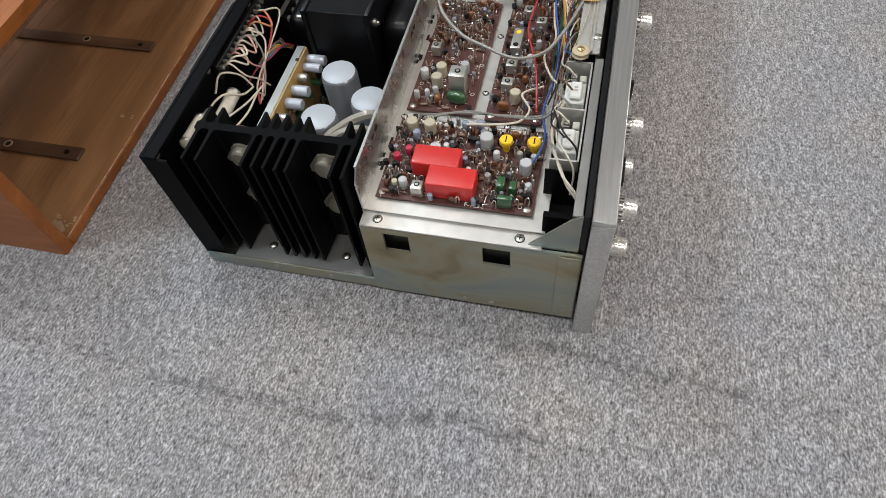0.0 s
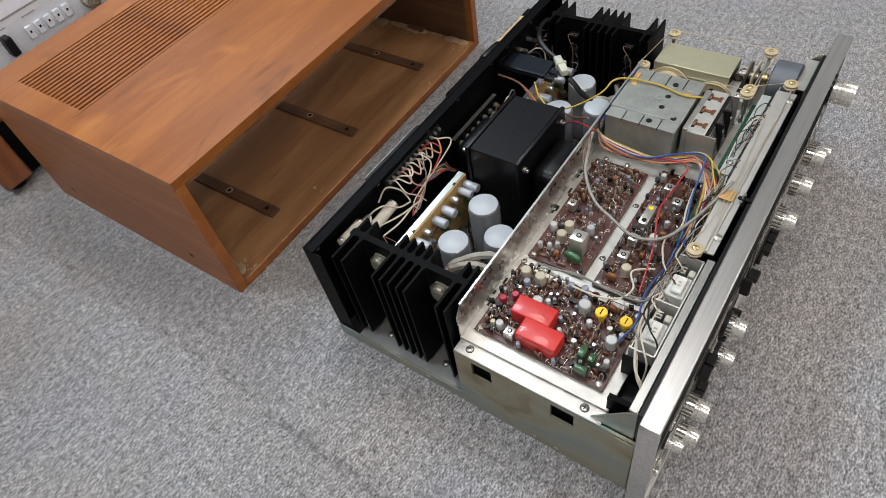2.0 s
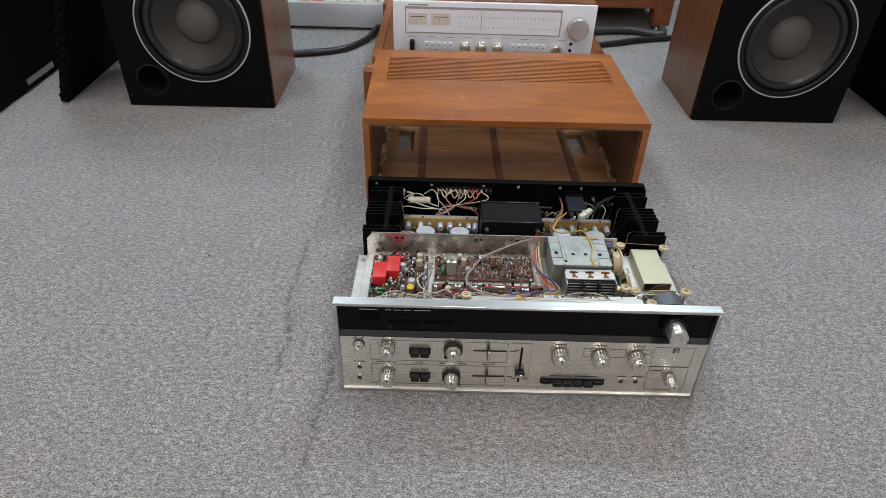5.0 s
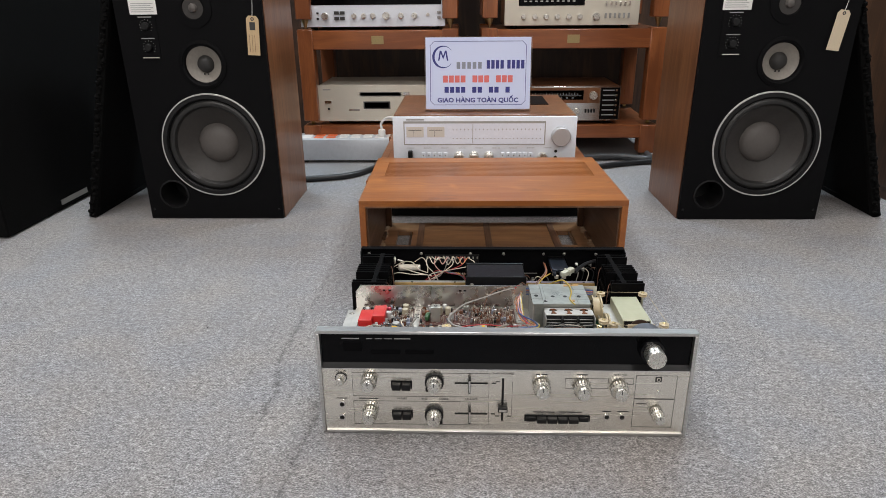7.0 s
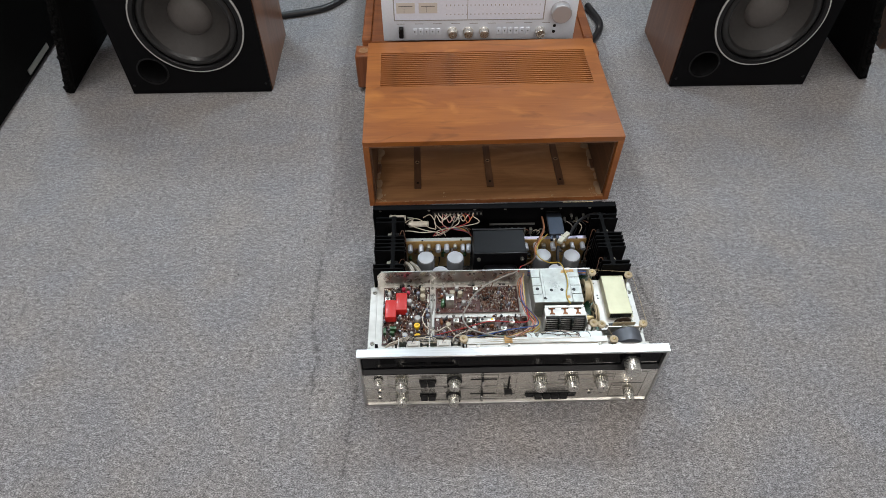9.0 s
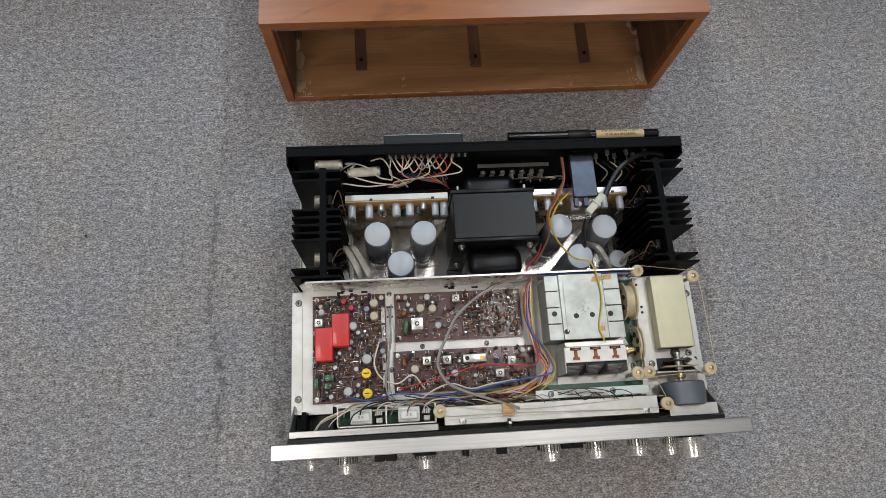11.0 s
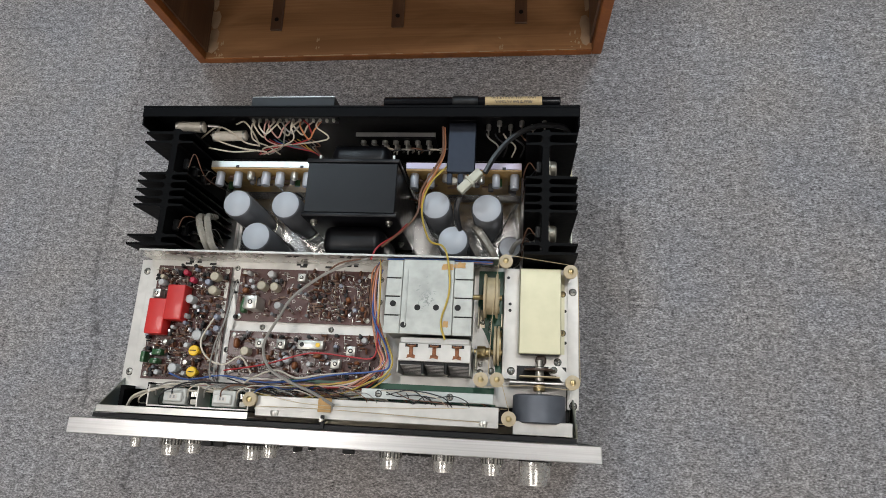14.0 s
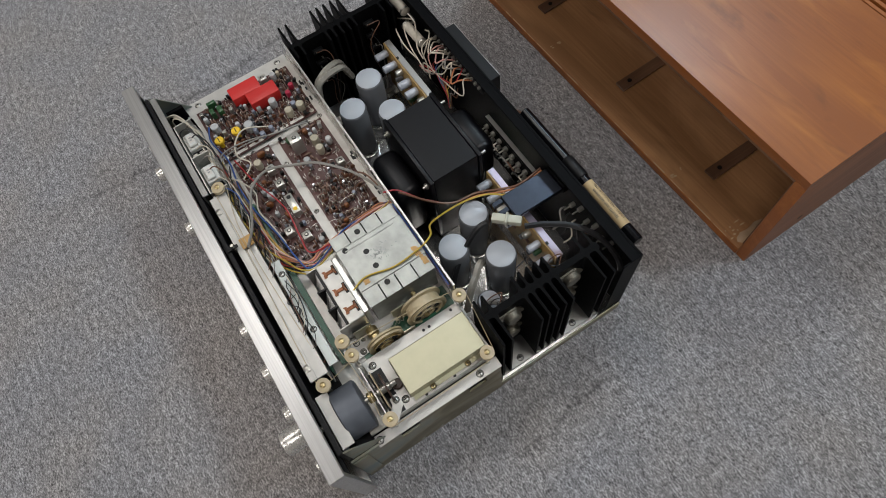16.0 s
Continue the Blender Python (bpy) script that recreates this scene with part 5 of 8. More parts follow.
for rx, ry in ((-0.2185, 0.1325), (-0.1985, 0.1490)):
    for k in range(3):
        TAKEN[amp_board].append((rx, ry - 0.013 + 0.013 * k, 0.011))
    part("red_capacitor", box(rx - 0.0105, rx + 0.0105, ry - 0.0200, ry + 0.0200, BZ + 0.0004, BZ + 0.0180, 0.0014, 3), RED, amp_board, "large red box film capacitor")
for x, y, r in ((-0.222, 0.173, 0.0038), (-0.223, 0.180, 0.0026), (-0.158, 0.181, 0.0052), (-0.158, 0.165, 0.0052), (-0.184, 0.154, 0.0049), (-0.187, 0.135, 0.0029), (-0.168, 0.113, 0.0058), (-0.181, 0.102, 0.0029),
                (-0.179, 0.083, 0.0029), (-0.191, 0.076, 0.0052), (-0.211, 0.071, 0.0029), (-0.180, 0.071, 0.0026), (-0.206, 0.105, 0.0029), (-0.201, 0.122, 0.0023), (-0.178, 0.146, 0.0026)):
    radial(amp_board, x, y, r, 0.006 + 1.5 * r, (CAP_WHITE, CAP_WHITE, CAP_BEIGE, CAP_WHITE, CAP_METAL)[int(1000 * (x + y + 1)) % 5])
for x, y, r in ((-0.167, 0.175, 0.0035), (-0.159, 0.117, 0.0029), (-0.149, 0.122, 0.0035), (-0.151, 0.135, 0.0030)):
    radial(amp_board, x, y, r, 0.010, CAP_BLUE)
for x, y in ((-0.195, 0.1855), (-0.186, 0.1770)):
    radial(amp_board, x, y, 0.0035, 0.010, PINK)
coil_can(amp_board, -0.2255, 0.160, 0.011, 0.0048)
for x, y in ((-0.169, 0.096), (-0.168, 0.0725)):
    TAKEN[amp_board].append((x, y, 0.0065))
    tm = part("trimmer", turned([(0.0030, 0.0005), (0.0032, 0.0090), (0.0058, 0.0100), (0.0058, 0.0135), (0.0050, 0.0143), (0, 0.0143)], "z", (x, y, BZ), 22), YELLOW, amp_board, "round yellow trimmer")
    part("trimmer_slot", box(x - 0.0034, x + 0.0034, y - 0.0005, y + 0.0005, BZ + 0.0143, BZ + 0.0146), COMP_BLACK, tm)
for x, y, wx, wy in ((-0.213, 0.093, 0.011, 0.007), (-0.2285, 0.087, 0.005, 0.012), (-0.215, 0.083, 0.009, 0.006)):
    film(amp_board, x, y, wx, wy, 0.0125, GREEN, "dark green film capacitor")
for x, y, r in ((-0.119, 0.187, 0.0026), (-0.092, 0.186, 0.0038), (-0.116, 0.178, 0.0023), (-0.112, 0.171, 0.0026), (-0.101, 0.172, 0.0052), (-0.086, 0.171, 0.0049), (-0.080, 0.150, 0.0041)):
    radial(if_board, x, y, r, 0.006 + 1.6 * r, CAP_BEIGE if r > 0.0045 else CAP_WHITE)
coil_can(if_board, -0.106, 0.1505, 0.026, 0.0072, 0.38)
coil_can(if_board, -0.056, 0.183, 0.011, 0.0045)
for x, y, r in ((-0.111, 0.098, 0.0049), (-0.063, 0.091, 0.0041), (-0.038, 0.087, 0.0026), (-0.072, 0.086, 0.0026), (0.022, 0.115, 0.0032)):
    radial(tone_board, x, y, r, 0.006 + 1.5 * r, CAP_BEIGE if r > 0.0045 else CAP_WHITE)
for x, y in ((-0.096, 0.1075), (-0.0715, 0.1075), (0.008, 0.103), (-0.008, 0.0885)):
    coil_can(tone_board, x, y, 0.0105, 0.0050)
tw = part("twin_coil", box(-0.0520, -0.0235, 0.1030, 0.1125, BZ + 0.0004, BZ + 0.0110, 0.0007, 2), CAP_METAL, tone_board, "double coil in one pale metal can")
for k in range(3):
    TAKEN[tone_board].append((-0.047 + 0.009 * k, 0.1075, 0.007))
for x, mt in ((-0.0470, COMP_BLACK), (-0.0290, YELLOW)):
    part("slug_hole", rod(0.0026, BZ + 0.0110, BZ + 0.0114, "z", (x, 0.1078, 0), 14), mt, tw)


def dipped(b, x, y, wx, wy, h, turn, mat, label):
    """A resin-dipped capacitor, swollen in the middle."""
    TAKEN[b].append((x, y, max(wx, wy) * 0.45))
    bm = bmesh.new()
    bmesh.ops.create_uvsphere(bm, u_segments=14, v_segments=10, radius=1.0)
    for v in bm.verts:
        p = [math.copysign(abs(c) ** 0.72, c) for c in v.co]
        v.co = Vector((p[0] * wx / 2, p[1] * wy / 2, p[2] * h / 2))
    bmesh.ops.transform(bm, matrix=pose(x, y, BZ + 0.001 + h / 2, 0, 0, turn), verts=bm.verts[:])
    part("dipped_capacitor", bm, mat, b, label)


dipped(if_board, -0.1195, 0.1500, 0.0085, 0.0195, 0.012, -9, GREEN, "large dark green dipped capacitor")
for b, x, y, wx, wy, h, turn in ((if_board, -0.1215, 0.1670, 0.0070, 0.0065, 0.009, 4), (tone_board, -0.1235, 0.1070, 0.0055, 0.0110, 0.010, 2), (tone_board, -0.0540, 0.0850, 0.0055, 0.0085, 0.010, -5), (tone_board, -0.0300, 0.0965, 0.0090, 0.0050, 0.009, 8),
                                 (tone_board, 0.0150, 0.0905, 0.0060, 0.0045, 0.008, 0), (tone_board, -0.0860, 0.0925, 0.0050, 0.0060, 0.008, 0), (amp_board, -0.1555, 0.0900, 0.0050, 0.0070, 0.008, 0), (if_board, -0.0010, 0.1600, 0.0050, 0.0060, 0.008, 12), (if_board, 0.0160, 0.1500, 0.0045, 0.0060, 0.008, 0)):
    dipped(b, x, y, wx, wy, h, turn, DIPPED, "orange-brown dipped capacitor")

# small parts that stand in rows; every kind shares one mesh


def standing_resistor():
    bm = rod(0.0012, 0.0010, 0.0068, "z", (0, 0, 0), 8, 0.0004)
    return bm


def lead_loop():
    return tube([(0, 0, 0.0064), (0.0002, 0, 0.0085), (0.0014, 0, 0.0092), (0.0026, 0, 0.0080), (0.0028, 0, 0.0)], 0.00050, 4, 3)


def lying_resistor():
    bm = rod(0.0012, -0.0032, 0.0032, "x", (0, 0, 0.0022), 8, 0.0004)
    tube([(-0.0055, 0, 0), (-0.0052, 0, 0.0020), (-0.003, 0, 0.0022)], 0.0003, 4, 2, bm)
    tube([(0.0055, 0, 0), (0.0052, 0, 0.0020), (0.003, 0, 0.0022)], 0.0003, 4, 2, bm)
    return bm


def disc_ceramic():
    return turned([(0.0012, -0.0011), (0.0030, -0.0008), (0.0034, 0), (0.0030, 0.0008), (0.0012, 0.0011)], "y", (0, 0, 0.0048), 12)


def small_transistor():
    o = [(0.0024 * math.cos(radians(a)), 0.0024 * math.sin(radians(a))) for a in range(-30, 211, 24)]
    return prism(o, "z", 0.0030, 0.0078)


SMALL = (
    ("resistor", mesh_of("resistor", standing_resistor(), TAN), 0.30, mesh_of("lead", lead_loop(), LEAD)),
    ("resistor", mesh_of("resistor", lying_resistor(), TAN), 0.12, None),
    ("ceramic_capacitor", mesh_of("ceramic_capacitor", disc_ceramic(), BROWN), 0.17, None),
    ("transistor", mesh_of("transistor", small_transistor(), COMP_BLACK), 0.14, None),
    ("small_capacitor", mesh_of("small_capacitor", rod(0.0019, 0.0006, 0.0088, "z", (0, 0, 0), 12, 0.0004), CAP_GREY), 0.07, None),
    ("small_capacitor", mesh_of("small_capacitor", rod(0.0023, 0.0006, 0.0075, "z", (0, 0, 0), 12, 0.0004), CAP_BLUE), 0.03, None),
    ("diode", mesh_of("diode", rod(0.0010, -0.0022, 0.0022, "x", (0, 0, 0.0020), 8, 0.0003), COMP_BLACK), 0.06, None),
    ("wire_link", mesh_of("wire_link", tube([(-0.004, 0, 0), (-0.0035, 0, 0.0022), (0.0035, 0, 0.0022), (0.004, 0, 0)], 0.00035, 4, 3), LEAD), 0.16, None),
    ("hairpin_lead", mesh_of("hairpin_lead", tube([(-0.0016, 0, 0), (-0.0018, 0, 0.0050), (-0.0006, 0, 0.0078), (0.0010, 0, 0.0076), (0.0018, 0, 0.0045), (0.0018, 0, 0)], 0.00050, 4, 3), LEAD), 0.22, None),
)


def populate(b, x0, x1, y0, y1, count, seed, weights=None):
    """Fills the free places of a board with small parts in loose rows."""
    rnd = random.Random(seed)
    done = 0
    for _ in range(count * 12):
        if done >= count:
            break
        x = x0 + 0.0024 * round(rnd.uniform(0, (x1 - x0) / 0.0024))
        y = y0 + 0.0030 * round(rnd.uniform(0, (y1 - y0) / 0.0030))
        need = 0.0017
        if any((x - px) ** 2 + (y - py) ** 2 < (need + pr) ** 2 for px, py, pr in TAKEN[b]):
            continue
        name, me, _, lead = rnd.choices(SMALL, [s[2] * (weights or {}).get(s[0], 1) for s in SMALL])[0]
        m = pose(x, y, BZ, rnd.uniform(-7, 7), rnd.uniform(-7, 7), rnd.choice((0, 90, 180, 270)) + rnd.uniform(-14, 14))
        ob = put_mesh(name, me, b, m)
        if lead:
            put_mesh("lead", lead, ob, m)
        TAKEN[b].append((x, y, 0.0012))
        done += 1


populate(amp_board, -0.231, -0.147, 0.067, 0.192, 235, 11)
populate(if_board, -0.129, -0.055, 0.137, 0.190, 40, 12)
populate(if_board, -0.050, 0.022, 0.137, 0.190, 165, 13, {"resistor": 2.2, "ceramic_capacitor": 1.0, "transistor": 0.7, "wire_link": 1.3})
populate(tone_board, -0.132, 0.034, 0.074, 0.118, 130, 14, {"ceramic_capacitor": 1.5})


def printed_marks(b, x0, x1, y0, y1, n, seed):
    """Tiny white legends, too small to read."""
    rnd = random.Random(seed)
    for k in range(n):
        x, y, w = rnd.uniform(x0, x1), rnd.uniform(y0, y1), rnd.uniform(0.0012, 0.0042)
        if k % 5 == 4:
            part("board_print", turned([(0.0014, 0), (0.0014, 0.0001), (0.0019, 0.0001), (0.0019, 0)], "z", (x, y, BZ + 0.0001), 14, hollow=True), PRINT, b)
        elif k % 3 == 1:
            part("board_print", box(x, x + 0.0006, y, y + w, BZ + 0.0001, BZ + 0.0002), PRINT, b, smooth=False)
        else:
            part("board_print", box(x, x + w, y, y + 0.0006, BZ + 0.0001, BZ + 0.0002), PRINT, b, smooth=False)


printed_marks(amp_board, -0.230, -0.152, 0.066, 0.192, 110, 1)
printed_marks(if_board, -0.129, 0.018, 0.136, 0.190, 130, 2)
printed_marks(tone_board, -0.132, 0.030, 0.073, 0.119, 110, 3)
lettering("F-1222", 0.0058, PRINT, amp_board, pose(-0.2315, 0.112, BZ + 0.0003, 0, 0, -90), name="board_lettering")
for x, y in ((-0.2, 0.199), (-0.17, 0.199), (-0.06, 0.199), (-0.03, 0.199), (-0.139, 0.166), (-0.139, 0.178)):
    part("deck_slot", box(x - 0.004, x + 0.004, y - 0.0012, y + 0.0012, 0.1071, 0.1074), COMP_BLACK, rec)
for x, y in ((-0.139, 0.195), (-0.139, 0.100), (-0.10, 0.127), (-0.02, 0.127), (0.033, 0.186), (0.033, 0.160)):
    screw(rec, x, y, 0.1070, r=0.0026)
for x, y in ((-0.1475, 0.168), (-0.1475, 0.145), (-0.1475, 0.110), (-0.1475, 0.086)):
    part("solder_strip", box(x - 0.0022, x + 0.0022, y - 0.010, y + 0.010, BZ + 0.0002, BZ + 0.0008, 0.0003), PRINT, amp_board)


def wire(colour, r, pts, steps=6, parent=None):
    part("wire", tube(pts, r, 6, steps), WIRE[colour], parent or rec, {"sleeve": "thick aged sleeving", "cable": "thick black mains cable"}.get(colour, colour + " insulated wire"))


wire("grey", 0.0017, [(0.025, 0.200, 0.147), (0.006, 0.195, 0.144), (-0.026, 0.183, 0.137), (-0.057, 0.158, 0.137), (-0.071, 0.134, 0.137), (-0.084, 0.104, 0.137), (-0.075, 0.080, 0.137), (-0.052, 0.067, 0.138), (-0.023, 0.056, 0.142), (0.005, 0.044, 0.157)])
wire("blue", 0.0010, [(-0.192, 0.070, 0.126), (-0.168, 0.064, 0.128), (-0.131, 0.070, 0.126), (-0.089, 0.065, 0.126), (-0.046, 0.068, 0.129), (-0.004, 0.076, 0.132), (0.038, 0.081, 0.134), (0.054, 0.087, 0.134), (0.049, 0.108, 0.132), (0.032, 0.139, 0.128), (0.031, 0.170, 0.128), (0.039, 0.192, 0.132)])
wire("red", 0.0009, [(-0.132, 0.076, 0.121), (-0.083, 0.084, 0.129), (-0.034, 0.098, 0.129), (0.009, 0.096, 0.128), (0.035, 0.096, 0.130), (0.038, 0.117, 0.128), (0.036, 0.16, 0.122)])
wire("yellow", 0.0010, [(-0.095, 0.055, 0.126), (-0.059, 0.048, 0.129), (-0.023, 0.053, 0.130), (0.008, 0.058, 0.132), (0.032, 0.069, 0.134), (0.050, 0.078, 0.134), (0.057, 0.093, 0.132), (0.047, 0.118, 0.128)])
wire("yellow", 0.0010, [(-0.08, 0.052, 0.124), (-0.03, 0.048, 0.128), (0.012, 0.052, 0.130), (0.040, 0.066, 0.131), (0.056, 0.080, 0.130)])
wire("white", 0.0012, [(-0.234, 0.027, 0.112), (-0.231, 0.029, 0.130), (-0.226, 0.035, 0.138), (-0.216, 0.045, 0.143), (-0.188, 0.055, 0.141), (-0.165, 0.059, 0.139), (-0.141, 0.055, 0.137), (-0.118, 0.051, 0.133)])
wire("white", 0.0012, [(-0.236, 0.027, 0.108), (-0.234, 0.028, 0.124), (-0.229, 0.032, 0.132), (-0.221, 0.041, 0.139), (-0.200, 0.050, 0.139), (-0.180, 0.058, 0.136), (-0.160, 0.060, 0.131)])
wire("white", 0.0010, [(-0.153, 0.133, 0.120), (-0.159, 0.106, 0.130), (-0.150, 0.088, 0.127), (-0.132, 0.082, 0.124), (-0.114, 0.091, 0.124), (-0.100, 0.074, 0.122)])
wire("white", 0.0010, [(-0.166, 0.052, 0.133), (-0.118, 0.054, 0.131), (-0.095, 0.069, 0.130), (-0.070, 0.078, 0.130), (-0.046, 0.071, 0.130), (-0.022, 0.075, 0.130), (0.009, 0.079, 0.128)])
wire("grey", 0.0010, [(-0.141, 0.177, 0.1085), (-0.138, 0.137, 0.120), (-0.145, 0.100, 0.126), (-0.143, 0.067, 0.128), (-0.118, 0.055, 0.133), (-0.114, 0.046, 0.138)])
wire("grey", 0.0009, [(-0.137, 0.181, 0.1085), (-0.139, 0.140, 0.119), (-0.142, 0.104, 0.124), (-0.140, 0.070, 0.126), (-0.128, 0.058, 0.130)])
wire("yellow", 0.0011, [(0.103, 0.317, 0.127), (0.086, 0.301, 0.122), (0.076, 0.278, 0.117), (0.079, 0.251, 0.127), (0.091, 0.222, 0.147), (0.107, 0.213, 0.157), (0.114, 0.194, 0.159), (0.116, 0.163, 0.158), (0.109, 0.133, 0.158), (0.114, 0.114, 0.157)])
wire("brown", 0.0013, [(0.096, 0.366, 0.130), (0.097, 0.337, 0.125), (0.088, 0.318, 0.120), (0.073, 0.292, 0.115), (0.071, 0.263, 0.120), (0.059, 0.240, 0.130), (0.040, 0.213, 0.152)])
wire("orange", 0.0012, [(0.098, 0.366, 0.128), (0.099, 0.338, 0.123), (0.090, 0.316, 0.118), (0.076, 0.292, 0.113), (0.074, 0.270, 0.116)])
wire("cable", 0.0034, [(0.241, 0.366, 0.116), (0.232, 0.3665, 0.130), (0.205, 0.364, 0.136), (0.178, 0.351, 0.135), (0.159, 0.329, 0.134), (0.147, 0.307, 0.134)])
wire("cable", 0.0032, [(0.119, 0.277, 0.133), (0.1165, 0.268, 0.128), (0.117, 0.256, 0.115), (0.123, 0.239, 0.100), (0.133, 0.223, 0.088), (0.140, 0.214, 0.070)])
wire("sleeve", 0.0042, [(-0.199, 0.264, 0.080), (-0.193, 0.256, 0.112), (-0.187, 0.245, 0.122), (-0.179, 0.229, 0.126), (-0.173, 0.214, 0.118), (-0.171, 0.208, 0.09)])
wire("sleeve", 0.0042, [(-0.190, 0.266, 0.080), (-0.183, 0.256, 0.112), (-0.176, 0.243, 0.123), (-0.168, 0.227, 0.130), (-0.162, 0.213, 0.128), (-0.160, 0.2075, 0.10)])
wire("sleeve", 0.0046, [(0.134, 0.262, 0.070), (0.141, 0.250, 0.092), (0.150, 0.238, 0.088), (0.158, 0.226, 0.080), (0.166, 0.214, 0.05)])
wire("grey", 0.0030, [(0.178, 0.232, 0.070), (0.184, 0.240, 0.080), (0.194, 0.246, 0.078), (0.200, 0.246, 0.060)])
wire("red", 0.0010, [(0.028, 0.199, 0.148), (0.034, 0.214, 0.146), (0.050, 0.232, 0.132), (0.060, 0.250, 0.118)])
wire("brown", 0.0010, [(0.018, 0.1985, 0.151), (-0.005, 0.195, 0.146), (-0.02, 0.188, 0.136), (-0.026, 0.180, 0.120)])
rnd = random.Random(21)
for k, colour in enumerate(("orange", "orange", "brown", "pink", "red", "blue", "orange", "white", "brown", "black", "orange", "yellow", "red", "pink")):
    dx = 0.00075 * k
    wire(colour, 0.0008, [(0.040 - 0.3 * dx, 0.201, 0.140 + 0.001 * (k % 3)), (0.029 + dx + rnd.uniform(-0.003, 0.002), 0.188, 0.130 + 0.0012 * (k % 4)), (0.028 + dx + rnd.uniform(-0.004, 0.003), 0.160, 0.124 + 0.0015 * (k % 4)), (0.031 + dx + rnd.uniform(-0.003, 0.003), 0.130, 0.124 + 0.001 * (k % 3)),
                          (0.038 + dx + rnd.uniform(-0.002, 0.002), 0.108, 0.128), (0.044 + 0.6 * dx, 0.090, 0.130), (0.030 - 0.006 * (k % 4), 0.072 - 0.002 * (k % 5), 0.128), (-0.006 * k, 0.060 + rnd.uniform(-0.006, 0.008), 0.124), (-0.020 - 0.011 * k, 0.056 + rnd.uniform(-0.004, 0.012), 0.120)])
for k in range(12):
    x = -0.070 + 0.020 * k
    colour = ("black", "grey", "white", "brown")[k % 4]
    wire(colour, 0.0007, [(x, 0.046 + rnd.uniform(0, 0.003), 0.132), (x + 0.006, 0.052, 0.138), (x - 0.012, 0.058, 0.136 + rnd.uniform(-0.004, 0.004)), (x - 0.030, 0.056 + rnd.uniform(-0.003, 0.006), 0.130), (x - 0.055, 0.060 + rnd.uniform(-0.004, 0.008), 0.125)])
for k in range(7):
    x = -0.195 + 0.018 * k
    wire(("grey", "black", "white", "grey", "brown", "white", "blue")[k], 0.0008, [(x, 0.046, 0.140), (x + 0.004, 0.054, 0.146), (x + 0.015, 0.060, 0.140), (x + 0.034, 0.058 + rnd.uniform(-0.004, 0.004), 0.134), (x + 0.060, 0.062, 0.126)])
for k in range(5):
    wire(("blue", "grey", "violet", "orange", "blue")[k], 0.0010, [(0.046, 0.2005, 0.136 + 0.0025 * k), (0.08, 0.2012, 0.136 + 0.0025 * k), (0.13, 0.2010, 0.137 + 0.002 * k), (0.160, 0.2006, 0.135 + 0.002 * k)])
for k in range(22):
    x = rnd.uniform(-0.19, 0.14)
    wire(rnd.choice(("black", "grey", "brown", "black", "white", "brown")), rnd.choice((0.0005, 0.0006, 0.0008)), [(x - 0.045, 0.050 + rnd.uniform(0, 0.016), 0.120 + rnd.uniform(0, 0.012)), (x - 0.020, 0.053 + rnd.uniform(-0.006, 0.010), 0.126 + rnd.uniform(0, 0.014)),
         (x + 0.005, 0.054 + rnd.uniform(-0.008, 0.010), 0.128 + rnd.uniform(0, 0.014)), (x + 0.028, 0.050 + rnd.uniform(-0.004, 0.012), 0.122 + rnd.uniform(0, 0.010)), (x + 0.040, 0.049, 0.112 + rnd.uniform(0, 0.02))])
# loose leads over the switch cage and the rail
for k in range(2):
    x = -0.212 + 0.022 * k
    wire(("white", "black", "grey", "black", "grey", "brown", "grey")[k], rnd.choice((0.0006, 0.0008)), [(x - 0.002, 0.034 + rnd.uniform(0, 0.004), 0.118), (x + 0.001, 0.037, 0.142), (x + 0.008, 0.044 + rnd.uniform(-0.002, 0.004), 0.152), (x + 0.024, 0.052 + rnd.uniform(-0.004, 0.004), 0.150),
         (x + 0.042, 0.056 + rnd.uniform(-0.003, 0.004), 0.142), (x + 0.060, 0.058 + rnd.uniform(-0.003, 0.006), 0.132)])
for k in range(7):
    x, reach = rnd.uniform(0.030, 0.140), rnd.uniform(0.020, 0.055)
    y = 0.050 + rnd.uniform(0, 0.006)
    wire(rnd.choice(("black", "black", "brown", "grey")), 0.0005, [(x + 0.003, 0.0475, 0.1450), (x, y, 0.1475 + rnd.uniform(0, 0.003)), (x - 0.3 * reach, y + rnd.uniform(0.001, 0.008), 0.1480 + rnd.uniform(-0.001, 0.003)),
         (x - 0.7 * reach, y + rnd.uniform(-0.002, 0.006), 0.1480 + rnd.uniform(-0.001, 0.002)), (x - reach, y + rnd.uniform(0.002, 0.010), 0.140), (x - reach - 0.012, y + rnd.uniform(0.004, 0.014), 0.130)])
for k in range(2):
    wire(("white", "black")[k], 0.0006, [(0.118 + 0.006 * k, 0.0480, 0.146), (0.110 + 0.005 * k, 0.056 + 0.001 * k, 0.1495), (0.088 + 0.003 * k, 0.061 + 0.0012 * k, 0.1485), (0.060, 0.062 + 0.001 * k, 0.143), (0.030, 0.060, 0.136), (0.0, 0.058 + 0.002 * k, 0.130)])
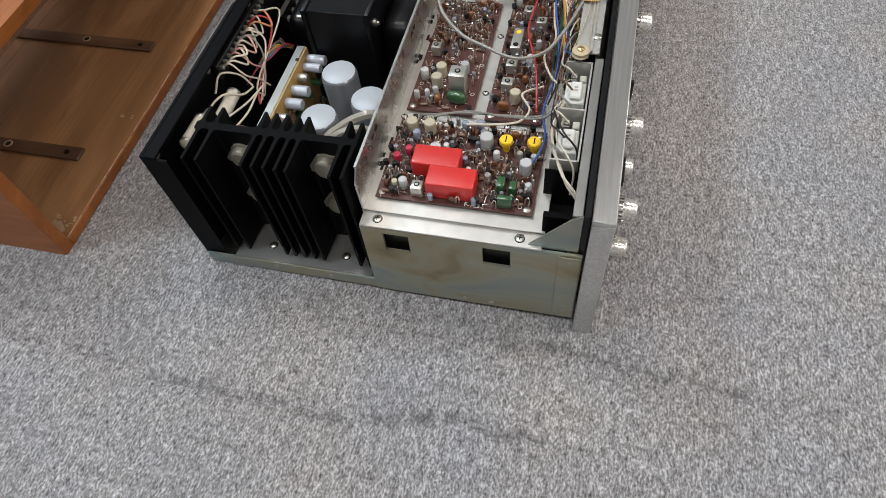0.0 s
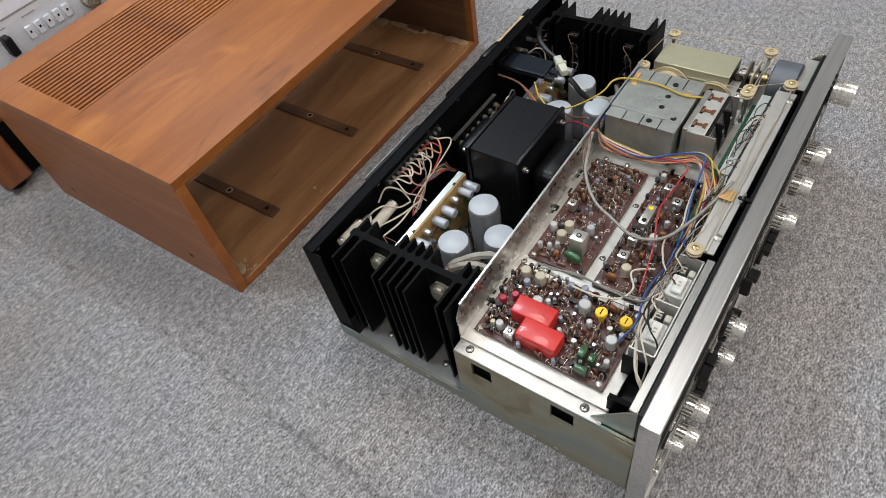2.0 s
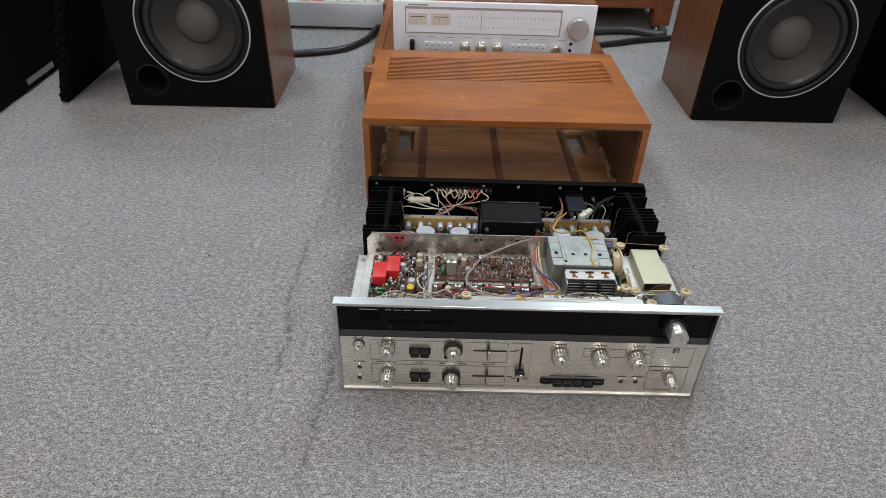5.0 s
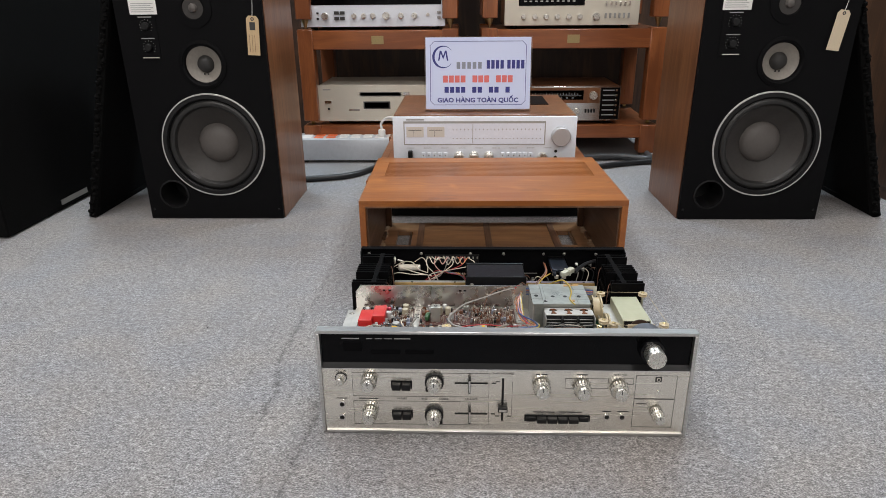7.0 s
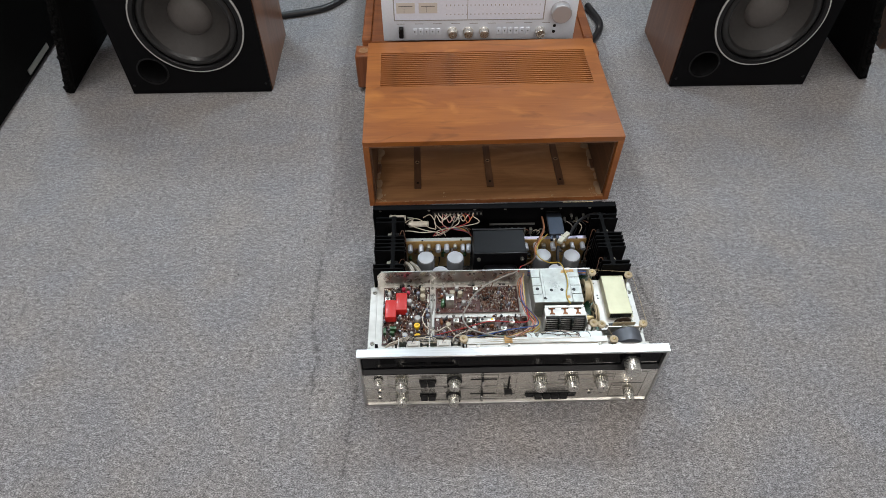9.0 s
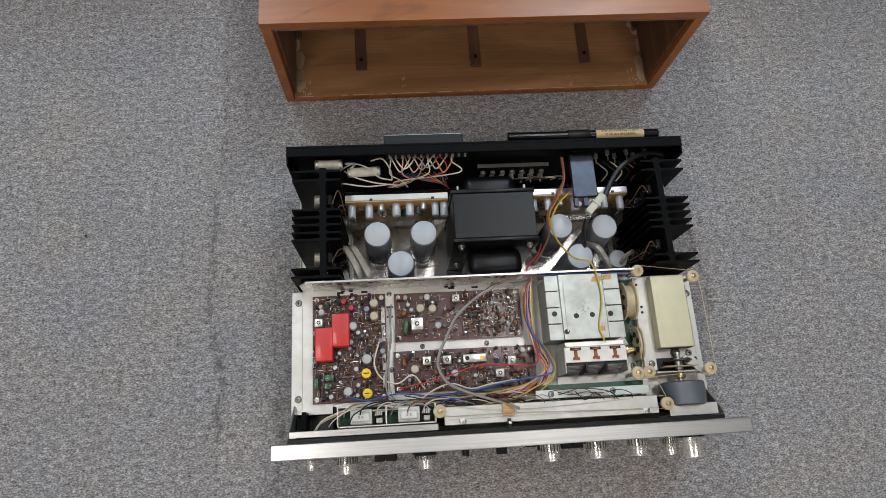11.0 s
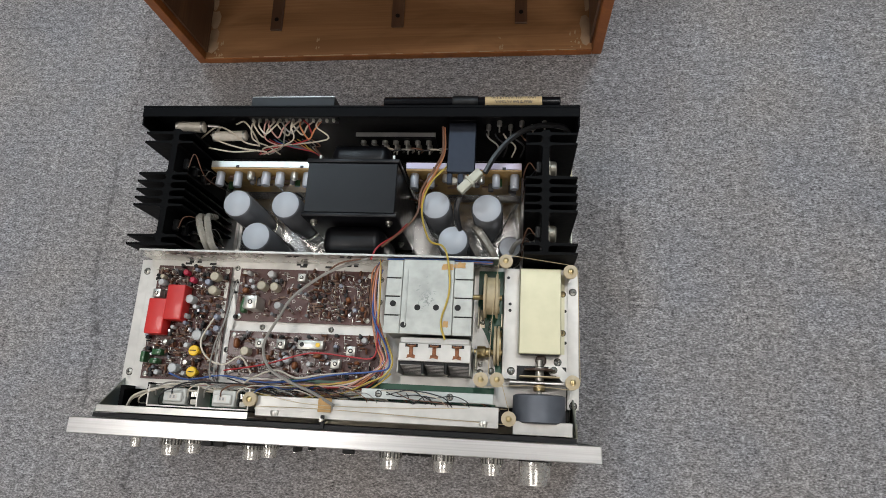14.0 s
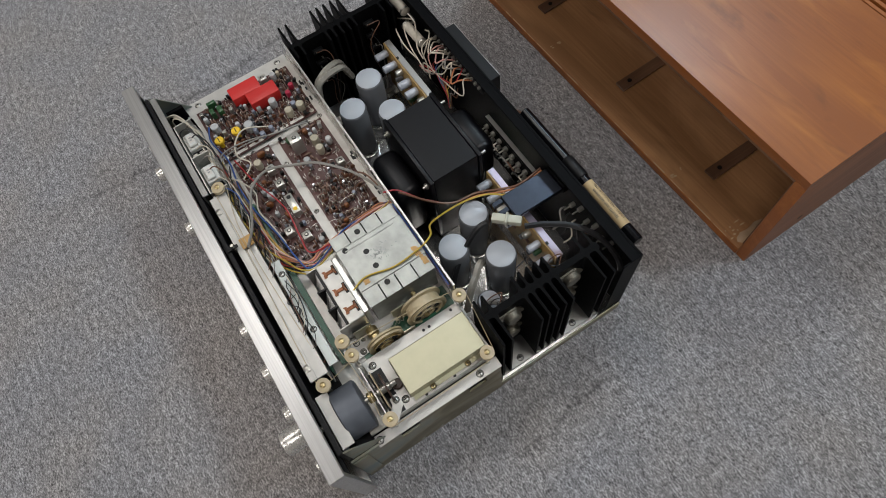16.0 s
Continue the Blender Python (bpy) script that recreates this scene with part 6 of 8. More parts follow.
# dark wiring between the smoothing capacitors
SEAT[0] = CHASSIS
for k in range(10):
    left = k % 2
    x = rnd.uniform(-0.185, -0.062) if left else rnd.uniform(0.062, 0.190)
    y = rnd.uniform(0.295, 0.322)
    wire(rnd.choice(("black", "black", "brown", "grey")), rnd.choice((0.0007, 0.0010)), [(x, y, 0.030), (x + rnd.uniform(-0.008, 0.008), y - 0.004, 0.060), (x + rnd.uniform(-0.02, 0.02), y - rnd.uniform(0.002, 0.014), 0.058), (x + rnd.uniform(-0.03, 0.03), y - rnd.uniform(0.004, 0.03), 0.020)])
# loops between the speaker terminals
SEAT[0] = REAR
for k in range(6):
    x = -0.126 + 0.0150 * k
    tagx = x + rnd.uniform(-0.002, 0.002)
    colour = ("white", "pink", "grey", "white", "red", "white")[k]
    wire(colour, 0.0009, [(tagx, 0.366, 0.130), (tagx + rnd.uniform(-0.006, 0.010), 0.356, 0.133), (tagx + rnd.uniform(-0.004, 0.016), 0.345, 0.122), (-0.118 + rnd.uniform(-0.012, 0.03), 0.343, 0.104 + rnd.uniform(-0.006, 0.004)), (-0.125 + rnd.uniform(-0.02, 0.03), 0.340, 0.090)])
for k in range(7):
    a = -0.13 + 0.009 * k + rnd.uniform(-0.004, 0.004)
    dip = rnd.uniform(-0.006, 0.006)
    wire(("white", "white", "pink", "white", "grey", "white", "orange", "white", "grey")[k], 0.0010, [(a, 0.366, 0.128), (a + 0.003, 0.356 + 0.4 * dip, 0.134), (a + 0.011, 0.347 + dip, 0.128 + rnd.uniform(-0.010, 0.006)), (a + 0.020, 0.354 + 0.6 * dip, 0.133), (a + 0.025, 0.366, 0.128)])
for k, colour in enumerate(("red", "blue", "green", "violet", "brown", "orange", "yellow", "black", "grey", "brown")):
    wire(colour, 0.0007, [(-0.120 + 0.006 * k, 0.356, 0.100), (-0.108 + 0.006 * k, 0.347, 0.110 - 0.001 * k), (-0.085 + 0.003 * k, 0.342, 0.106), (-0.062 + 0.001 * k, 0.338, 0.103 - 0.0015 * k), (-0.052, 0.334, 0.094)])
for pts in ([(-0.205, 0.352, 0.108), (-0.180, 0.362, 0.120), (-0.160, 0.355, 0.124), (-0.145, 0.346, 0.112), (-0.128, 0.344, 0.106)], [(-0.190, 0.356, 0.112), (-0.176, 0.346, 0.114), (-0.150, 0.340, 0.108), (-0.120, 0.338, 0.102)],
            [(-0.200, 0.345, 0.100), (-0.185, 0.339, 0.108), (-0.160, 0.336, 0.106), (-0.130, 0.339, 0.104)], [(-0.155, 0.366, 0.12), (-0.140, 0.364, 0.130), (-0.130, 0.352, 0.122), (-0.128, 0.344, 0.108)]):
    wire("white", 0.0010, pts)
SEAT[0] = CHASSIS
for sx, cx in ((-1, -0.2145), (1, 0.2155)):
    for y in (0.311, 0.235):
        for k in range(5):
            z = 0.138 - 0.014 * k
            x = cx - sx * 0.010
            wire(("brown", "black", "black", "grey", "brown")[k], 0.0006, [(x, y + 0.006 * (k % 2) - 0.003, z), (x - sx * 0.008, y + rnd.uniform(-0.012, 0.012), z + 0.004), (x - sx * 0.014, y + rnd.uniform(-0.015, 0.015), z - 0.02), (x - sx * 0.012, y, 0.04)])
            part("transistor_pin", rod(0.0011, min(x, x + sx * 0.004), max(x, x + sx * 0.004), "x", (0, y + 0.006 * (k % 2) - 0.003, z), 8), LEAD, rec)
# rear lugs, sockets and resistors
SEAT[0] = REAR
for k in range(13):
    x = -0.130 + 0.0082 * k
    part("terminal_lug", box(x - 0.0014, x + 0.0014, 0.3645, 0.3728, 0.127, 0.131, 0.0003), LEAD, rec)
part("terminal_strip", box(-0.135, -0.028, 0.368, 0.3728, 0.118, 0.134, 0.0006), BLACK_PLASTIC, rec)
sock = part("socket_plate", box(-0.012, 0.086, 0.3595, 0.3610, 0.070, 0.098), BLACK_METAL, rec, "metal plate with the phono sockets")
part("plate_lip", box(-0.012, 0.086, 0.3611, 0.3665, 0.0965, 0.098), ZINC, sock)
for k in range(7):
    x = -0.004 + 0.0135 * k
    for z in (0.088, 0.076):
        part("phono_pin", turned([(0.0036, 0), (0.0036, 0.004), (0.0012, 0.005), (0.0012, 0.012), (0, 0.012)], "-y", (x, 0.3594, z), 12), LEAD, sock)
for k in range(6):
    x = 0.150 + 0.013 * k
    part("terminal_lug", turned([(0.0030, 0), (0.0030, 0.006), (0.0010, 0.007), (0.0010, 0.014), (0, 0.014)], "-y", (x, 0.3729, 0.105 + 0.010 * (k % 2)), 10), LEAD, rec)
for k in range(9):
    x = -0.004 + 0.0115 * k
    wire(("grey", "black", "white", "black", "grey", "brown", "black", "white", "grey")[k], 0.0010, [(x, 0.348, 0.088), (x + 0.008, 0.344, 0.096 + 0.003 * (k % 3)), (x + 0.018, 0.346, 0.092), (x + 0.014, 0.348, 0.080)])
for k in range(7):
    x = 0.148 + 0.010 * k
    wire(("grey", "black", "white", "black", "brown", "black", "grey")[k], 0.0010, [(x, 0.360, 0.108), (x + 0.004, 0.350, 0.116), (x + 0.014, 0.344, 0.108), (x + 0.010, 0.338, 0.092)])


def ceramic_resistor(a, b, r):
    a, b = Vector(a), Vector(b)
    q = (b - a).to_track_quat("Z", "Y").to_matrix().to_4x4()
    L = (b - a).length
    body = put_mesh("wire_wound_resistor", mesh_of("wire_wound_resistor", turned([(r * 0.7, 0), (r, 0.001), (r, L - 0.001), (r * 0.7, L)], "z", (0, 0, 0), 20), CERAMIC), rec, Matrix.Translation(a) @ q, "white ceramic wire-wound resistor")
    for h in (0.001, L - 0.004):
        put_mesh("end_band", mesh_of("end_band", turned([(r * 1.03, h), (r * 1.06, h + 0.0005), (r * 1.06, h + 0.0025), (r * 1.03, h + 0.003)], "z", (0, 0, 0), 20, hollow=True), STEEL), body, Matrix.Translation(a) @ q)


ceramic_resistor((-0.226, 0.3580, 0.128), (-0.191, 0.3590, 0.126), 0.0068)
ceramic_resistor((-0.186, 0.3530, 0.113), (-0.143, 0.3545, 0.113), 0.0062)
part("resistor_bracket", tube([(-0.188, 0.361, 0.126), (-0.176, 0.362, 0.121), (-0.184, 0.356, 0.113)], 0.0018, 6), STEEL, rec)
vs = part("voltage_selector", box(0.1055, 0.1375, 0.3020, 0.3640, 0.124, 0.1305, 0.001), SELECTOR_BLUE, rec, "dark metal bracket with a voltage selector")
part("selector_flange", box(0.1055, 0.1375, 0.3645, 0.3728, 0.118, 0.1335, 0.0008), BLACK_METAL, vs)
for x in (0.1060, 0.1185, 0.1310):
    part("selector_leg", box(x, x + 0.0060, 0.2900, 0.3018, 0.122, 0.128, 0.0005), SELECTOR_BLUE, vs)
for k in range(2):
    part("selector_pin", rod(0.0038, 0.116, 0.1215, "z", (0.1135 + 0.014 * k, 0.2960, 0), 14), CERAMIC, vs)
cn = part("connector", box(-0.0165, 0.0165, -0.0048, 0.0048, -0.0045, 0.0045, 0.0014, 2), MILKY, rec, "milky plastic cable connector")
part("connector_flange", box(-0.0015, 0.0015, -0.0068, 0.0068, -0.006, 0.006, 0.0008), MILKY, cn)
cn.matrix_basis = pose(0.1325, 0.2915, 0.1440, 0, -2, 46)
# dial string
SEAT[0] = CHASSIS
for pts in ([(-0.0860, 0.0515, 0.1510), (-0.005, 0.0405, 0.1550), (0.1800, 0.0465, 0.1500)], [(0.1800, 0.0315, 0.1500), (0.10, 0.034, 0.1545), (-0.0055, 0.0370, 0.1555), (-0.0860, 0.0365, 0.1510)], [(0.174, 0.2085, 0.1410), (0.2425, 0.1975, 0.1455)],
            [(0.2505, 0.1905, 0.1455), (0.2525, 0.0765, 0.1455)], [(0.2440, 0.0682, 0.1455), (0.200, 0.0705, 0.1465), (0.1535, 0.0666, 0.1520)], [(0.1677, 0.2010, 0.1410), (0.1630, 0.150, 0.1480), (0.1600, 0.0760, 0.1515)], [(0.1710, 0.0823, 0.1460), (0.1820, 0.0444, 0.1540)]):
    part("dial_string", tube(pts, 0.0004, 5, 4), IVORY, rec)
# iron parts beside the drive drum
SEAT[0] = DRIVE
for x, y, l, z1 in ((0.1435, 0.142, 0.010, 0.134), (0.1680, 0.139, 0.007, 0.128), (0.1425, 0.096, 0.009, 0.137)):
    br = part("drive_bracket", box(x - 0.0007, x + 0.0007, y - l, y + l, 0.1142, z1, 0.0003), ZINC_DULL, rec)
    part("bracket_foot", box(x + 0.0008, x + 0.0060, y - l, y + l, 0.1142, 0.1154, 0.0003), ZINC_DULL, br)
    screw(br, x + 0.0035, y - l * 0.4, 0.1154, r=0.0022)
part("drive_spindle", rod(0.0028, 0.1335, 0.1675, "x", (0, 0.163, 0.130), 12), BRASS, rec)
part("drive_spindle", rod(0.0028, 0.1395, 0.1695, "x", (0, 0.105, 0.124), 12), BRASS, rec)
part("spindle_sleeve", turned([(0.0060, 0.1428), (0.0064, 0.1440), (0.0064, 0.1510), (0.0050, 0.1520), (0.0050, 0.1570), (0.0028, 0.1575)], "x", (0, 0.105, 0.124), 18), BRASS, rec)
part("tension_spring", tube([(0.1560 + 0.0012 * math.cos(0.9 * k), 0.124 + 0.0007 * k, 0.1290 + 0.0012 * math.sin(0.9 * k)) for k in range(24)], 0.0004, 5, 2), STEEL, rec)
# under the deck: a black block added so that the wall holes look dark
SEAT[0] = CHASSIS
part("lower_board_box", box(-0.2530, 0.2460, 0.030, 0.196, 0.0128, 0.0985), COMP_BLACK, rec, "black fill under the deck that darkens the wall holes", smooth=False)
# out of its case it rests on the foot of the front panel and the rear edge of the chassis
rec.matrix_basis = Matrix.Translation((0.004, 0, 0.001)) @ pose(0, 0, 0, -1.7, 0, 0) @ Matrix.Translation((0, 0, -0.001)) @ PLACED[rec]


# ---- the empty wooden case ----
def wooden_case():
    x0, x1, y0, y1, top = -0.2845, 0.2975, 0.526, 0.918, 0.199
    wc = thing("wooden_case", (0.008, 0.72, 0), "empty walnut-veneered receiver case, slotted top, open front and back", "case")
    for s, a, b in (("l", x0, x0 + 0.0135), ("r", x1 - 0.0135, x1)):
        sd = part("side_board", box(a, b, y0, y1, 0.0, top - 0.0125, 0.0008), WALNUT_SIDE, wc)
        face = a - 0.0003 if s == "l" else b - 0.0003
        part("bolt_hole", rod(0.004, face, face + 0.0006, "x", (0, 0.60, 0.035), 14), COMP_BLACK, sd)
        part("bolt_hole", rod(0.004, face, face + 0.0006, "x", (0, 0.86, 0.035), 14), COMP_BLACK, sd)
        inner = b + 0.0004 if s == "l" else a - 0.0034
        part("guide_strip", box(inner, inner + 0.003, y0 + 0.010, y1 - 0.02, 0.0125, top - 0.0130), BAR_WOOD, wc)
    part("front_board", box(x0, x1, y0, 0.727, top - 0.0123, top, 0.0003), WALNUT, wc, "walnut-veneered front of the top")
    part("rear_board", box(x0, x1, 0.869, y1, top - 0.0123, top, 0.0003), WALNUT, wc)
    part("end_board", box(x0, -0.250, 0.7271, 0.8689, top - 0.0123, top), WALNUT, wc)
    part("end_board", box(0.266, x1, 0.7271, 0.8689, top - 0.0123, top), WALNUT, wc)
    n = 17
    pitch = (0.8689 - 0.7271) / n
    slat = mesh_of("slat", box(-0.2580, 0.2580, 0.0, pitch - 0.0038, top - 0.0090, top - 0.0003, 0.0004), WALNUT)
    for k in range(n):
        put_mesh("slat", slat, wc, Matrix.Translation((0.008, 0.7271 + pitch * k + 0.0015, 0)))
    floor_of_case = box(x0 + 0.0137, x1 - 0.0137, y0 + 0.001, 0.745, 0.001, 0.0120, 0.0006)
    for a, b in ((x0 + 0.0137, -0.230), (-0.190, 0.199), (0.239, x1 - 0.0137)):
        box(a, b, 0.745, 0.845, 0.001, 0.0120, bm=floor_of_case)
    box(x0 + 0.0137, x1 - 0.0137, 0.845, y1 - 0.001, 0.001, 0.0120, bm=floor_of_case)
    bottom = part("bottom_board", floor_of_case, RAW_WOOD, wc, "unfinished plywood floor of the case with two vents")
    for x in (-0.167, 0.012, 0.187):
        br = part("batten", box(x - 0.0085, x + 0.0085, 0.568, 0.905, 0.0121, 0.0160, 0.0006), BAR_WOOD, wc, "dark batten across the bottom")
        for y in (0.585, 0.660):
            if y > 0.6:
                part("washer", turned([(0.0032, 0.0160), (0.0034, 0.0168), (0.0050, 0.0168), (0.0052, 0.0160)], "z", (x, y, 0), 16, hollow=True), GLUE_PALE, br)
            part("batten_screw", turned([(0.0032, 0.0160), (0.0032, 0.0164), (0, 0.0168)], "z", (x, y, 0), 12), COMP_BLACK, br)
    for x in (-0.210, 0.219):
        part("vent_bar", box(x + 0.0130, x + 0.0162, 0.7452, 0.8448, 0.004, 0.0112), BAR_WOOD, bottom)
    # wooden corner blocks and the uneven beads of glue that squeezed out round them
    for side, x in ((1, x0 + 0.0172), (-1, x1 - 0.0172)):
        for y, l, h in ((0.640, 0.016, 0.006), (0.800, 0.022, 0.009)):
            bx = sorted((x, x + side * 0.009))
            part("glue_block", box(bx[0], bx[1], y - l, y + l, 0.0121, 0.0121 + h, 0.0012), BAR_WOOD, wc)
        r2 = random.Random(17 + side)
        y = y0 + 0.02
        while y < y1 - 0.03:
            l, w, h = r2.uniform(0.008, 0.020), r2.uniform(0.004, 0.013), r2.uniform(0.001, 0.004)
            blob = bmesh.new()
            bmesh.ops.create_icosphere(blob, subdivisions=2, radius=1.0)
            for v in blob.verts:
                k = 1 + 0.22 * r2.uniform(-1, 1)
                v.co = Vector((x + side * w * 0.5 + v.co.x * w * k, y + v.co.y * l * k, 0.0119 + max(0.0, v.co.z) * h * k))
            part("glue_bead", blob, GLUE_PALE, bottom, "smeared pale glue")
            y += l * r2.uniform(1.2, 2.4)
    for a in (x0 + 0.0172, x1 - 0.0172 - 0.016):
        part("corner_post", box(a, a + 0.016, 0.884, 0.902, 0.0121, top - 0.0130, 0.001), BAR_WOOD, wc)
    part("back_rail", box(x0 + 0.0137, x1 - 0.0137, y1 - 0.012, y1 - 0.0005, top - 0.035, top - 0.0126), RAW_WOOD, wc)
    part("front_edge", box(x0 + 0.0137, x1 - 0.0137, y0 + 0.0002, y0 + 0.004, top - 0.016, top - 0.0124), BAR_WOOD, wc)
    # chipped glue marks along the front edge of the floor
    rnd = random.Random(3)
    for x in (-0.255, -0.248, -0.105, 0.16, 0.258, 0.268):
        for k in range(5):
            dx, y, w, h = rnd.uniform(-0.004, 0.004), rnd.uniform(0.529, 0.552), rnd.uniform(0.0006, 0.0016), rnd.uniform(0.001, 0.006)
            part("glue_mark", prism([(x + dx - w, y), (x + dx + w * 0.4, y - h * 0.3), (x + dx + w, y + h * 0.5), (x + dx + w * 0.2, y + h), (x + dx - w * 0.7, y + h * 0.6)], "z", 0.0121, 0.0123), GLUE, bottom)
    # dark veneered lip, rubbed pale along its upper edge
    part("floor_lip", box(x0 + 0.0138, x1 - 0.0138, y0 - 0.0010, y0 + 0.0008, 0.001, 0.0117, 0.0003), WALNUT_SIDE, wc, "veneered front edge of the case floor")
    for k in range(46):
        x, w = rnd.uniform(x0 + 0.02, x1 - 0.02), rnd.uniform(0.002, 0.012)
        x = min(max(x, x0 + 0.028), x1 - 0.028)
        part("rubbed_edge", box(x - w, x + w, y0 + 0.0006, y0 + 0.0006 + rnd.uniform(0.0005, 0.0013), 0.0110, 0.0123 + 0.00002 * k / 46), GLUE, bottom)

    wc.matrix_basis = pose(0.008, 0.723, 0, 0, 0, 0.85)


wooden_case()


# ---- the silver receiver on its low stand ----
def low_stand():
    st = thing("equipment_stand", (0.0, 1.15, 0), "low reddish wooden equipment stand with square corner blocks", "stand")
    for x in (-0.335, 0.295):
        part("side_beam", box(x + (0.018 if x < 0 else 0.006), x + (0.044 if x < 0 else 0.034), 1.036, 1.584, 0.055, 0.135, 0.003), RACK_WOOD, st)
        for y in (0.980, 1.585):
            blk = part("corner_block", box(x, x + 0.045, y, y + 0.055, 0.014, 0.118, 0.003), RACK_POST, st)
            part("spike_cup", turned([(0.014, 0.118), (0.014, 0.1192), (0.011, 0.1192), (0.010, 0.1184), (0, 0.1184)], "z", (x + 0.0225, y + 0.0275, 0), 20, hollow=True), RAW_WOOD, blk)
            part("foot", turned([(0.012, 0.0), (0.015, 0.004), (0.015, 0.0139)], "z", (x + 0.0225, y + 0.0275, 0), 18), RUBBER, blk)
    part("front_beam", box(-0.289, 0.294, 1.004, 1.030, 0.095, 0.135, 0.003), RACK_WOOD, st)
    part("front_board", box(-0.289, 0.294, 1.006, 1.014, 0.003, 0.0948, 0.001), BLACK_FLOCK, st, "black board under the front beam")
    part("shelf_board", box(-0.288, 0.294, 1.0, 1.62, 0.1355, 0.150, 0.002), RACK_WOOD, st)


def silver_receiver():
    sr = thing("silver_receiver", (0.0, 1.15, 0.150), "silver-faced stereo receiver in a walnut case on the low stand", "receiver")
    z0, z1, yf = 0.163, 0.299, 0.982
    for x in (-0.21, 0.21):
        for y in (1.03, 1.33):
            part("rubber_foot", rod(0.014, 0.150, z0 - 0.0002, "z", (x, y, 0), 16, 0.002), RUBBER, sr)
    part("cabinet", box(-0.250, 0.256, yf + 0.012, 1.37, z0, z1 + 0.004, 0.002), SPEAKER_WOOD, sr, "dark walnut cabinet")
    part("top_vent", box(-0.10, 0.20, 1.16, 1.33, z1 + 0.0042, z1 + 0.0056), BLACK_METAL, sr)
    f = part("face_plate", box(-0.252, 0.258, yf, yf + 0.0118, z0, z1, 0.0015, 2), SILVER_PAINT, sr)
    part("dial_recess", box(-0.222, 0.172, yf - 0.0006, yf + 0.0002, 0.221, 0.287), PRINT_GREY, f)
    part("dial_scale", box(-0.219, 0.169, yf - 0.0012, yf - 0.0007, 0.224, 0.281), PALE_DIAL, f)
    for x in (-0.190, -0.132):
        part("meter", box(x - 0.024, x + 0.024, yf - 0.0020, yf - 0.0013, 0.243, 0.272, 0.0003), METER_PAPER, f)
        part("meter_scale", box(x - 0.018, x + 0.018, yf - 0.0024, yf - 0.0021, 0.262, 0.2635), PRINT_DARK, f)
        part("meter_needle", box(x - 0.004, x - 0.0034, yf - 0.0024, yf - 0.0021, 0.245, 0.260), PRINT_DARK, f)
    for k in range(24):
        x = -0.085 + 0.0105 * k
        part("scale_mark", box(x, x + 0.002, yf - 0.0018, yf - 0.0013, 0.262, 0.2665), PRINT_GREY, f)
        part("scale_mark", box(x, x + 0.003, yf - 0.0018, yf - 0.0013, 0.238, 0.2405), PRINT_GREY, f)
    part("dial_pointer", box(-0.030, -0.0285, yf - 0.0020, yf - 0.0013, 0.226, 0.279), PRINT_GREY, f)
    part("brand_bar", box(-0.214, -0.165, yf - 0.0005, yf, 0.2895, 0.2930), PRINT_GREY, f)
    part("tuning_knob", turned([(0.026, 0), (0.026, 0.020), (0.024, 0.0225), (0, 0.0225)], "-y", (0.214, yf, 0.246), 36), SATIN_KNOB, f)
    for x in (-0.068, -0.026, 0.016):
        part("knob", turned([(0.0135, 0), (0.0135, 0.004), (0.0120, 0.005), (0.0115, 0.018), (0.010, 0.019), (0, 0.019)], "-y", (x, yf, 0.1895), 26), KNOB, f)
    part("knob", turned([(0.0135, 0), (0.0125, 0.016), (0.011, 0.018), (0, 0.018)], "-y", (0.166, yf, 0.188), 26), KNOB, f)
    part("selector_knob", box(-0.210, -0.198, yf - 0.016, yf, 0.178, 0.206, 0.002), BLACK_PLASTIC, f)
    for x0, n in ((-0.173, 5), (0.050, 6)):
        for k in range(n):
            b = part("lever_switch", box(x0 + 0.0155 * k, x0 + 0.0155 * k + 0.0105, yf - 0.004, yf, 0.181, 0.200, 0.001), SILVER_PAINT, f)
            part("switch_dot", box(x0 + 0.0155 * k + 0.004, x0 + 0.0155 * k + 0.0065, yf - 0.0047, yf - 0.0042, 0.190, 0.1935), COMP_BLACK, b)
    for z in (0.203, 0.186):
        part("jack_socket", rod(0.0042, 0, 0.0012, "-y", (0.203, yf, z), 14), COMP_BLACK, f)
    for k in range(9):
        x = -0.215 + 0.048 * k
        part("print_bar", box(x, x + 0.022, yf - 0.0004, yf, 0.2115, 0.2130), PRINT_GREY, f)


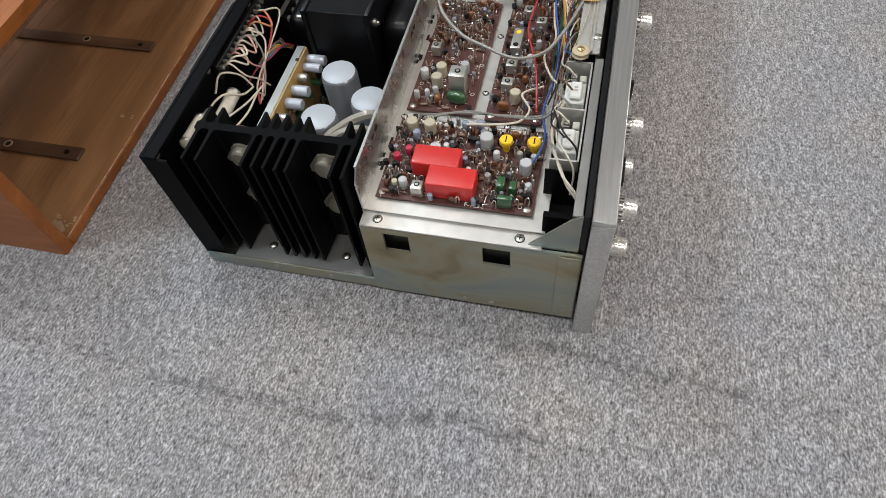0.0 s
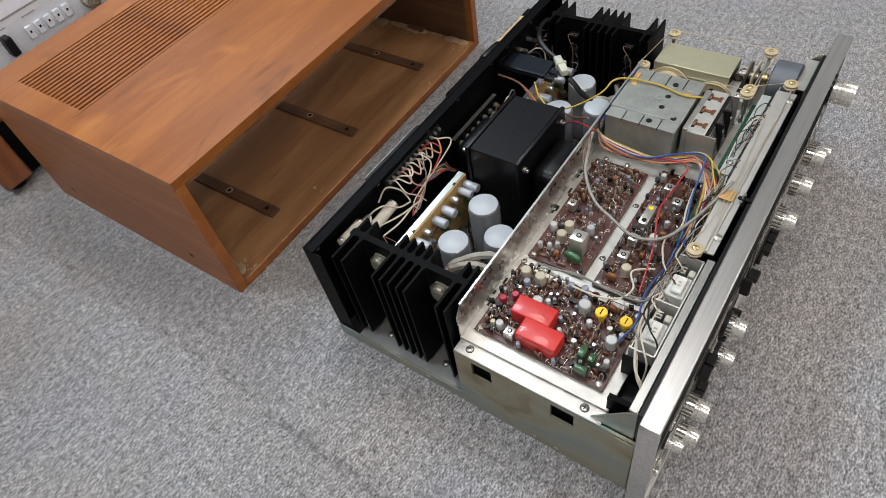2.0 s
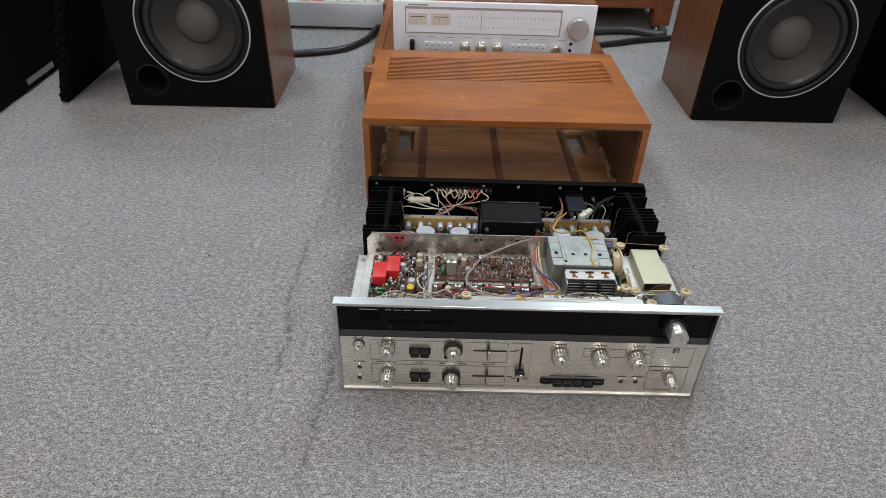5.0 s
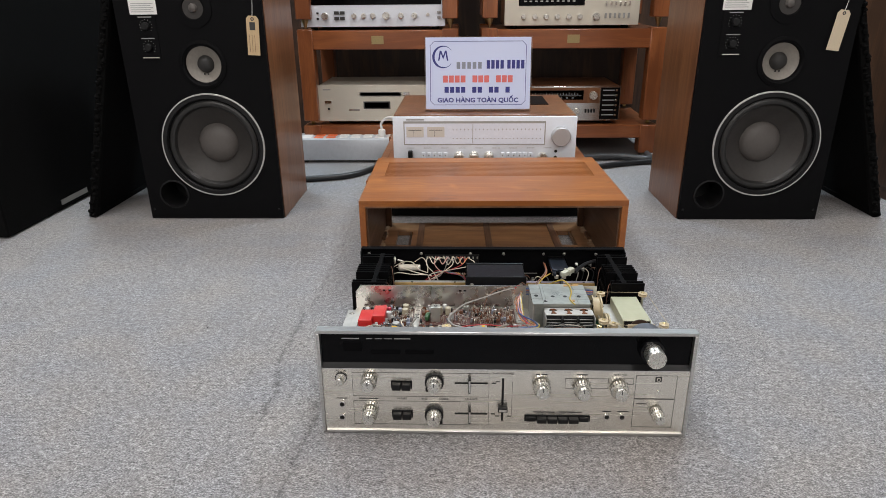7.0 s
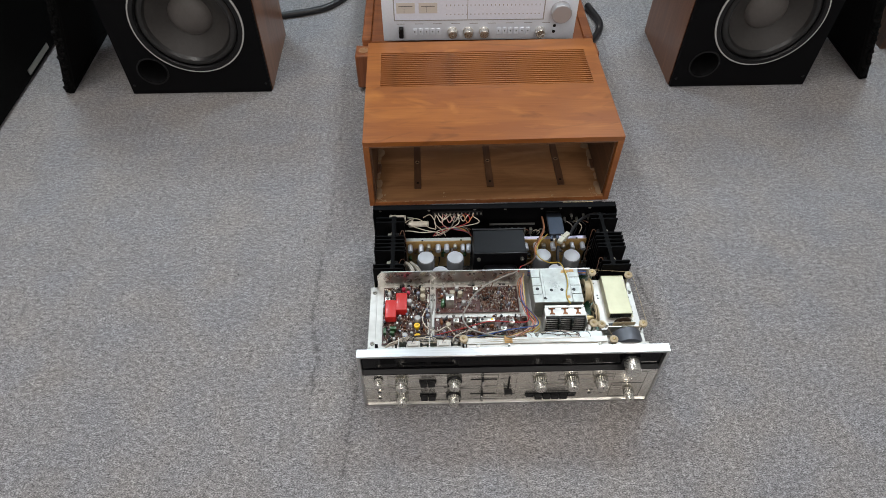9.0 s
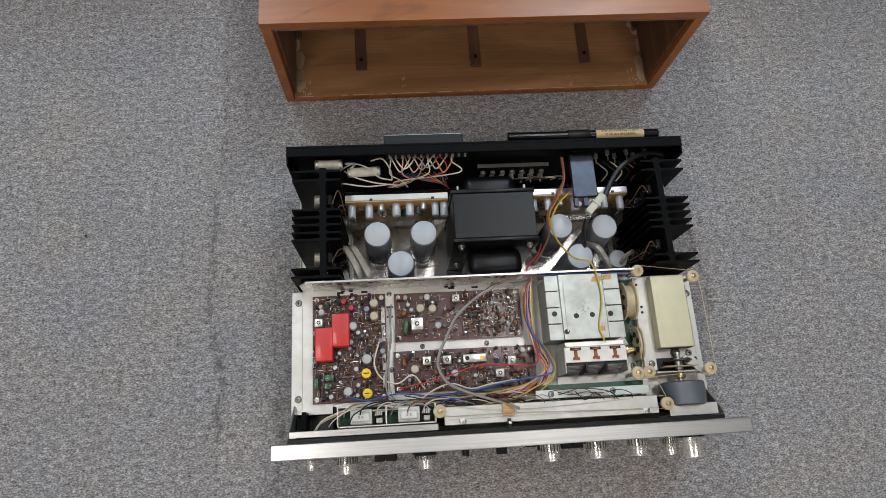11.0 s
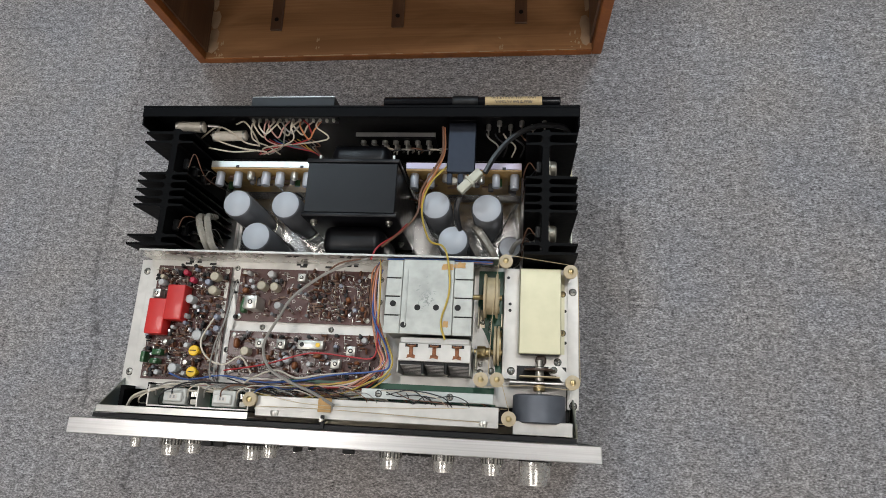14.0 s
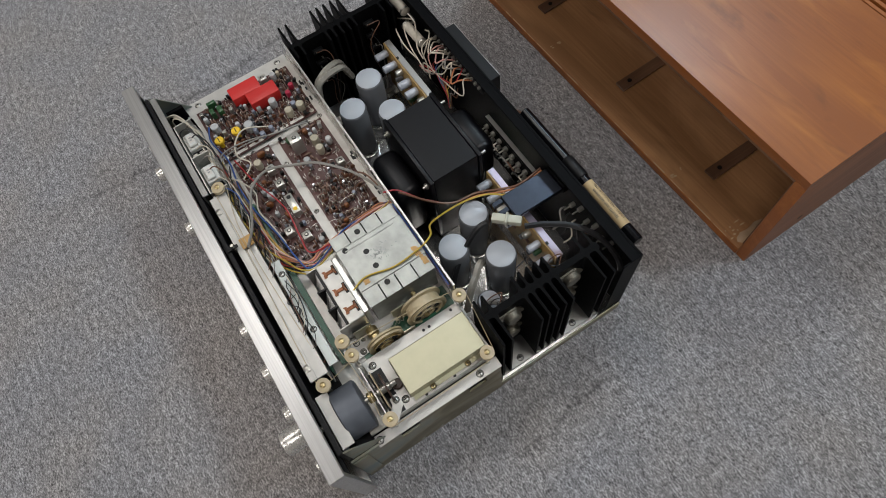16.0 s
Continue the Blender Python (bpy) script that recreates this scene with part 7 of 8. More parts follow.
def shop_sign():
    sg = thing("sign_stand", (-0.015, 1.06, 0.303), "acrylic stand with a white card in blue and red print", "sign")
    m = pose(-0.015, 1.045, 0.304, -7, 0, 0)

    def flat(name, x0, x1, z0, z1, mat, y=0.0, parent=sg, d=0.0006):
        return put_mesh(name, mesh_of(name, box(x0, x1, y - d, y, z0, z1), mat, False), parent, m)

    put_mesh("foot", mesh_of("foot", box(-0.150, 0.150, -0.002, 0.045, 0.0, 0.0022), ACRYLIC), sg, m)
    put_mesh("acrylic_back", mesh_of("acrylic_back", box(-0.150, 0.150, 0.001, 0.003, 0.0023, 0.203, 0.0005), ACRYLIC), sg, m)
    card = flat("card", -0.1465, 0.1465, 0.006, 0.200, SIGN_WHITE, 0.0, sg, 0.0008)
    y = -0.0009
    cut = 0.012
    L, R, B, T, t = -0.134, 0.134, 0.017, 0.190, 0.0013
    for b in ((L + cut, R - cut, T - t, T), (L + cut, R - cut, B, B + t), (L, L + t, B + cut, T - cut), (R - t, R, B + cut, T - cut)):
        flat("border_line", *b, SIGN_BLUE, y, card, 0.0004)
    for sx, sz, a in ((L, T, 45), (R, T, -45), (L, B, -45), (R, B, 45)):
        q = m @ Matrix.Translation((sx + (cut / 2 if sx < 0 else -cut / 2), y, sz + (cut / 2 if sz < 0.1 else -cut / 2))) @ pose(0, 0, 0, 0, a, 0)
        put_mesh("border_corner", mesh_of("border_corner", box(-0.0006, 0.0006, -0.0004, 0, -0.0085, 0.0085), SIGN_BLUE, False), card, q)
    ring = bmesh.new()
    prev = None
    for k in range(41):
        a = radians(38 + 284 * k / 40)
        w = 0.0012 + 0.0055 * max(0, math.sin(radians(284 * k / 40 * 180 / 284))) ** 2
        pr = [ring.verts.new((-0.098 + rr * math.cos(a), y - 0.0003, 0.148 + rr * math.sin(a))) for rr in (0.0300 - w, 0.0300)]
        if prev:
            ring.faces.new((prev[0], prev[1], pr[1], pr[0]))
        prev = pr
    put_mesh("logo_arc", mesh_of("logo_arc", ring, SIGN_BLUE, False), card, m)
    mono = [(-0.112, 0.138), (-0.108, 0.138), (-0.104, 0.158), (-0.0975, 0.141), (-0.091, 0.158), (-0.087, 0.138), (-0.083, 0.138), (-0.088, 0.165), (-0.0925, 0.165), (-0.0975, 0.151), (-0.1025, 0.165), (-0.107, 0.165)]
    put_mesh("logo_mark", mesh_of("logo_mark", prism(mono, "y", y - 0.0004, y), SIGN_BLUE, False), card, m)
    # shop name and numbers stand as bars
    for k in range(5):
        flat("name_bar", -0.060 + 0.0150 * k, -0.0500 + 0.0150 * k, 0.116, 0.134, CAP_BLUE, y, card, 0.0004)
    for k in range(8):
        x = 0.024 + 0.0128 * k + (0.006 if k > 3 else 0)
        flat("name_bar", x, x + 0.0092, 0.116, 0.139, SIGN_BLUE, y, card, 0.0004)
    for k in range(12):
        if k not in (4, 8):
            x = -0.098 + 0.0165 * k
            flat("number_bar", x, x + 0.0135, 0.079, 0.098, SIGN_RED, y, card, 0.0004)
        if k not in (4, 7, 10) and k < 12:
            x = -0.094 + 0.0156 * k
            flat("number_bar", x, x + 0.0118, 0.051, 0.067, SIGN_BLUE, y, card, 0.0004)
    lettering("GIAO HÀNG TOÀN QUỐC", 0.0175, SIGN_BLUE, card, m @ Matrix.Translation((0.0, y - 0.0002, 0.0300)) @ FACING, squeeze=1.08, bold=0.0005)


low_stand()
silver_receiver()
shop_sign()


# ---- floor-standing loudspeakers ----
def loudspeaker(name, group):
    """A three-way loudspeaker with its front at y = 0 and its foot at the origin."""
    W, D, H = 0.1985, 0.30, 0.72
    sp = thing(name, (0, 0, 0), "large three-way floor loudspeaker with walnut sides and black baffle, grille off", "loudspeaker", group)
    for b in ((-W, -W + 0.016, 0.0121, D, 0.0, H), (W - 0.016, W, 0.0121, D, 0.0, H), (-W + 0.0161, W - 0.0161, 0.0121, D, H - 0.016, H), (-W + 0.0161, W - 0.0161, 0.0121, D, 0.0, 0.016), (-W + 0.0161, W - 0.0161, D - 0.012, D, 0.0161, H - 0.0161)):
        part("cabinet_panel", box(*b, 0.0008), SPEAKER_WOOD, sp, "walnut-veneered cabinet panel")
    cz = 0.219
    bf = part("baffle", pierced_plate(-W + 0.002, W - 0.002, 0.002, H - 0.002, ((0.018, cz, 0.127), (0.020, 0.441, 0.0535), (-0.118, 0.076, 0.038)), 0.0, 0.0119), BLACK_FLOCK, sp, "black painted front baffle")
    wf = part("woofer", turned([(0.1424, 0.0005), (0.1424, 0.004), (0.132, 0.0045), (0.128, -0.002), (0.1265, -0.010)], "-y", (0.018, 0, cz), 64, hollow=True), BLACK_PLASTIC, sp, "twelve-inch woofer with a white trim ring")
    part("trim_ring", turned([(0.1465, 0.0004), (0.1465, 0.0030), (0.1455, 0.0040), (0.1425, 0.0040), (0.1425, 0.0004)], "-y", (0.018, 0, cz), 64, hollow=True), WHITE_RING, wf)
    part("surround", turned([(0.1290, -0.006), (0.1235, 0.0005), (0.1180, 0.0025), (0.1115, 0.0005), (0.1060, -0.008)], "-y", (0.018, 0, cz), 64, hollow=True), SURROUND, wf)
    part("cone", turned([(0.1060, -0.0080), (0.085, -0.0250), (0.0555, -0.0420)], "-y", (0.018, 0, cz), 64, hollow=True), CONE, wf)
    part("dust_cap", turned([(0.0575, -0.0425), (0.0545, -0.0360), (0.046, -0.0280), (0.030, -0.0220), (0.015, -0.0190), (0, -0.0182)], "-y", (0.018, 0, cz), 48), DUSTCAP, wf)
    for a in (45, 135, 225, 315):
        part("bolt", rod(0.0028, 0.004, 0.0062, "-y", (0.018 + 0.133 * math.cos(radians(a)), 0, cz + 0.133 * math.sin(radians(a))), 10), BLACK_PLASTIC, wf)
    md = part("midrange", turned([(0.064, 0.0005), (0.064, 0.003), (0.056, 0.0045), (0.0530, 0.002), (0.0505, 0.0015), (0.0478, -0.0052)], "-y", (0.020, 0, 0.441), 44, hollow=True), BLACK_FLOCK, sp, "grey-coned midrange driver")
    part("cone", turned([(0.0480, -0.0050), (0.036, -0.0140), (0.0215, -0.0220)], "-y", (0.020, 0, 0.441), 44, hollow=True), MIDCONE, md)
    part("dust_cap", turned([(0.0235, -0.0215), (0.0200, -0.0120), (0.0105, -0.0060), (0, -0.0050)], "-y", (0.020, 0, 0.441), 28), MIDCAP, md)
    for x in (-0.005, 0.005):
        part("cone_mark", rod(0.0022, -0.0170, -0.0150, "-y", (0.020 + x, 0, 0.415), 10), COMP_BLACK, md)
    tw = part("tweeter", turned([(0.050, 0.0004), (0.050, 0.0022), (0.030, 0.0030), (0.0275, 0.0005)], "-y", (0.014, 0, 0.585), 36, hollow=True), BLACK_FLOCK, sp, "small dome tweeter in a black plate")
    part("cone", turned([(0.0275, 0.001), (0.012, 0.0006)], "-y", (0.014, 0, 0.585), 30, hollow=True), CONE, tw)
    part("dome", turned([(0.0125, 0.0008), (0.0095, 0.0070), (0.004, 0.0095), (0, 0.0100)], "-y", (0.014, 0, 0.585), 22), DUSTCAP, tw)
    pt = part("bass_port", turned([(0.0430, 0.0004), (0.0430, 0.0022), (0.0390, 0.0028), (0.0375, -0.004), (0.0375, -0.10)], "-y", (-0.118, 0, 0.076), 40, hollow=True), BLACK_PLASTIC, sp)
    part("port_end", rod(0.0374, -0.1010, -0.1002, "-y", (-0.118, 0, 0.076), 40), COMP_BLACK, pt)
    pn = part("control_panel", box(-0.150, -0.090, -0.0014, -0.0002, 0.455, 0.640), BLACK_FLOCK, sp)
    for z in (0.487, 0.541):
        kb = part("level_knob", turned([(0.010, 0.0014), (0.0095, 0.011), (0.008, 0.0125), (0, 0.0125)], "-y", (-0.118, 0, z), 20), BLACK_PLASTIC, pn)
        for a in range(-130, 131, 26):
            px, pz = -0.118 + 0.0165 * math.sin(radians(a)), z + 0.0165 * math.cos(radians(a))
            part("dial_dot", box(px - 0.0008, px + 0.0008, -0.0019, -0.0015, pz - 0.0008, pz + 0.0008), PRINT_GREY, kb)
        part("print_bar", box(-0.136, -0.100, -0.0019, -0.0015, z + 0.0215, z + 0.0240), PRINT_GREY, pn)
    part("print_bar", box(-0.140, -0.095, -0.0019, -0.0015, 0.459, 0.4615), PRINT, pn)
    part("paper_label", box(-0.155, -0.082, -0.0022, -0.0016, 0.570, 0.625), PAPER, pn, "white printed paper label")
    for k in range(5):
        part("label_line", box(-0.150, -0.090 - 0.006 * (k % 2), -0.0025, -0.0023, 0.576 + 0.005 * k, 0.5775 + 0.005 * k), PRINT_GREY, pn)
    for x in (-0.185, 0.185):
        for z in (0.03, 0.69):
            part("baffle_bolt", rod(0.0035, 0.0003, 0.0020, "-y", (x, 0, z), 10), BLACK_PLASTIC, bf)
    return sp


SPEAKER_LEFT, SPEAKER_RIGHT = pose(-0.7820, 0.985, 0, 0, 0, 0.4), pose(0.7635, 0.985, 0, 0, 0, 0.4)
left_speaker = loudspeaker("loudspeaker", "pair of loudspeakers")
copy_thing(left_speaker, SPEAKER_RIGHT)
left_speaker.matrix_basis = SPEAKER_LEFT


def price_tag(x, z, mat, label, tilt):
    tg = thing("price_tag", (x, 0.98, z - 0.1), label, "tag", "price tags")
    m = pose(x, 0.9815, z, 0, tilt, 0)
    o = [(-0.0165, -0.100), (0.0165, -0.100), (0.0165, -0.008), (0.010, 0.0), (-0.010, 0.0), (-0.0165, -0.008)]
    put_mesh("card", mesh_of("card", prism(o, "y", -0.0006, 0.0), mat, False), tg, m)
    put_mesh("string", mesh_of("string", tube([(0, 0, -0.006), (0.002, 0.001, 0.05), (-0.001, 0.001, 0.16)], 0.0008, 5), PAPER), tg, m)
    put_mesh("eyelet", mesh_of("eyelet", turned([(0.0045, 0.0004), (0.0045, 0.0012), (0.002, 0.0012)], "-y", (0, 0, -0.008), 14, hollow=True), PRINT_DARK), tg, m)
    if mat is KRAFT:
        put_mesh("stamp", mesh_of("stamp", box(-0.008, 0.007, -0.0010, -0.0007, -0.036, -0.016), PRINT_DARK, False), tg, m)
        for k in range(3):
            put_mesh("print_bar", mesh_of("print_bar", box(-0.010 + 0.007 * k, -0.0093 + 0.007 * k, -0.0010, -0.0007, -0.092, -0.048), BROWN, False), tg, m)


price_tag(-0.612, 0.565, KRAFT, "brown kraft price tag with a dark stamp, hanging on a string", 3)
price_tag(0.918, 0.568, TAG_PALE, "blank pale price tag hanging on a string", 7)


def leaning_grille(x, y, lean):
    """A cloth grille frame that leans against the side of a loudspeaker."""
    gr = thing("speaker_grille", (x, y, 0), "black cloth loudspeaker grille leaning on its side", "grille", "loose grilles")
    m = pose(x, y, 0, 0, lean, 0)
    H, D = 0.68, 0.40
    put_mesh("cloth", mesh_of("cloth", box(-0.006, 0.006, 0.006, D - 0.006, 0.008, H - 0.008, 0.002), GRILLE_CLOTH), gr, m)
    for b in ((-0.012, 0.012, 0.0, 0.018, 0.0, H), (-0.012, 0.012, D - 0.018, D, 0.0, H), (-0.012, 0.012, 0.0181, D - 0.0181, 0.0, 0.018), (-0.012, 0.012, 0.0181, D - 0.0181, H - 0.018, H)):
        put_mesh("frame_bar", mesh_of("frame_bar", box(*b, 0.003, 2), GRILLE_CLOTH), gr, m)
    rnd = random.Random(9)
    tuft = bmesh.new()
    for k in range(60):
        z = 0.0112 * k + rnd.uniform(0, 0.006)
        turned([(0, -0.008), (0.004 + 0.004 * rnd.random(), -0.003), (0.004 + 0.005 * rnd.random(), 0.004), (0, 0.010)], "z", (rnd.uniform(-0.006, 0.006), -0.003, z + 0.008), 7, tuft)
    put_mesh("cloth_edge", mesh_of("cloth_edge", tuft, GRILLE_CLOTH), gr, m)


leaning_grille(-1.165, 0.992, 15.0)
leaning_grille(1.150, 1.010, -17.0)


def side_cabinet(name, x0, x1, y0, y1, h, mat, label, turn=0.0, badge=None):
    cb = thing(name, ((x0 + x1) / 2, (y0 + y1) / 2, 0), label, "loudspeaker")
    part("body", box(x0, x1, y0, y1, 0.035, h, 0.004), mat, cb)
    part("plinth", box(x0 + 0.004, x1 - 0.004, y0 + 0.006, y1 - 0.006, 0.0, 0.0349), mat, cb)
    if badge:
        part("badge", box(badge[0], badge[0] + 0.002, badge[1], badge[2], badge[3], badge[4]), STEEL, cb)
    return cb


cl = side_cabinet("cloth_front_loudspeaker", -1.85, -1.328, 0.808, 1.52, 1.1, BROWN_WOOD, "large brown loudspeaker with a black cloth front and silver badge", badge=(-1.2950, 1.058, 1.202, 0.018, 0.034))
part("grille_frame", box(-1.3278, -1.2955, 0.8095, 1.5185, 0.004, 1.095, 0.004), GRILLE_CLOTH, cl, "thick black cloth grille")
side_cabinet("wooden_loudspeaker", 1.270, 1.80, 1.16, 1.75, 1.1, BROWN_WOOD, "tall brown wooden loudspeaker cabinet standing at the side")


# ---- racks at the back, with equipment ----
RY = 1.75


def rack(x0, x1, post_left, post_right):
    rk = thing("audio_rack", ((x0 + x1) / 2, RY + 0.2, 0), "two-tier reddish wooden audio rack with brass spikes", "rack", "audio racks")
    for z0, z1 in ((0.078, 0.130), (0.420, 0.490)):
        sh = part("shelf", box(x0, x1, RY, RY + 0.44, z0, z1, 0.003), RACK_WOOD, rk)
    part("name_plate", box((x0 + x1) / 2 - 0.023, (x0 + x1) / 2 + 0.023, RY - 0.0014, RY - 0.0002, 0.440, 0.470), BRASS, sh)
    for x in (x0, x1 - 0.062):
        for y in (RY - 0.010, RY + 0.38):
            foot = part("corner_block", box(x - 0.002, x + 0.064, y, y + 0.062, 0.020, 0.132, 0.003), RACK_POST, rk)
            part("foot", turned([(0.020, 0), (0.012, 0.012), (0.012, 0.0199)], "z", (x + 0.031, y + 0.031, 0), 16), STEEL, foot)
            part("post", box(x + 0.002, x + 0.060, y + 0.002, y + 0.060, 0.150, 0.495, 0.003), RACK_POST, rk)
            part("brass_spike", turned([(0.004, 0.1322), (0.012, 0.136), (0.005, 0.140), (0.012, 0.1499)], "z", (x + 0.031, y + 0.031, 0), 16), BRASS, rk)
            sp = part("brass_spike", turned([(0.003, 0.4952), (0.013, 0.525), (0.013, 0.530)], "z", (x + 0.031, y + 0.031, 0), 16), BRASS, rk)
            part("upper_post", box(x + 0.002, x + 0.060, y + 0.002, y + 0.060, 0.5302, 0.90, 0.003), RACK_POST, rk)
    part("shelf", box(x0, x1, RY, RY + 0.44, 0.80, 0.86, 0.003), RACK_WOOD, rk)


rack(-0.690, -0.075, True, True)
rack(0.012, 0.705, True, True)


def component(name, label, x0, x1, z0, z1, yf, face_mat, body_mat, knobs=(), bars=(), windows=(), buttons=()):
    """A piece of equipment with a front plate, controls and feet."""
    c = thing(name, ((x0 + x1) / 2, yf + 0.15, z0), label, "hi-fi component", "equipment on the racks")
    part("body", box(x0 + 0.002, x1 - 0.002, yf + 0.008, yf + 0.30, z0 + 0.012, z1 - 0.002, 0.002), body_mat, c)
    f = part("face_plate", box(x0, x1, yf, yf + 0.0078, z0 + 0.012, z1, 0.0012), face_mat, c)
    for x in (x0 + 0.04, x1 - 0.04):
        for y in (yf + 0.05, yf + 0.25):
            part("foot", rod(0.014, z0, z0 + 0.0119, "z", (x, y, 0), 14, 0.002), RUBBER, c)
    for x, z, r in knobs:
        part("knob", turned([(r, 0), (r * 0.95, r * 1.1), (r * 0.8, r * 1.25), (0, r * 1.25)], "-y", (x, yf, z), 20), KNOB, f)
    for a, b, e, g, mt in windows:
        part("window", box(a, b, yf - 0.0012, yf - 0.0002, e, g), mt, f)
    for a, b, e, g in bars:
        part("print_bar", box(a, b, yf - 0.0018, yf - 0.0013, e, g), PRINT_GREY, f)
    for a, b, e, g, mt in buttons:
        part("button", box(a, b, yf - 0.006, yf - 0.0002, e, g, 0.0008), mt, f)
    return c


YF = RY + 0.02
component("disc_player", "champagne-coloured disc player with a drawer and dark display", -0.632, -0.20, 0.132, 0.285, YF, CHAMPAGNE, CHAMPAGNE,
          windows=((-0.452, -0.345, 0.193, 0.222, PRINT_DARK), (-0.446, -0.351, 0.197, 0.218, DIAL_GLASS), (-0.465, -0.30, 0.242, 0.2585, PRINT_GREY), (-0.463, -0.302, 0.2440, 0.2570, CHAMPAGNE), (-0.51, -0.468, 0.186, 0.192, CHROME)),
          bars=((-0.61, -0.58, 0.266, 0.270),), buttons=((-0.605, -0.578, 0.215, 0.226, CHROME), (-0.595, -0.587, 0.190, 0.198, COMP_BLACK), (-0.292, -0.268, 0.246, 0.258, CHROME)))
component("wooden_tuner", "walnut-cased tuner with a dark dial and black side panel", 0.10, 0.560, 0.132, 0.278, YF, CHROME, SPEAKER_WOOD,
          knobs=((0.452, 0.243, 0.016), (0.392, 0.183, 0.010)),
          windows=((0.10, 0.478, 0.213, 0.272, SPEAKER_WOOD), (0.15, 0.415, 0.226, 0.262, DIAL_GLASS), (0.482, 0.556, 0.150, 0.272, BLACK_GLOSS)),
          bars=tuple((0.170 + 0.011 * k, 0.1725 + 0.011 * k, 0.245, 0.250 + 0.003 * (k % 2)) for k in range(21)) + ((0.165, 0.405, 0.2405, 0.2420),) + tuple((0.172 + 0.022 * k, 0.179 + 0.022 * k, 0.231, 0.235) for k in range(10)) + tuple((0.490, 0.535, 0.165 + 0.019 * k, 0.169 + 0.019 * k) for k in range(6)),
          buttons=tuple((0.424 + 0.011 * k, 0.430 + 0.011 * k, 0.176, 0.190, COMP_BLACK) for k in range(4)) + tuple((0.538, 0.546, 0.163 + 0.019 * k, 0.171 + 0.019 * k, CHROME) for k in range(6)))
component("stereo_amplifier", "silver stereo receiver with a row of knobs on the upper shelf", -0.675, -0.125, 0.490, 0.66, YF, SILVER_PAINT, SPEAKER_WOOD,
          knobs=((-0.655, 0.541, 0.009), (-0.580, 0.541, 0.013), (-0.470, 0.541, 0.010), (-0.434, 0.541, 0.010), (-0.398, 0.541, 0.010), (-0.348, 0.541, 0.014), (-0.292, 0.541, 0.011), (-0.241, 0.541, 0.011), (-0.190, 0.545, 0.006)),
          windows=((-0.66, -0.14, 0.58, 0.65, DIAL_GLASS),),
          buttons=tuple((-0.545 + 0.022 * (k % 2), -0.527 + 0.022 * (k % 2), 0.527 + 0.020 * (k // 2), 0.538 + 0.020 * (k // 2), PRINT_DARK) for k in range(4)) + ((-0.612, -0.604, 0.528, 0.535, COMP_BLACK), (-0.612, -0.604, 0.548, 0.555, COMP_BLACK), (-0.155, -0.142, 0.530, 0.538, PRINT_GREY), (-0.155, -0.142, 0.548, 0.556, PRINT_GREY)))
component("quad_amplifier", "cream-faced receiver in a wooden sleeve on the upper shelf", 0.098, 0.600, 0.490, 0.66, YF, CHAMPAGNE, SPEAKER_WOOD,
          knobs=tuple((0.170 + 0.042 * k, 0.533, 0.010) for k in range(6)) + ((0.440, 0.533, 0.014),),
          windows=((0.15, 0.395, 0.572, 0.63, DIAL_GLASS),), bars=tuple((0.17 + 0.02 * k, 0.18 + 0.02 * k, 0.585, 0.590) for k in range(10)),
          buttons=tuple((0.472 + 0.017 * k, 0.479 + 0.017 * k, 0.527, 0.545, PRINT_GREY) for k in range(6)) + tuple((0.472 + 0.017 * k, 0.480 + 0.017 * k, 0.570, 0.585, KNOB) for k in range(6)))
solid("back_panelling", box(-2.2, 2.2, RY + 0.50, RY + 0.53, 0.0, 2.4), DARK_WOOD, "dark wood panelling behind the racks", "panelling", kind="structure", smooth=False)


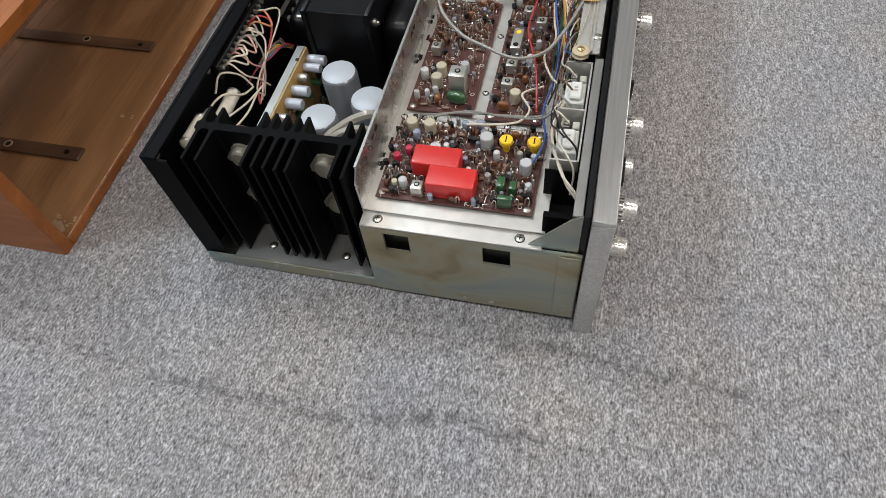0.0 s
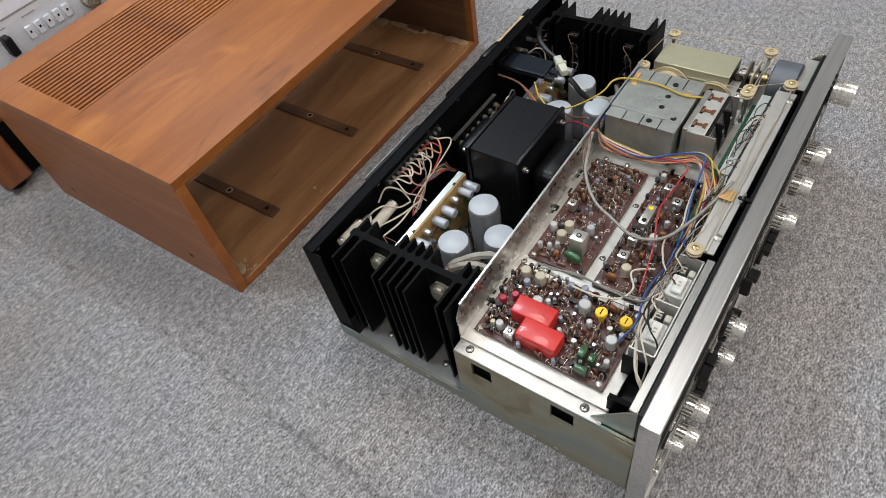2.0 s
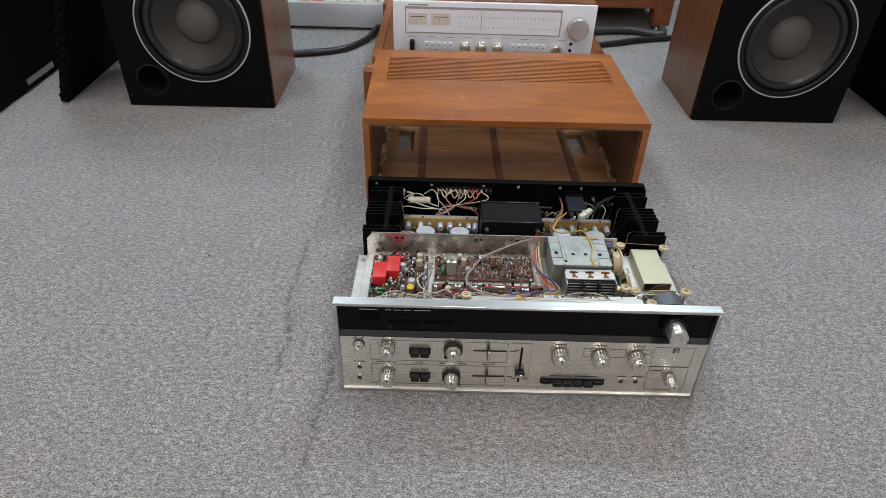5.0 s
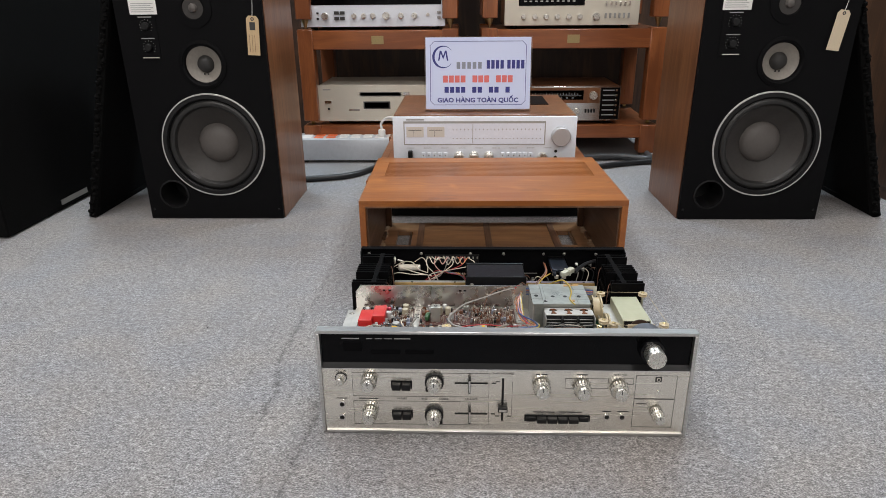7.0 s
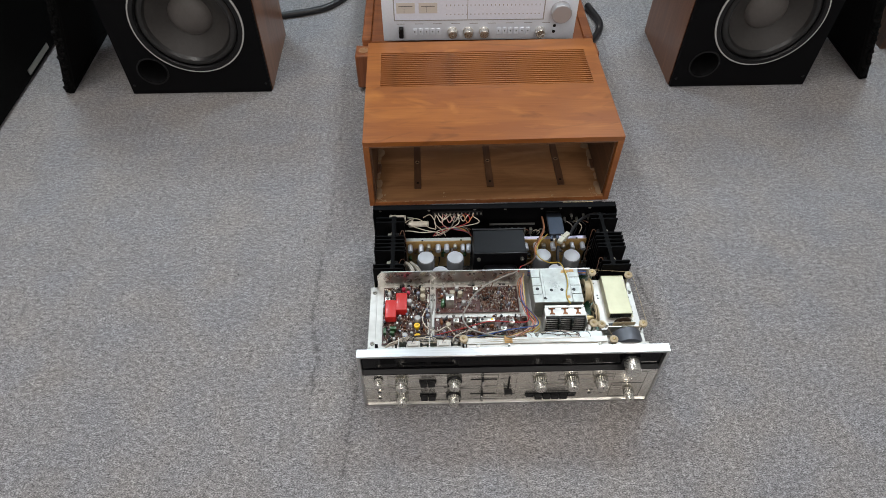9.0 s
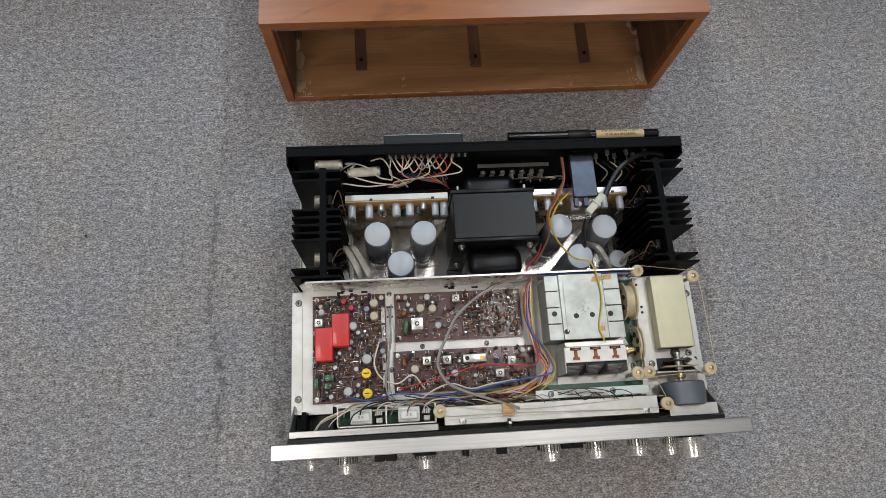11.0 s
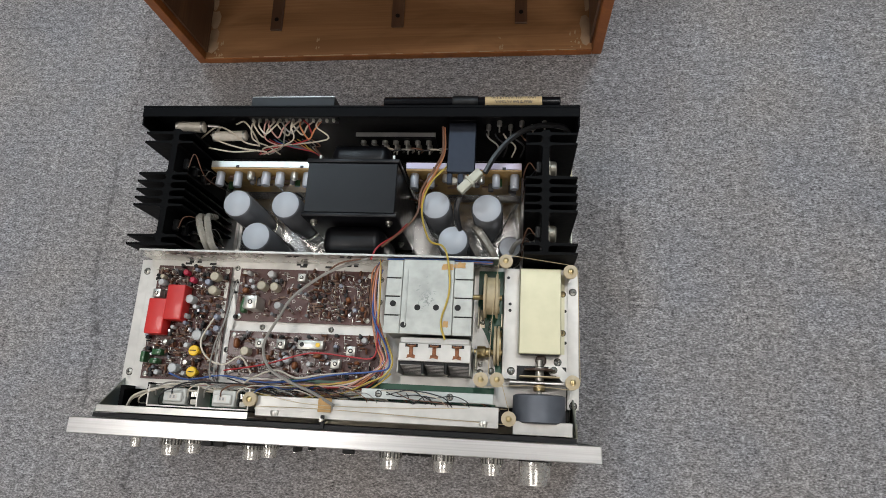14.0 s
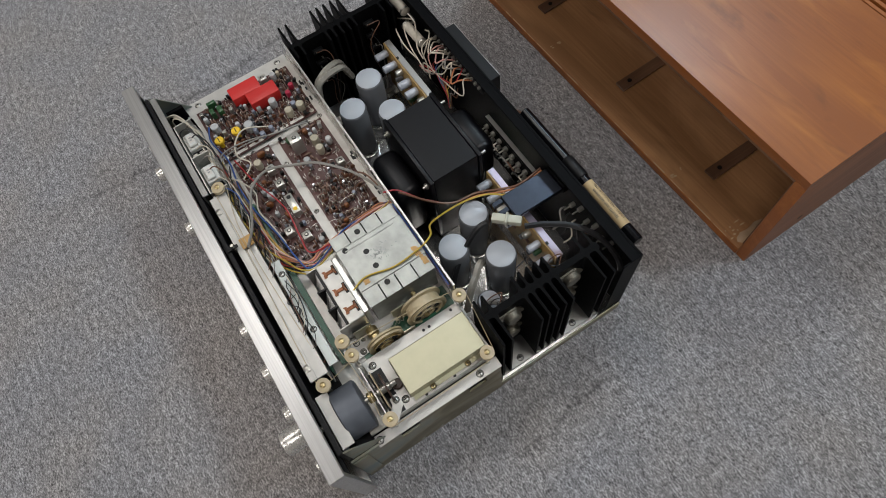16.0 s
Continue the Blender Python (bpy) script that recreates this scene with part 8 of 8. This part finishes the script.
# ---- power strip and cables ----
def power_strip():
    ps = thing("power_strip", (-0.52, 1.69, 0), "long grey metal power strip with orange and white sockets", "power strip")
    part("housing", box(-0.725, -0.290, 1.66, 1.755, 0.010, 0.094, 0.004, 2), GREY_METAL, ps)
    for x in (-0.68, -0.35):
        part("foot", box(x - 0.01, x + 0.01, 1.67, 1.735, 0.0, 0.0099), RUBBER, ps)
    for k in range(8):
        x = -0.690 + 0.048 * k
        for y in (1.680, 1.720):
            part("socket", box(x, x + 0.036, y, y + 0.024, 0.0942, 0.0965, 0.0006), ORANGE if 0 < k < 3 else PAPER, ps)


power_strip()


def cable(name, label, pts, r, mat):
    return solid(name, tube(pts, r, 10, 10), mat, label, "cable")


cable("power_cable", "thick black power cable lying on the carpet", [(-0.72, 1.36, 0.011), (-0.60, 1.385, 0.011), (-0.47, 1.43, 0.011), (-0.40, 1.52, 0.011), (-0.37, 1.62, 0.012), (-0.33, 1.78, 0.02)], 0.011, CABLE_BLACK)
cable("power_cable", "thick black power cable looped on the carpet", [(0.40, 1.42, 0.012), (0.42, 1.30, 0.012), (0.36, 1.20, 0.012), (0.26, 1.22, 0.012), (0.22, 1.34, 0.012)], 0.011, CABLE_BLACK)
cable("power_cable", "black power cable running along the carpet", [(0.30, 1.50, 0.011), (0.45, 1.56, 0.011), (0.60, 1.62, 0.011), (0.85, 1.68, 0.011)], 0.010, CABLE_BLACK)
cable("power_cable", "thick dark grey cable curled under the rack", [(0.28, 1.60, 0.016), (0.42, 1.68, 0.016), (0.56, 1.70, 0.016), (0.66, 1.66, 0.016), (0.68, 1.76, 0.018)], 0.013, CABLE_GREY)
plug = thing("power_plug", (-0.375, 1.70, 0.096), "white power plug with its looped white cord", "plug")
part("plug_body", box(-0.388, -0.362, 1.690, 1.716, 0.0966, 0.125, 0.005, 2), PAPER, plug)
part("cord", tube([(-0.375, 1.703, 0.123), (-0.375, 1.700, 0.150), (-0.345, 1.695, 0.172), (-0.300, 1.69, 0.160), (-0.27, 1.68, 0.12)], 0.005, 8, 8), PAPER, plug)


def carpet_crumb(x, y):
    """A black crumb of rubber lying on the carpet."""
    rnd = random.Random(5)
    bm = bmesh.new()
    bmesh.ops.create_icosphere(bm, subdivisions=2, radius=1.0)
    for v in bm.verts:
        k = 1 + 0.25 * rnd.uniform(-1, 1)
        v.co = Vector((x + 0.0018 * k * v.co.x, y + 0.0013 * k * v.co.y, 0.0010 + 0.0010 * k * v.co.z))
    solid("rubber_crumb", bm, RUBBER, "tiny black crumb of rubber on the carpet", "crumb")


carpet_crumb(-0.563, 0.320)
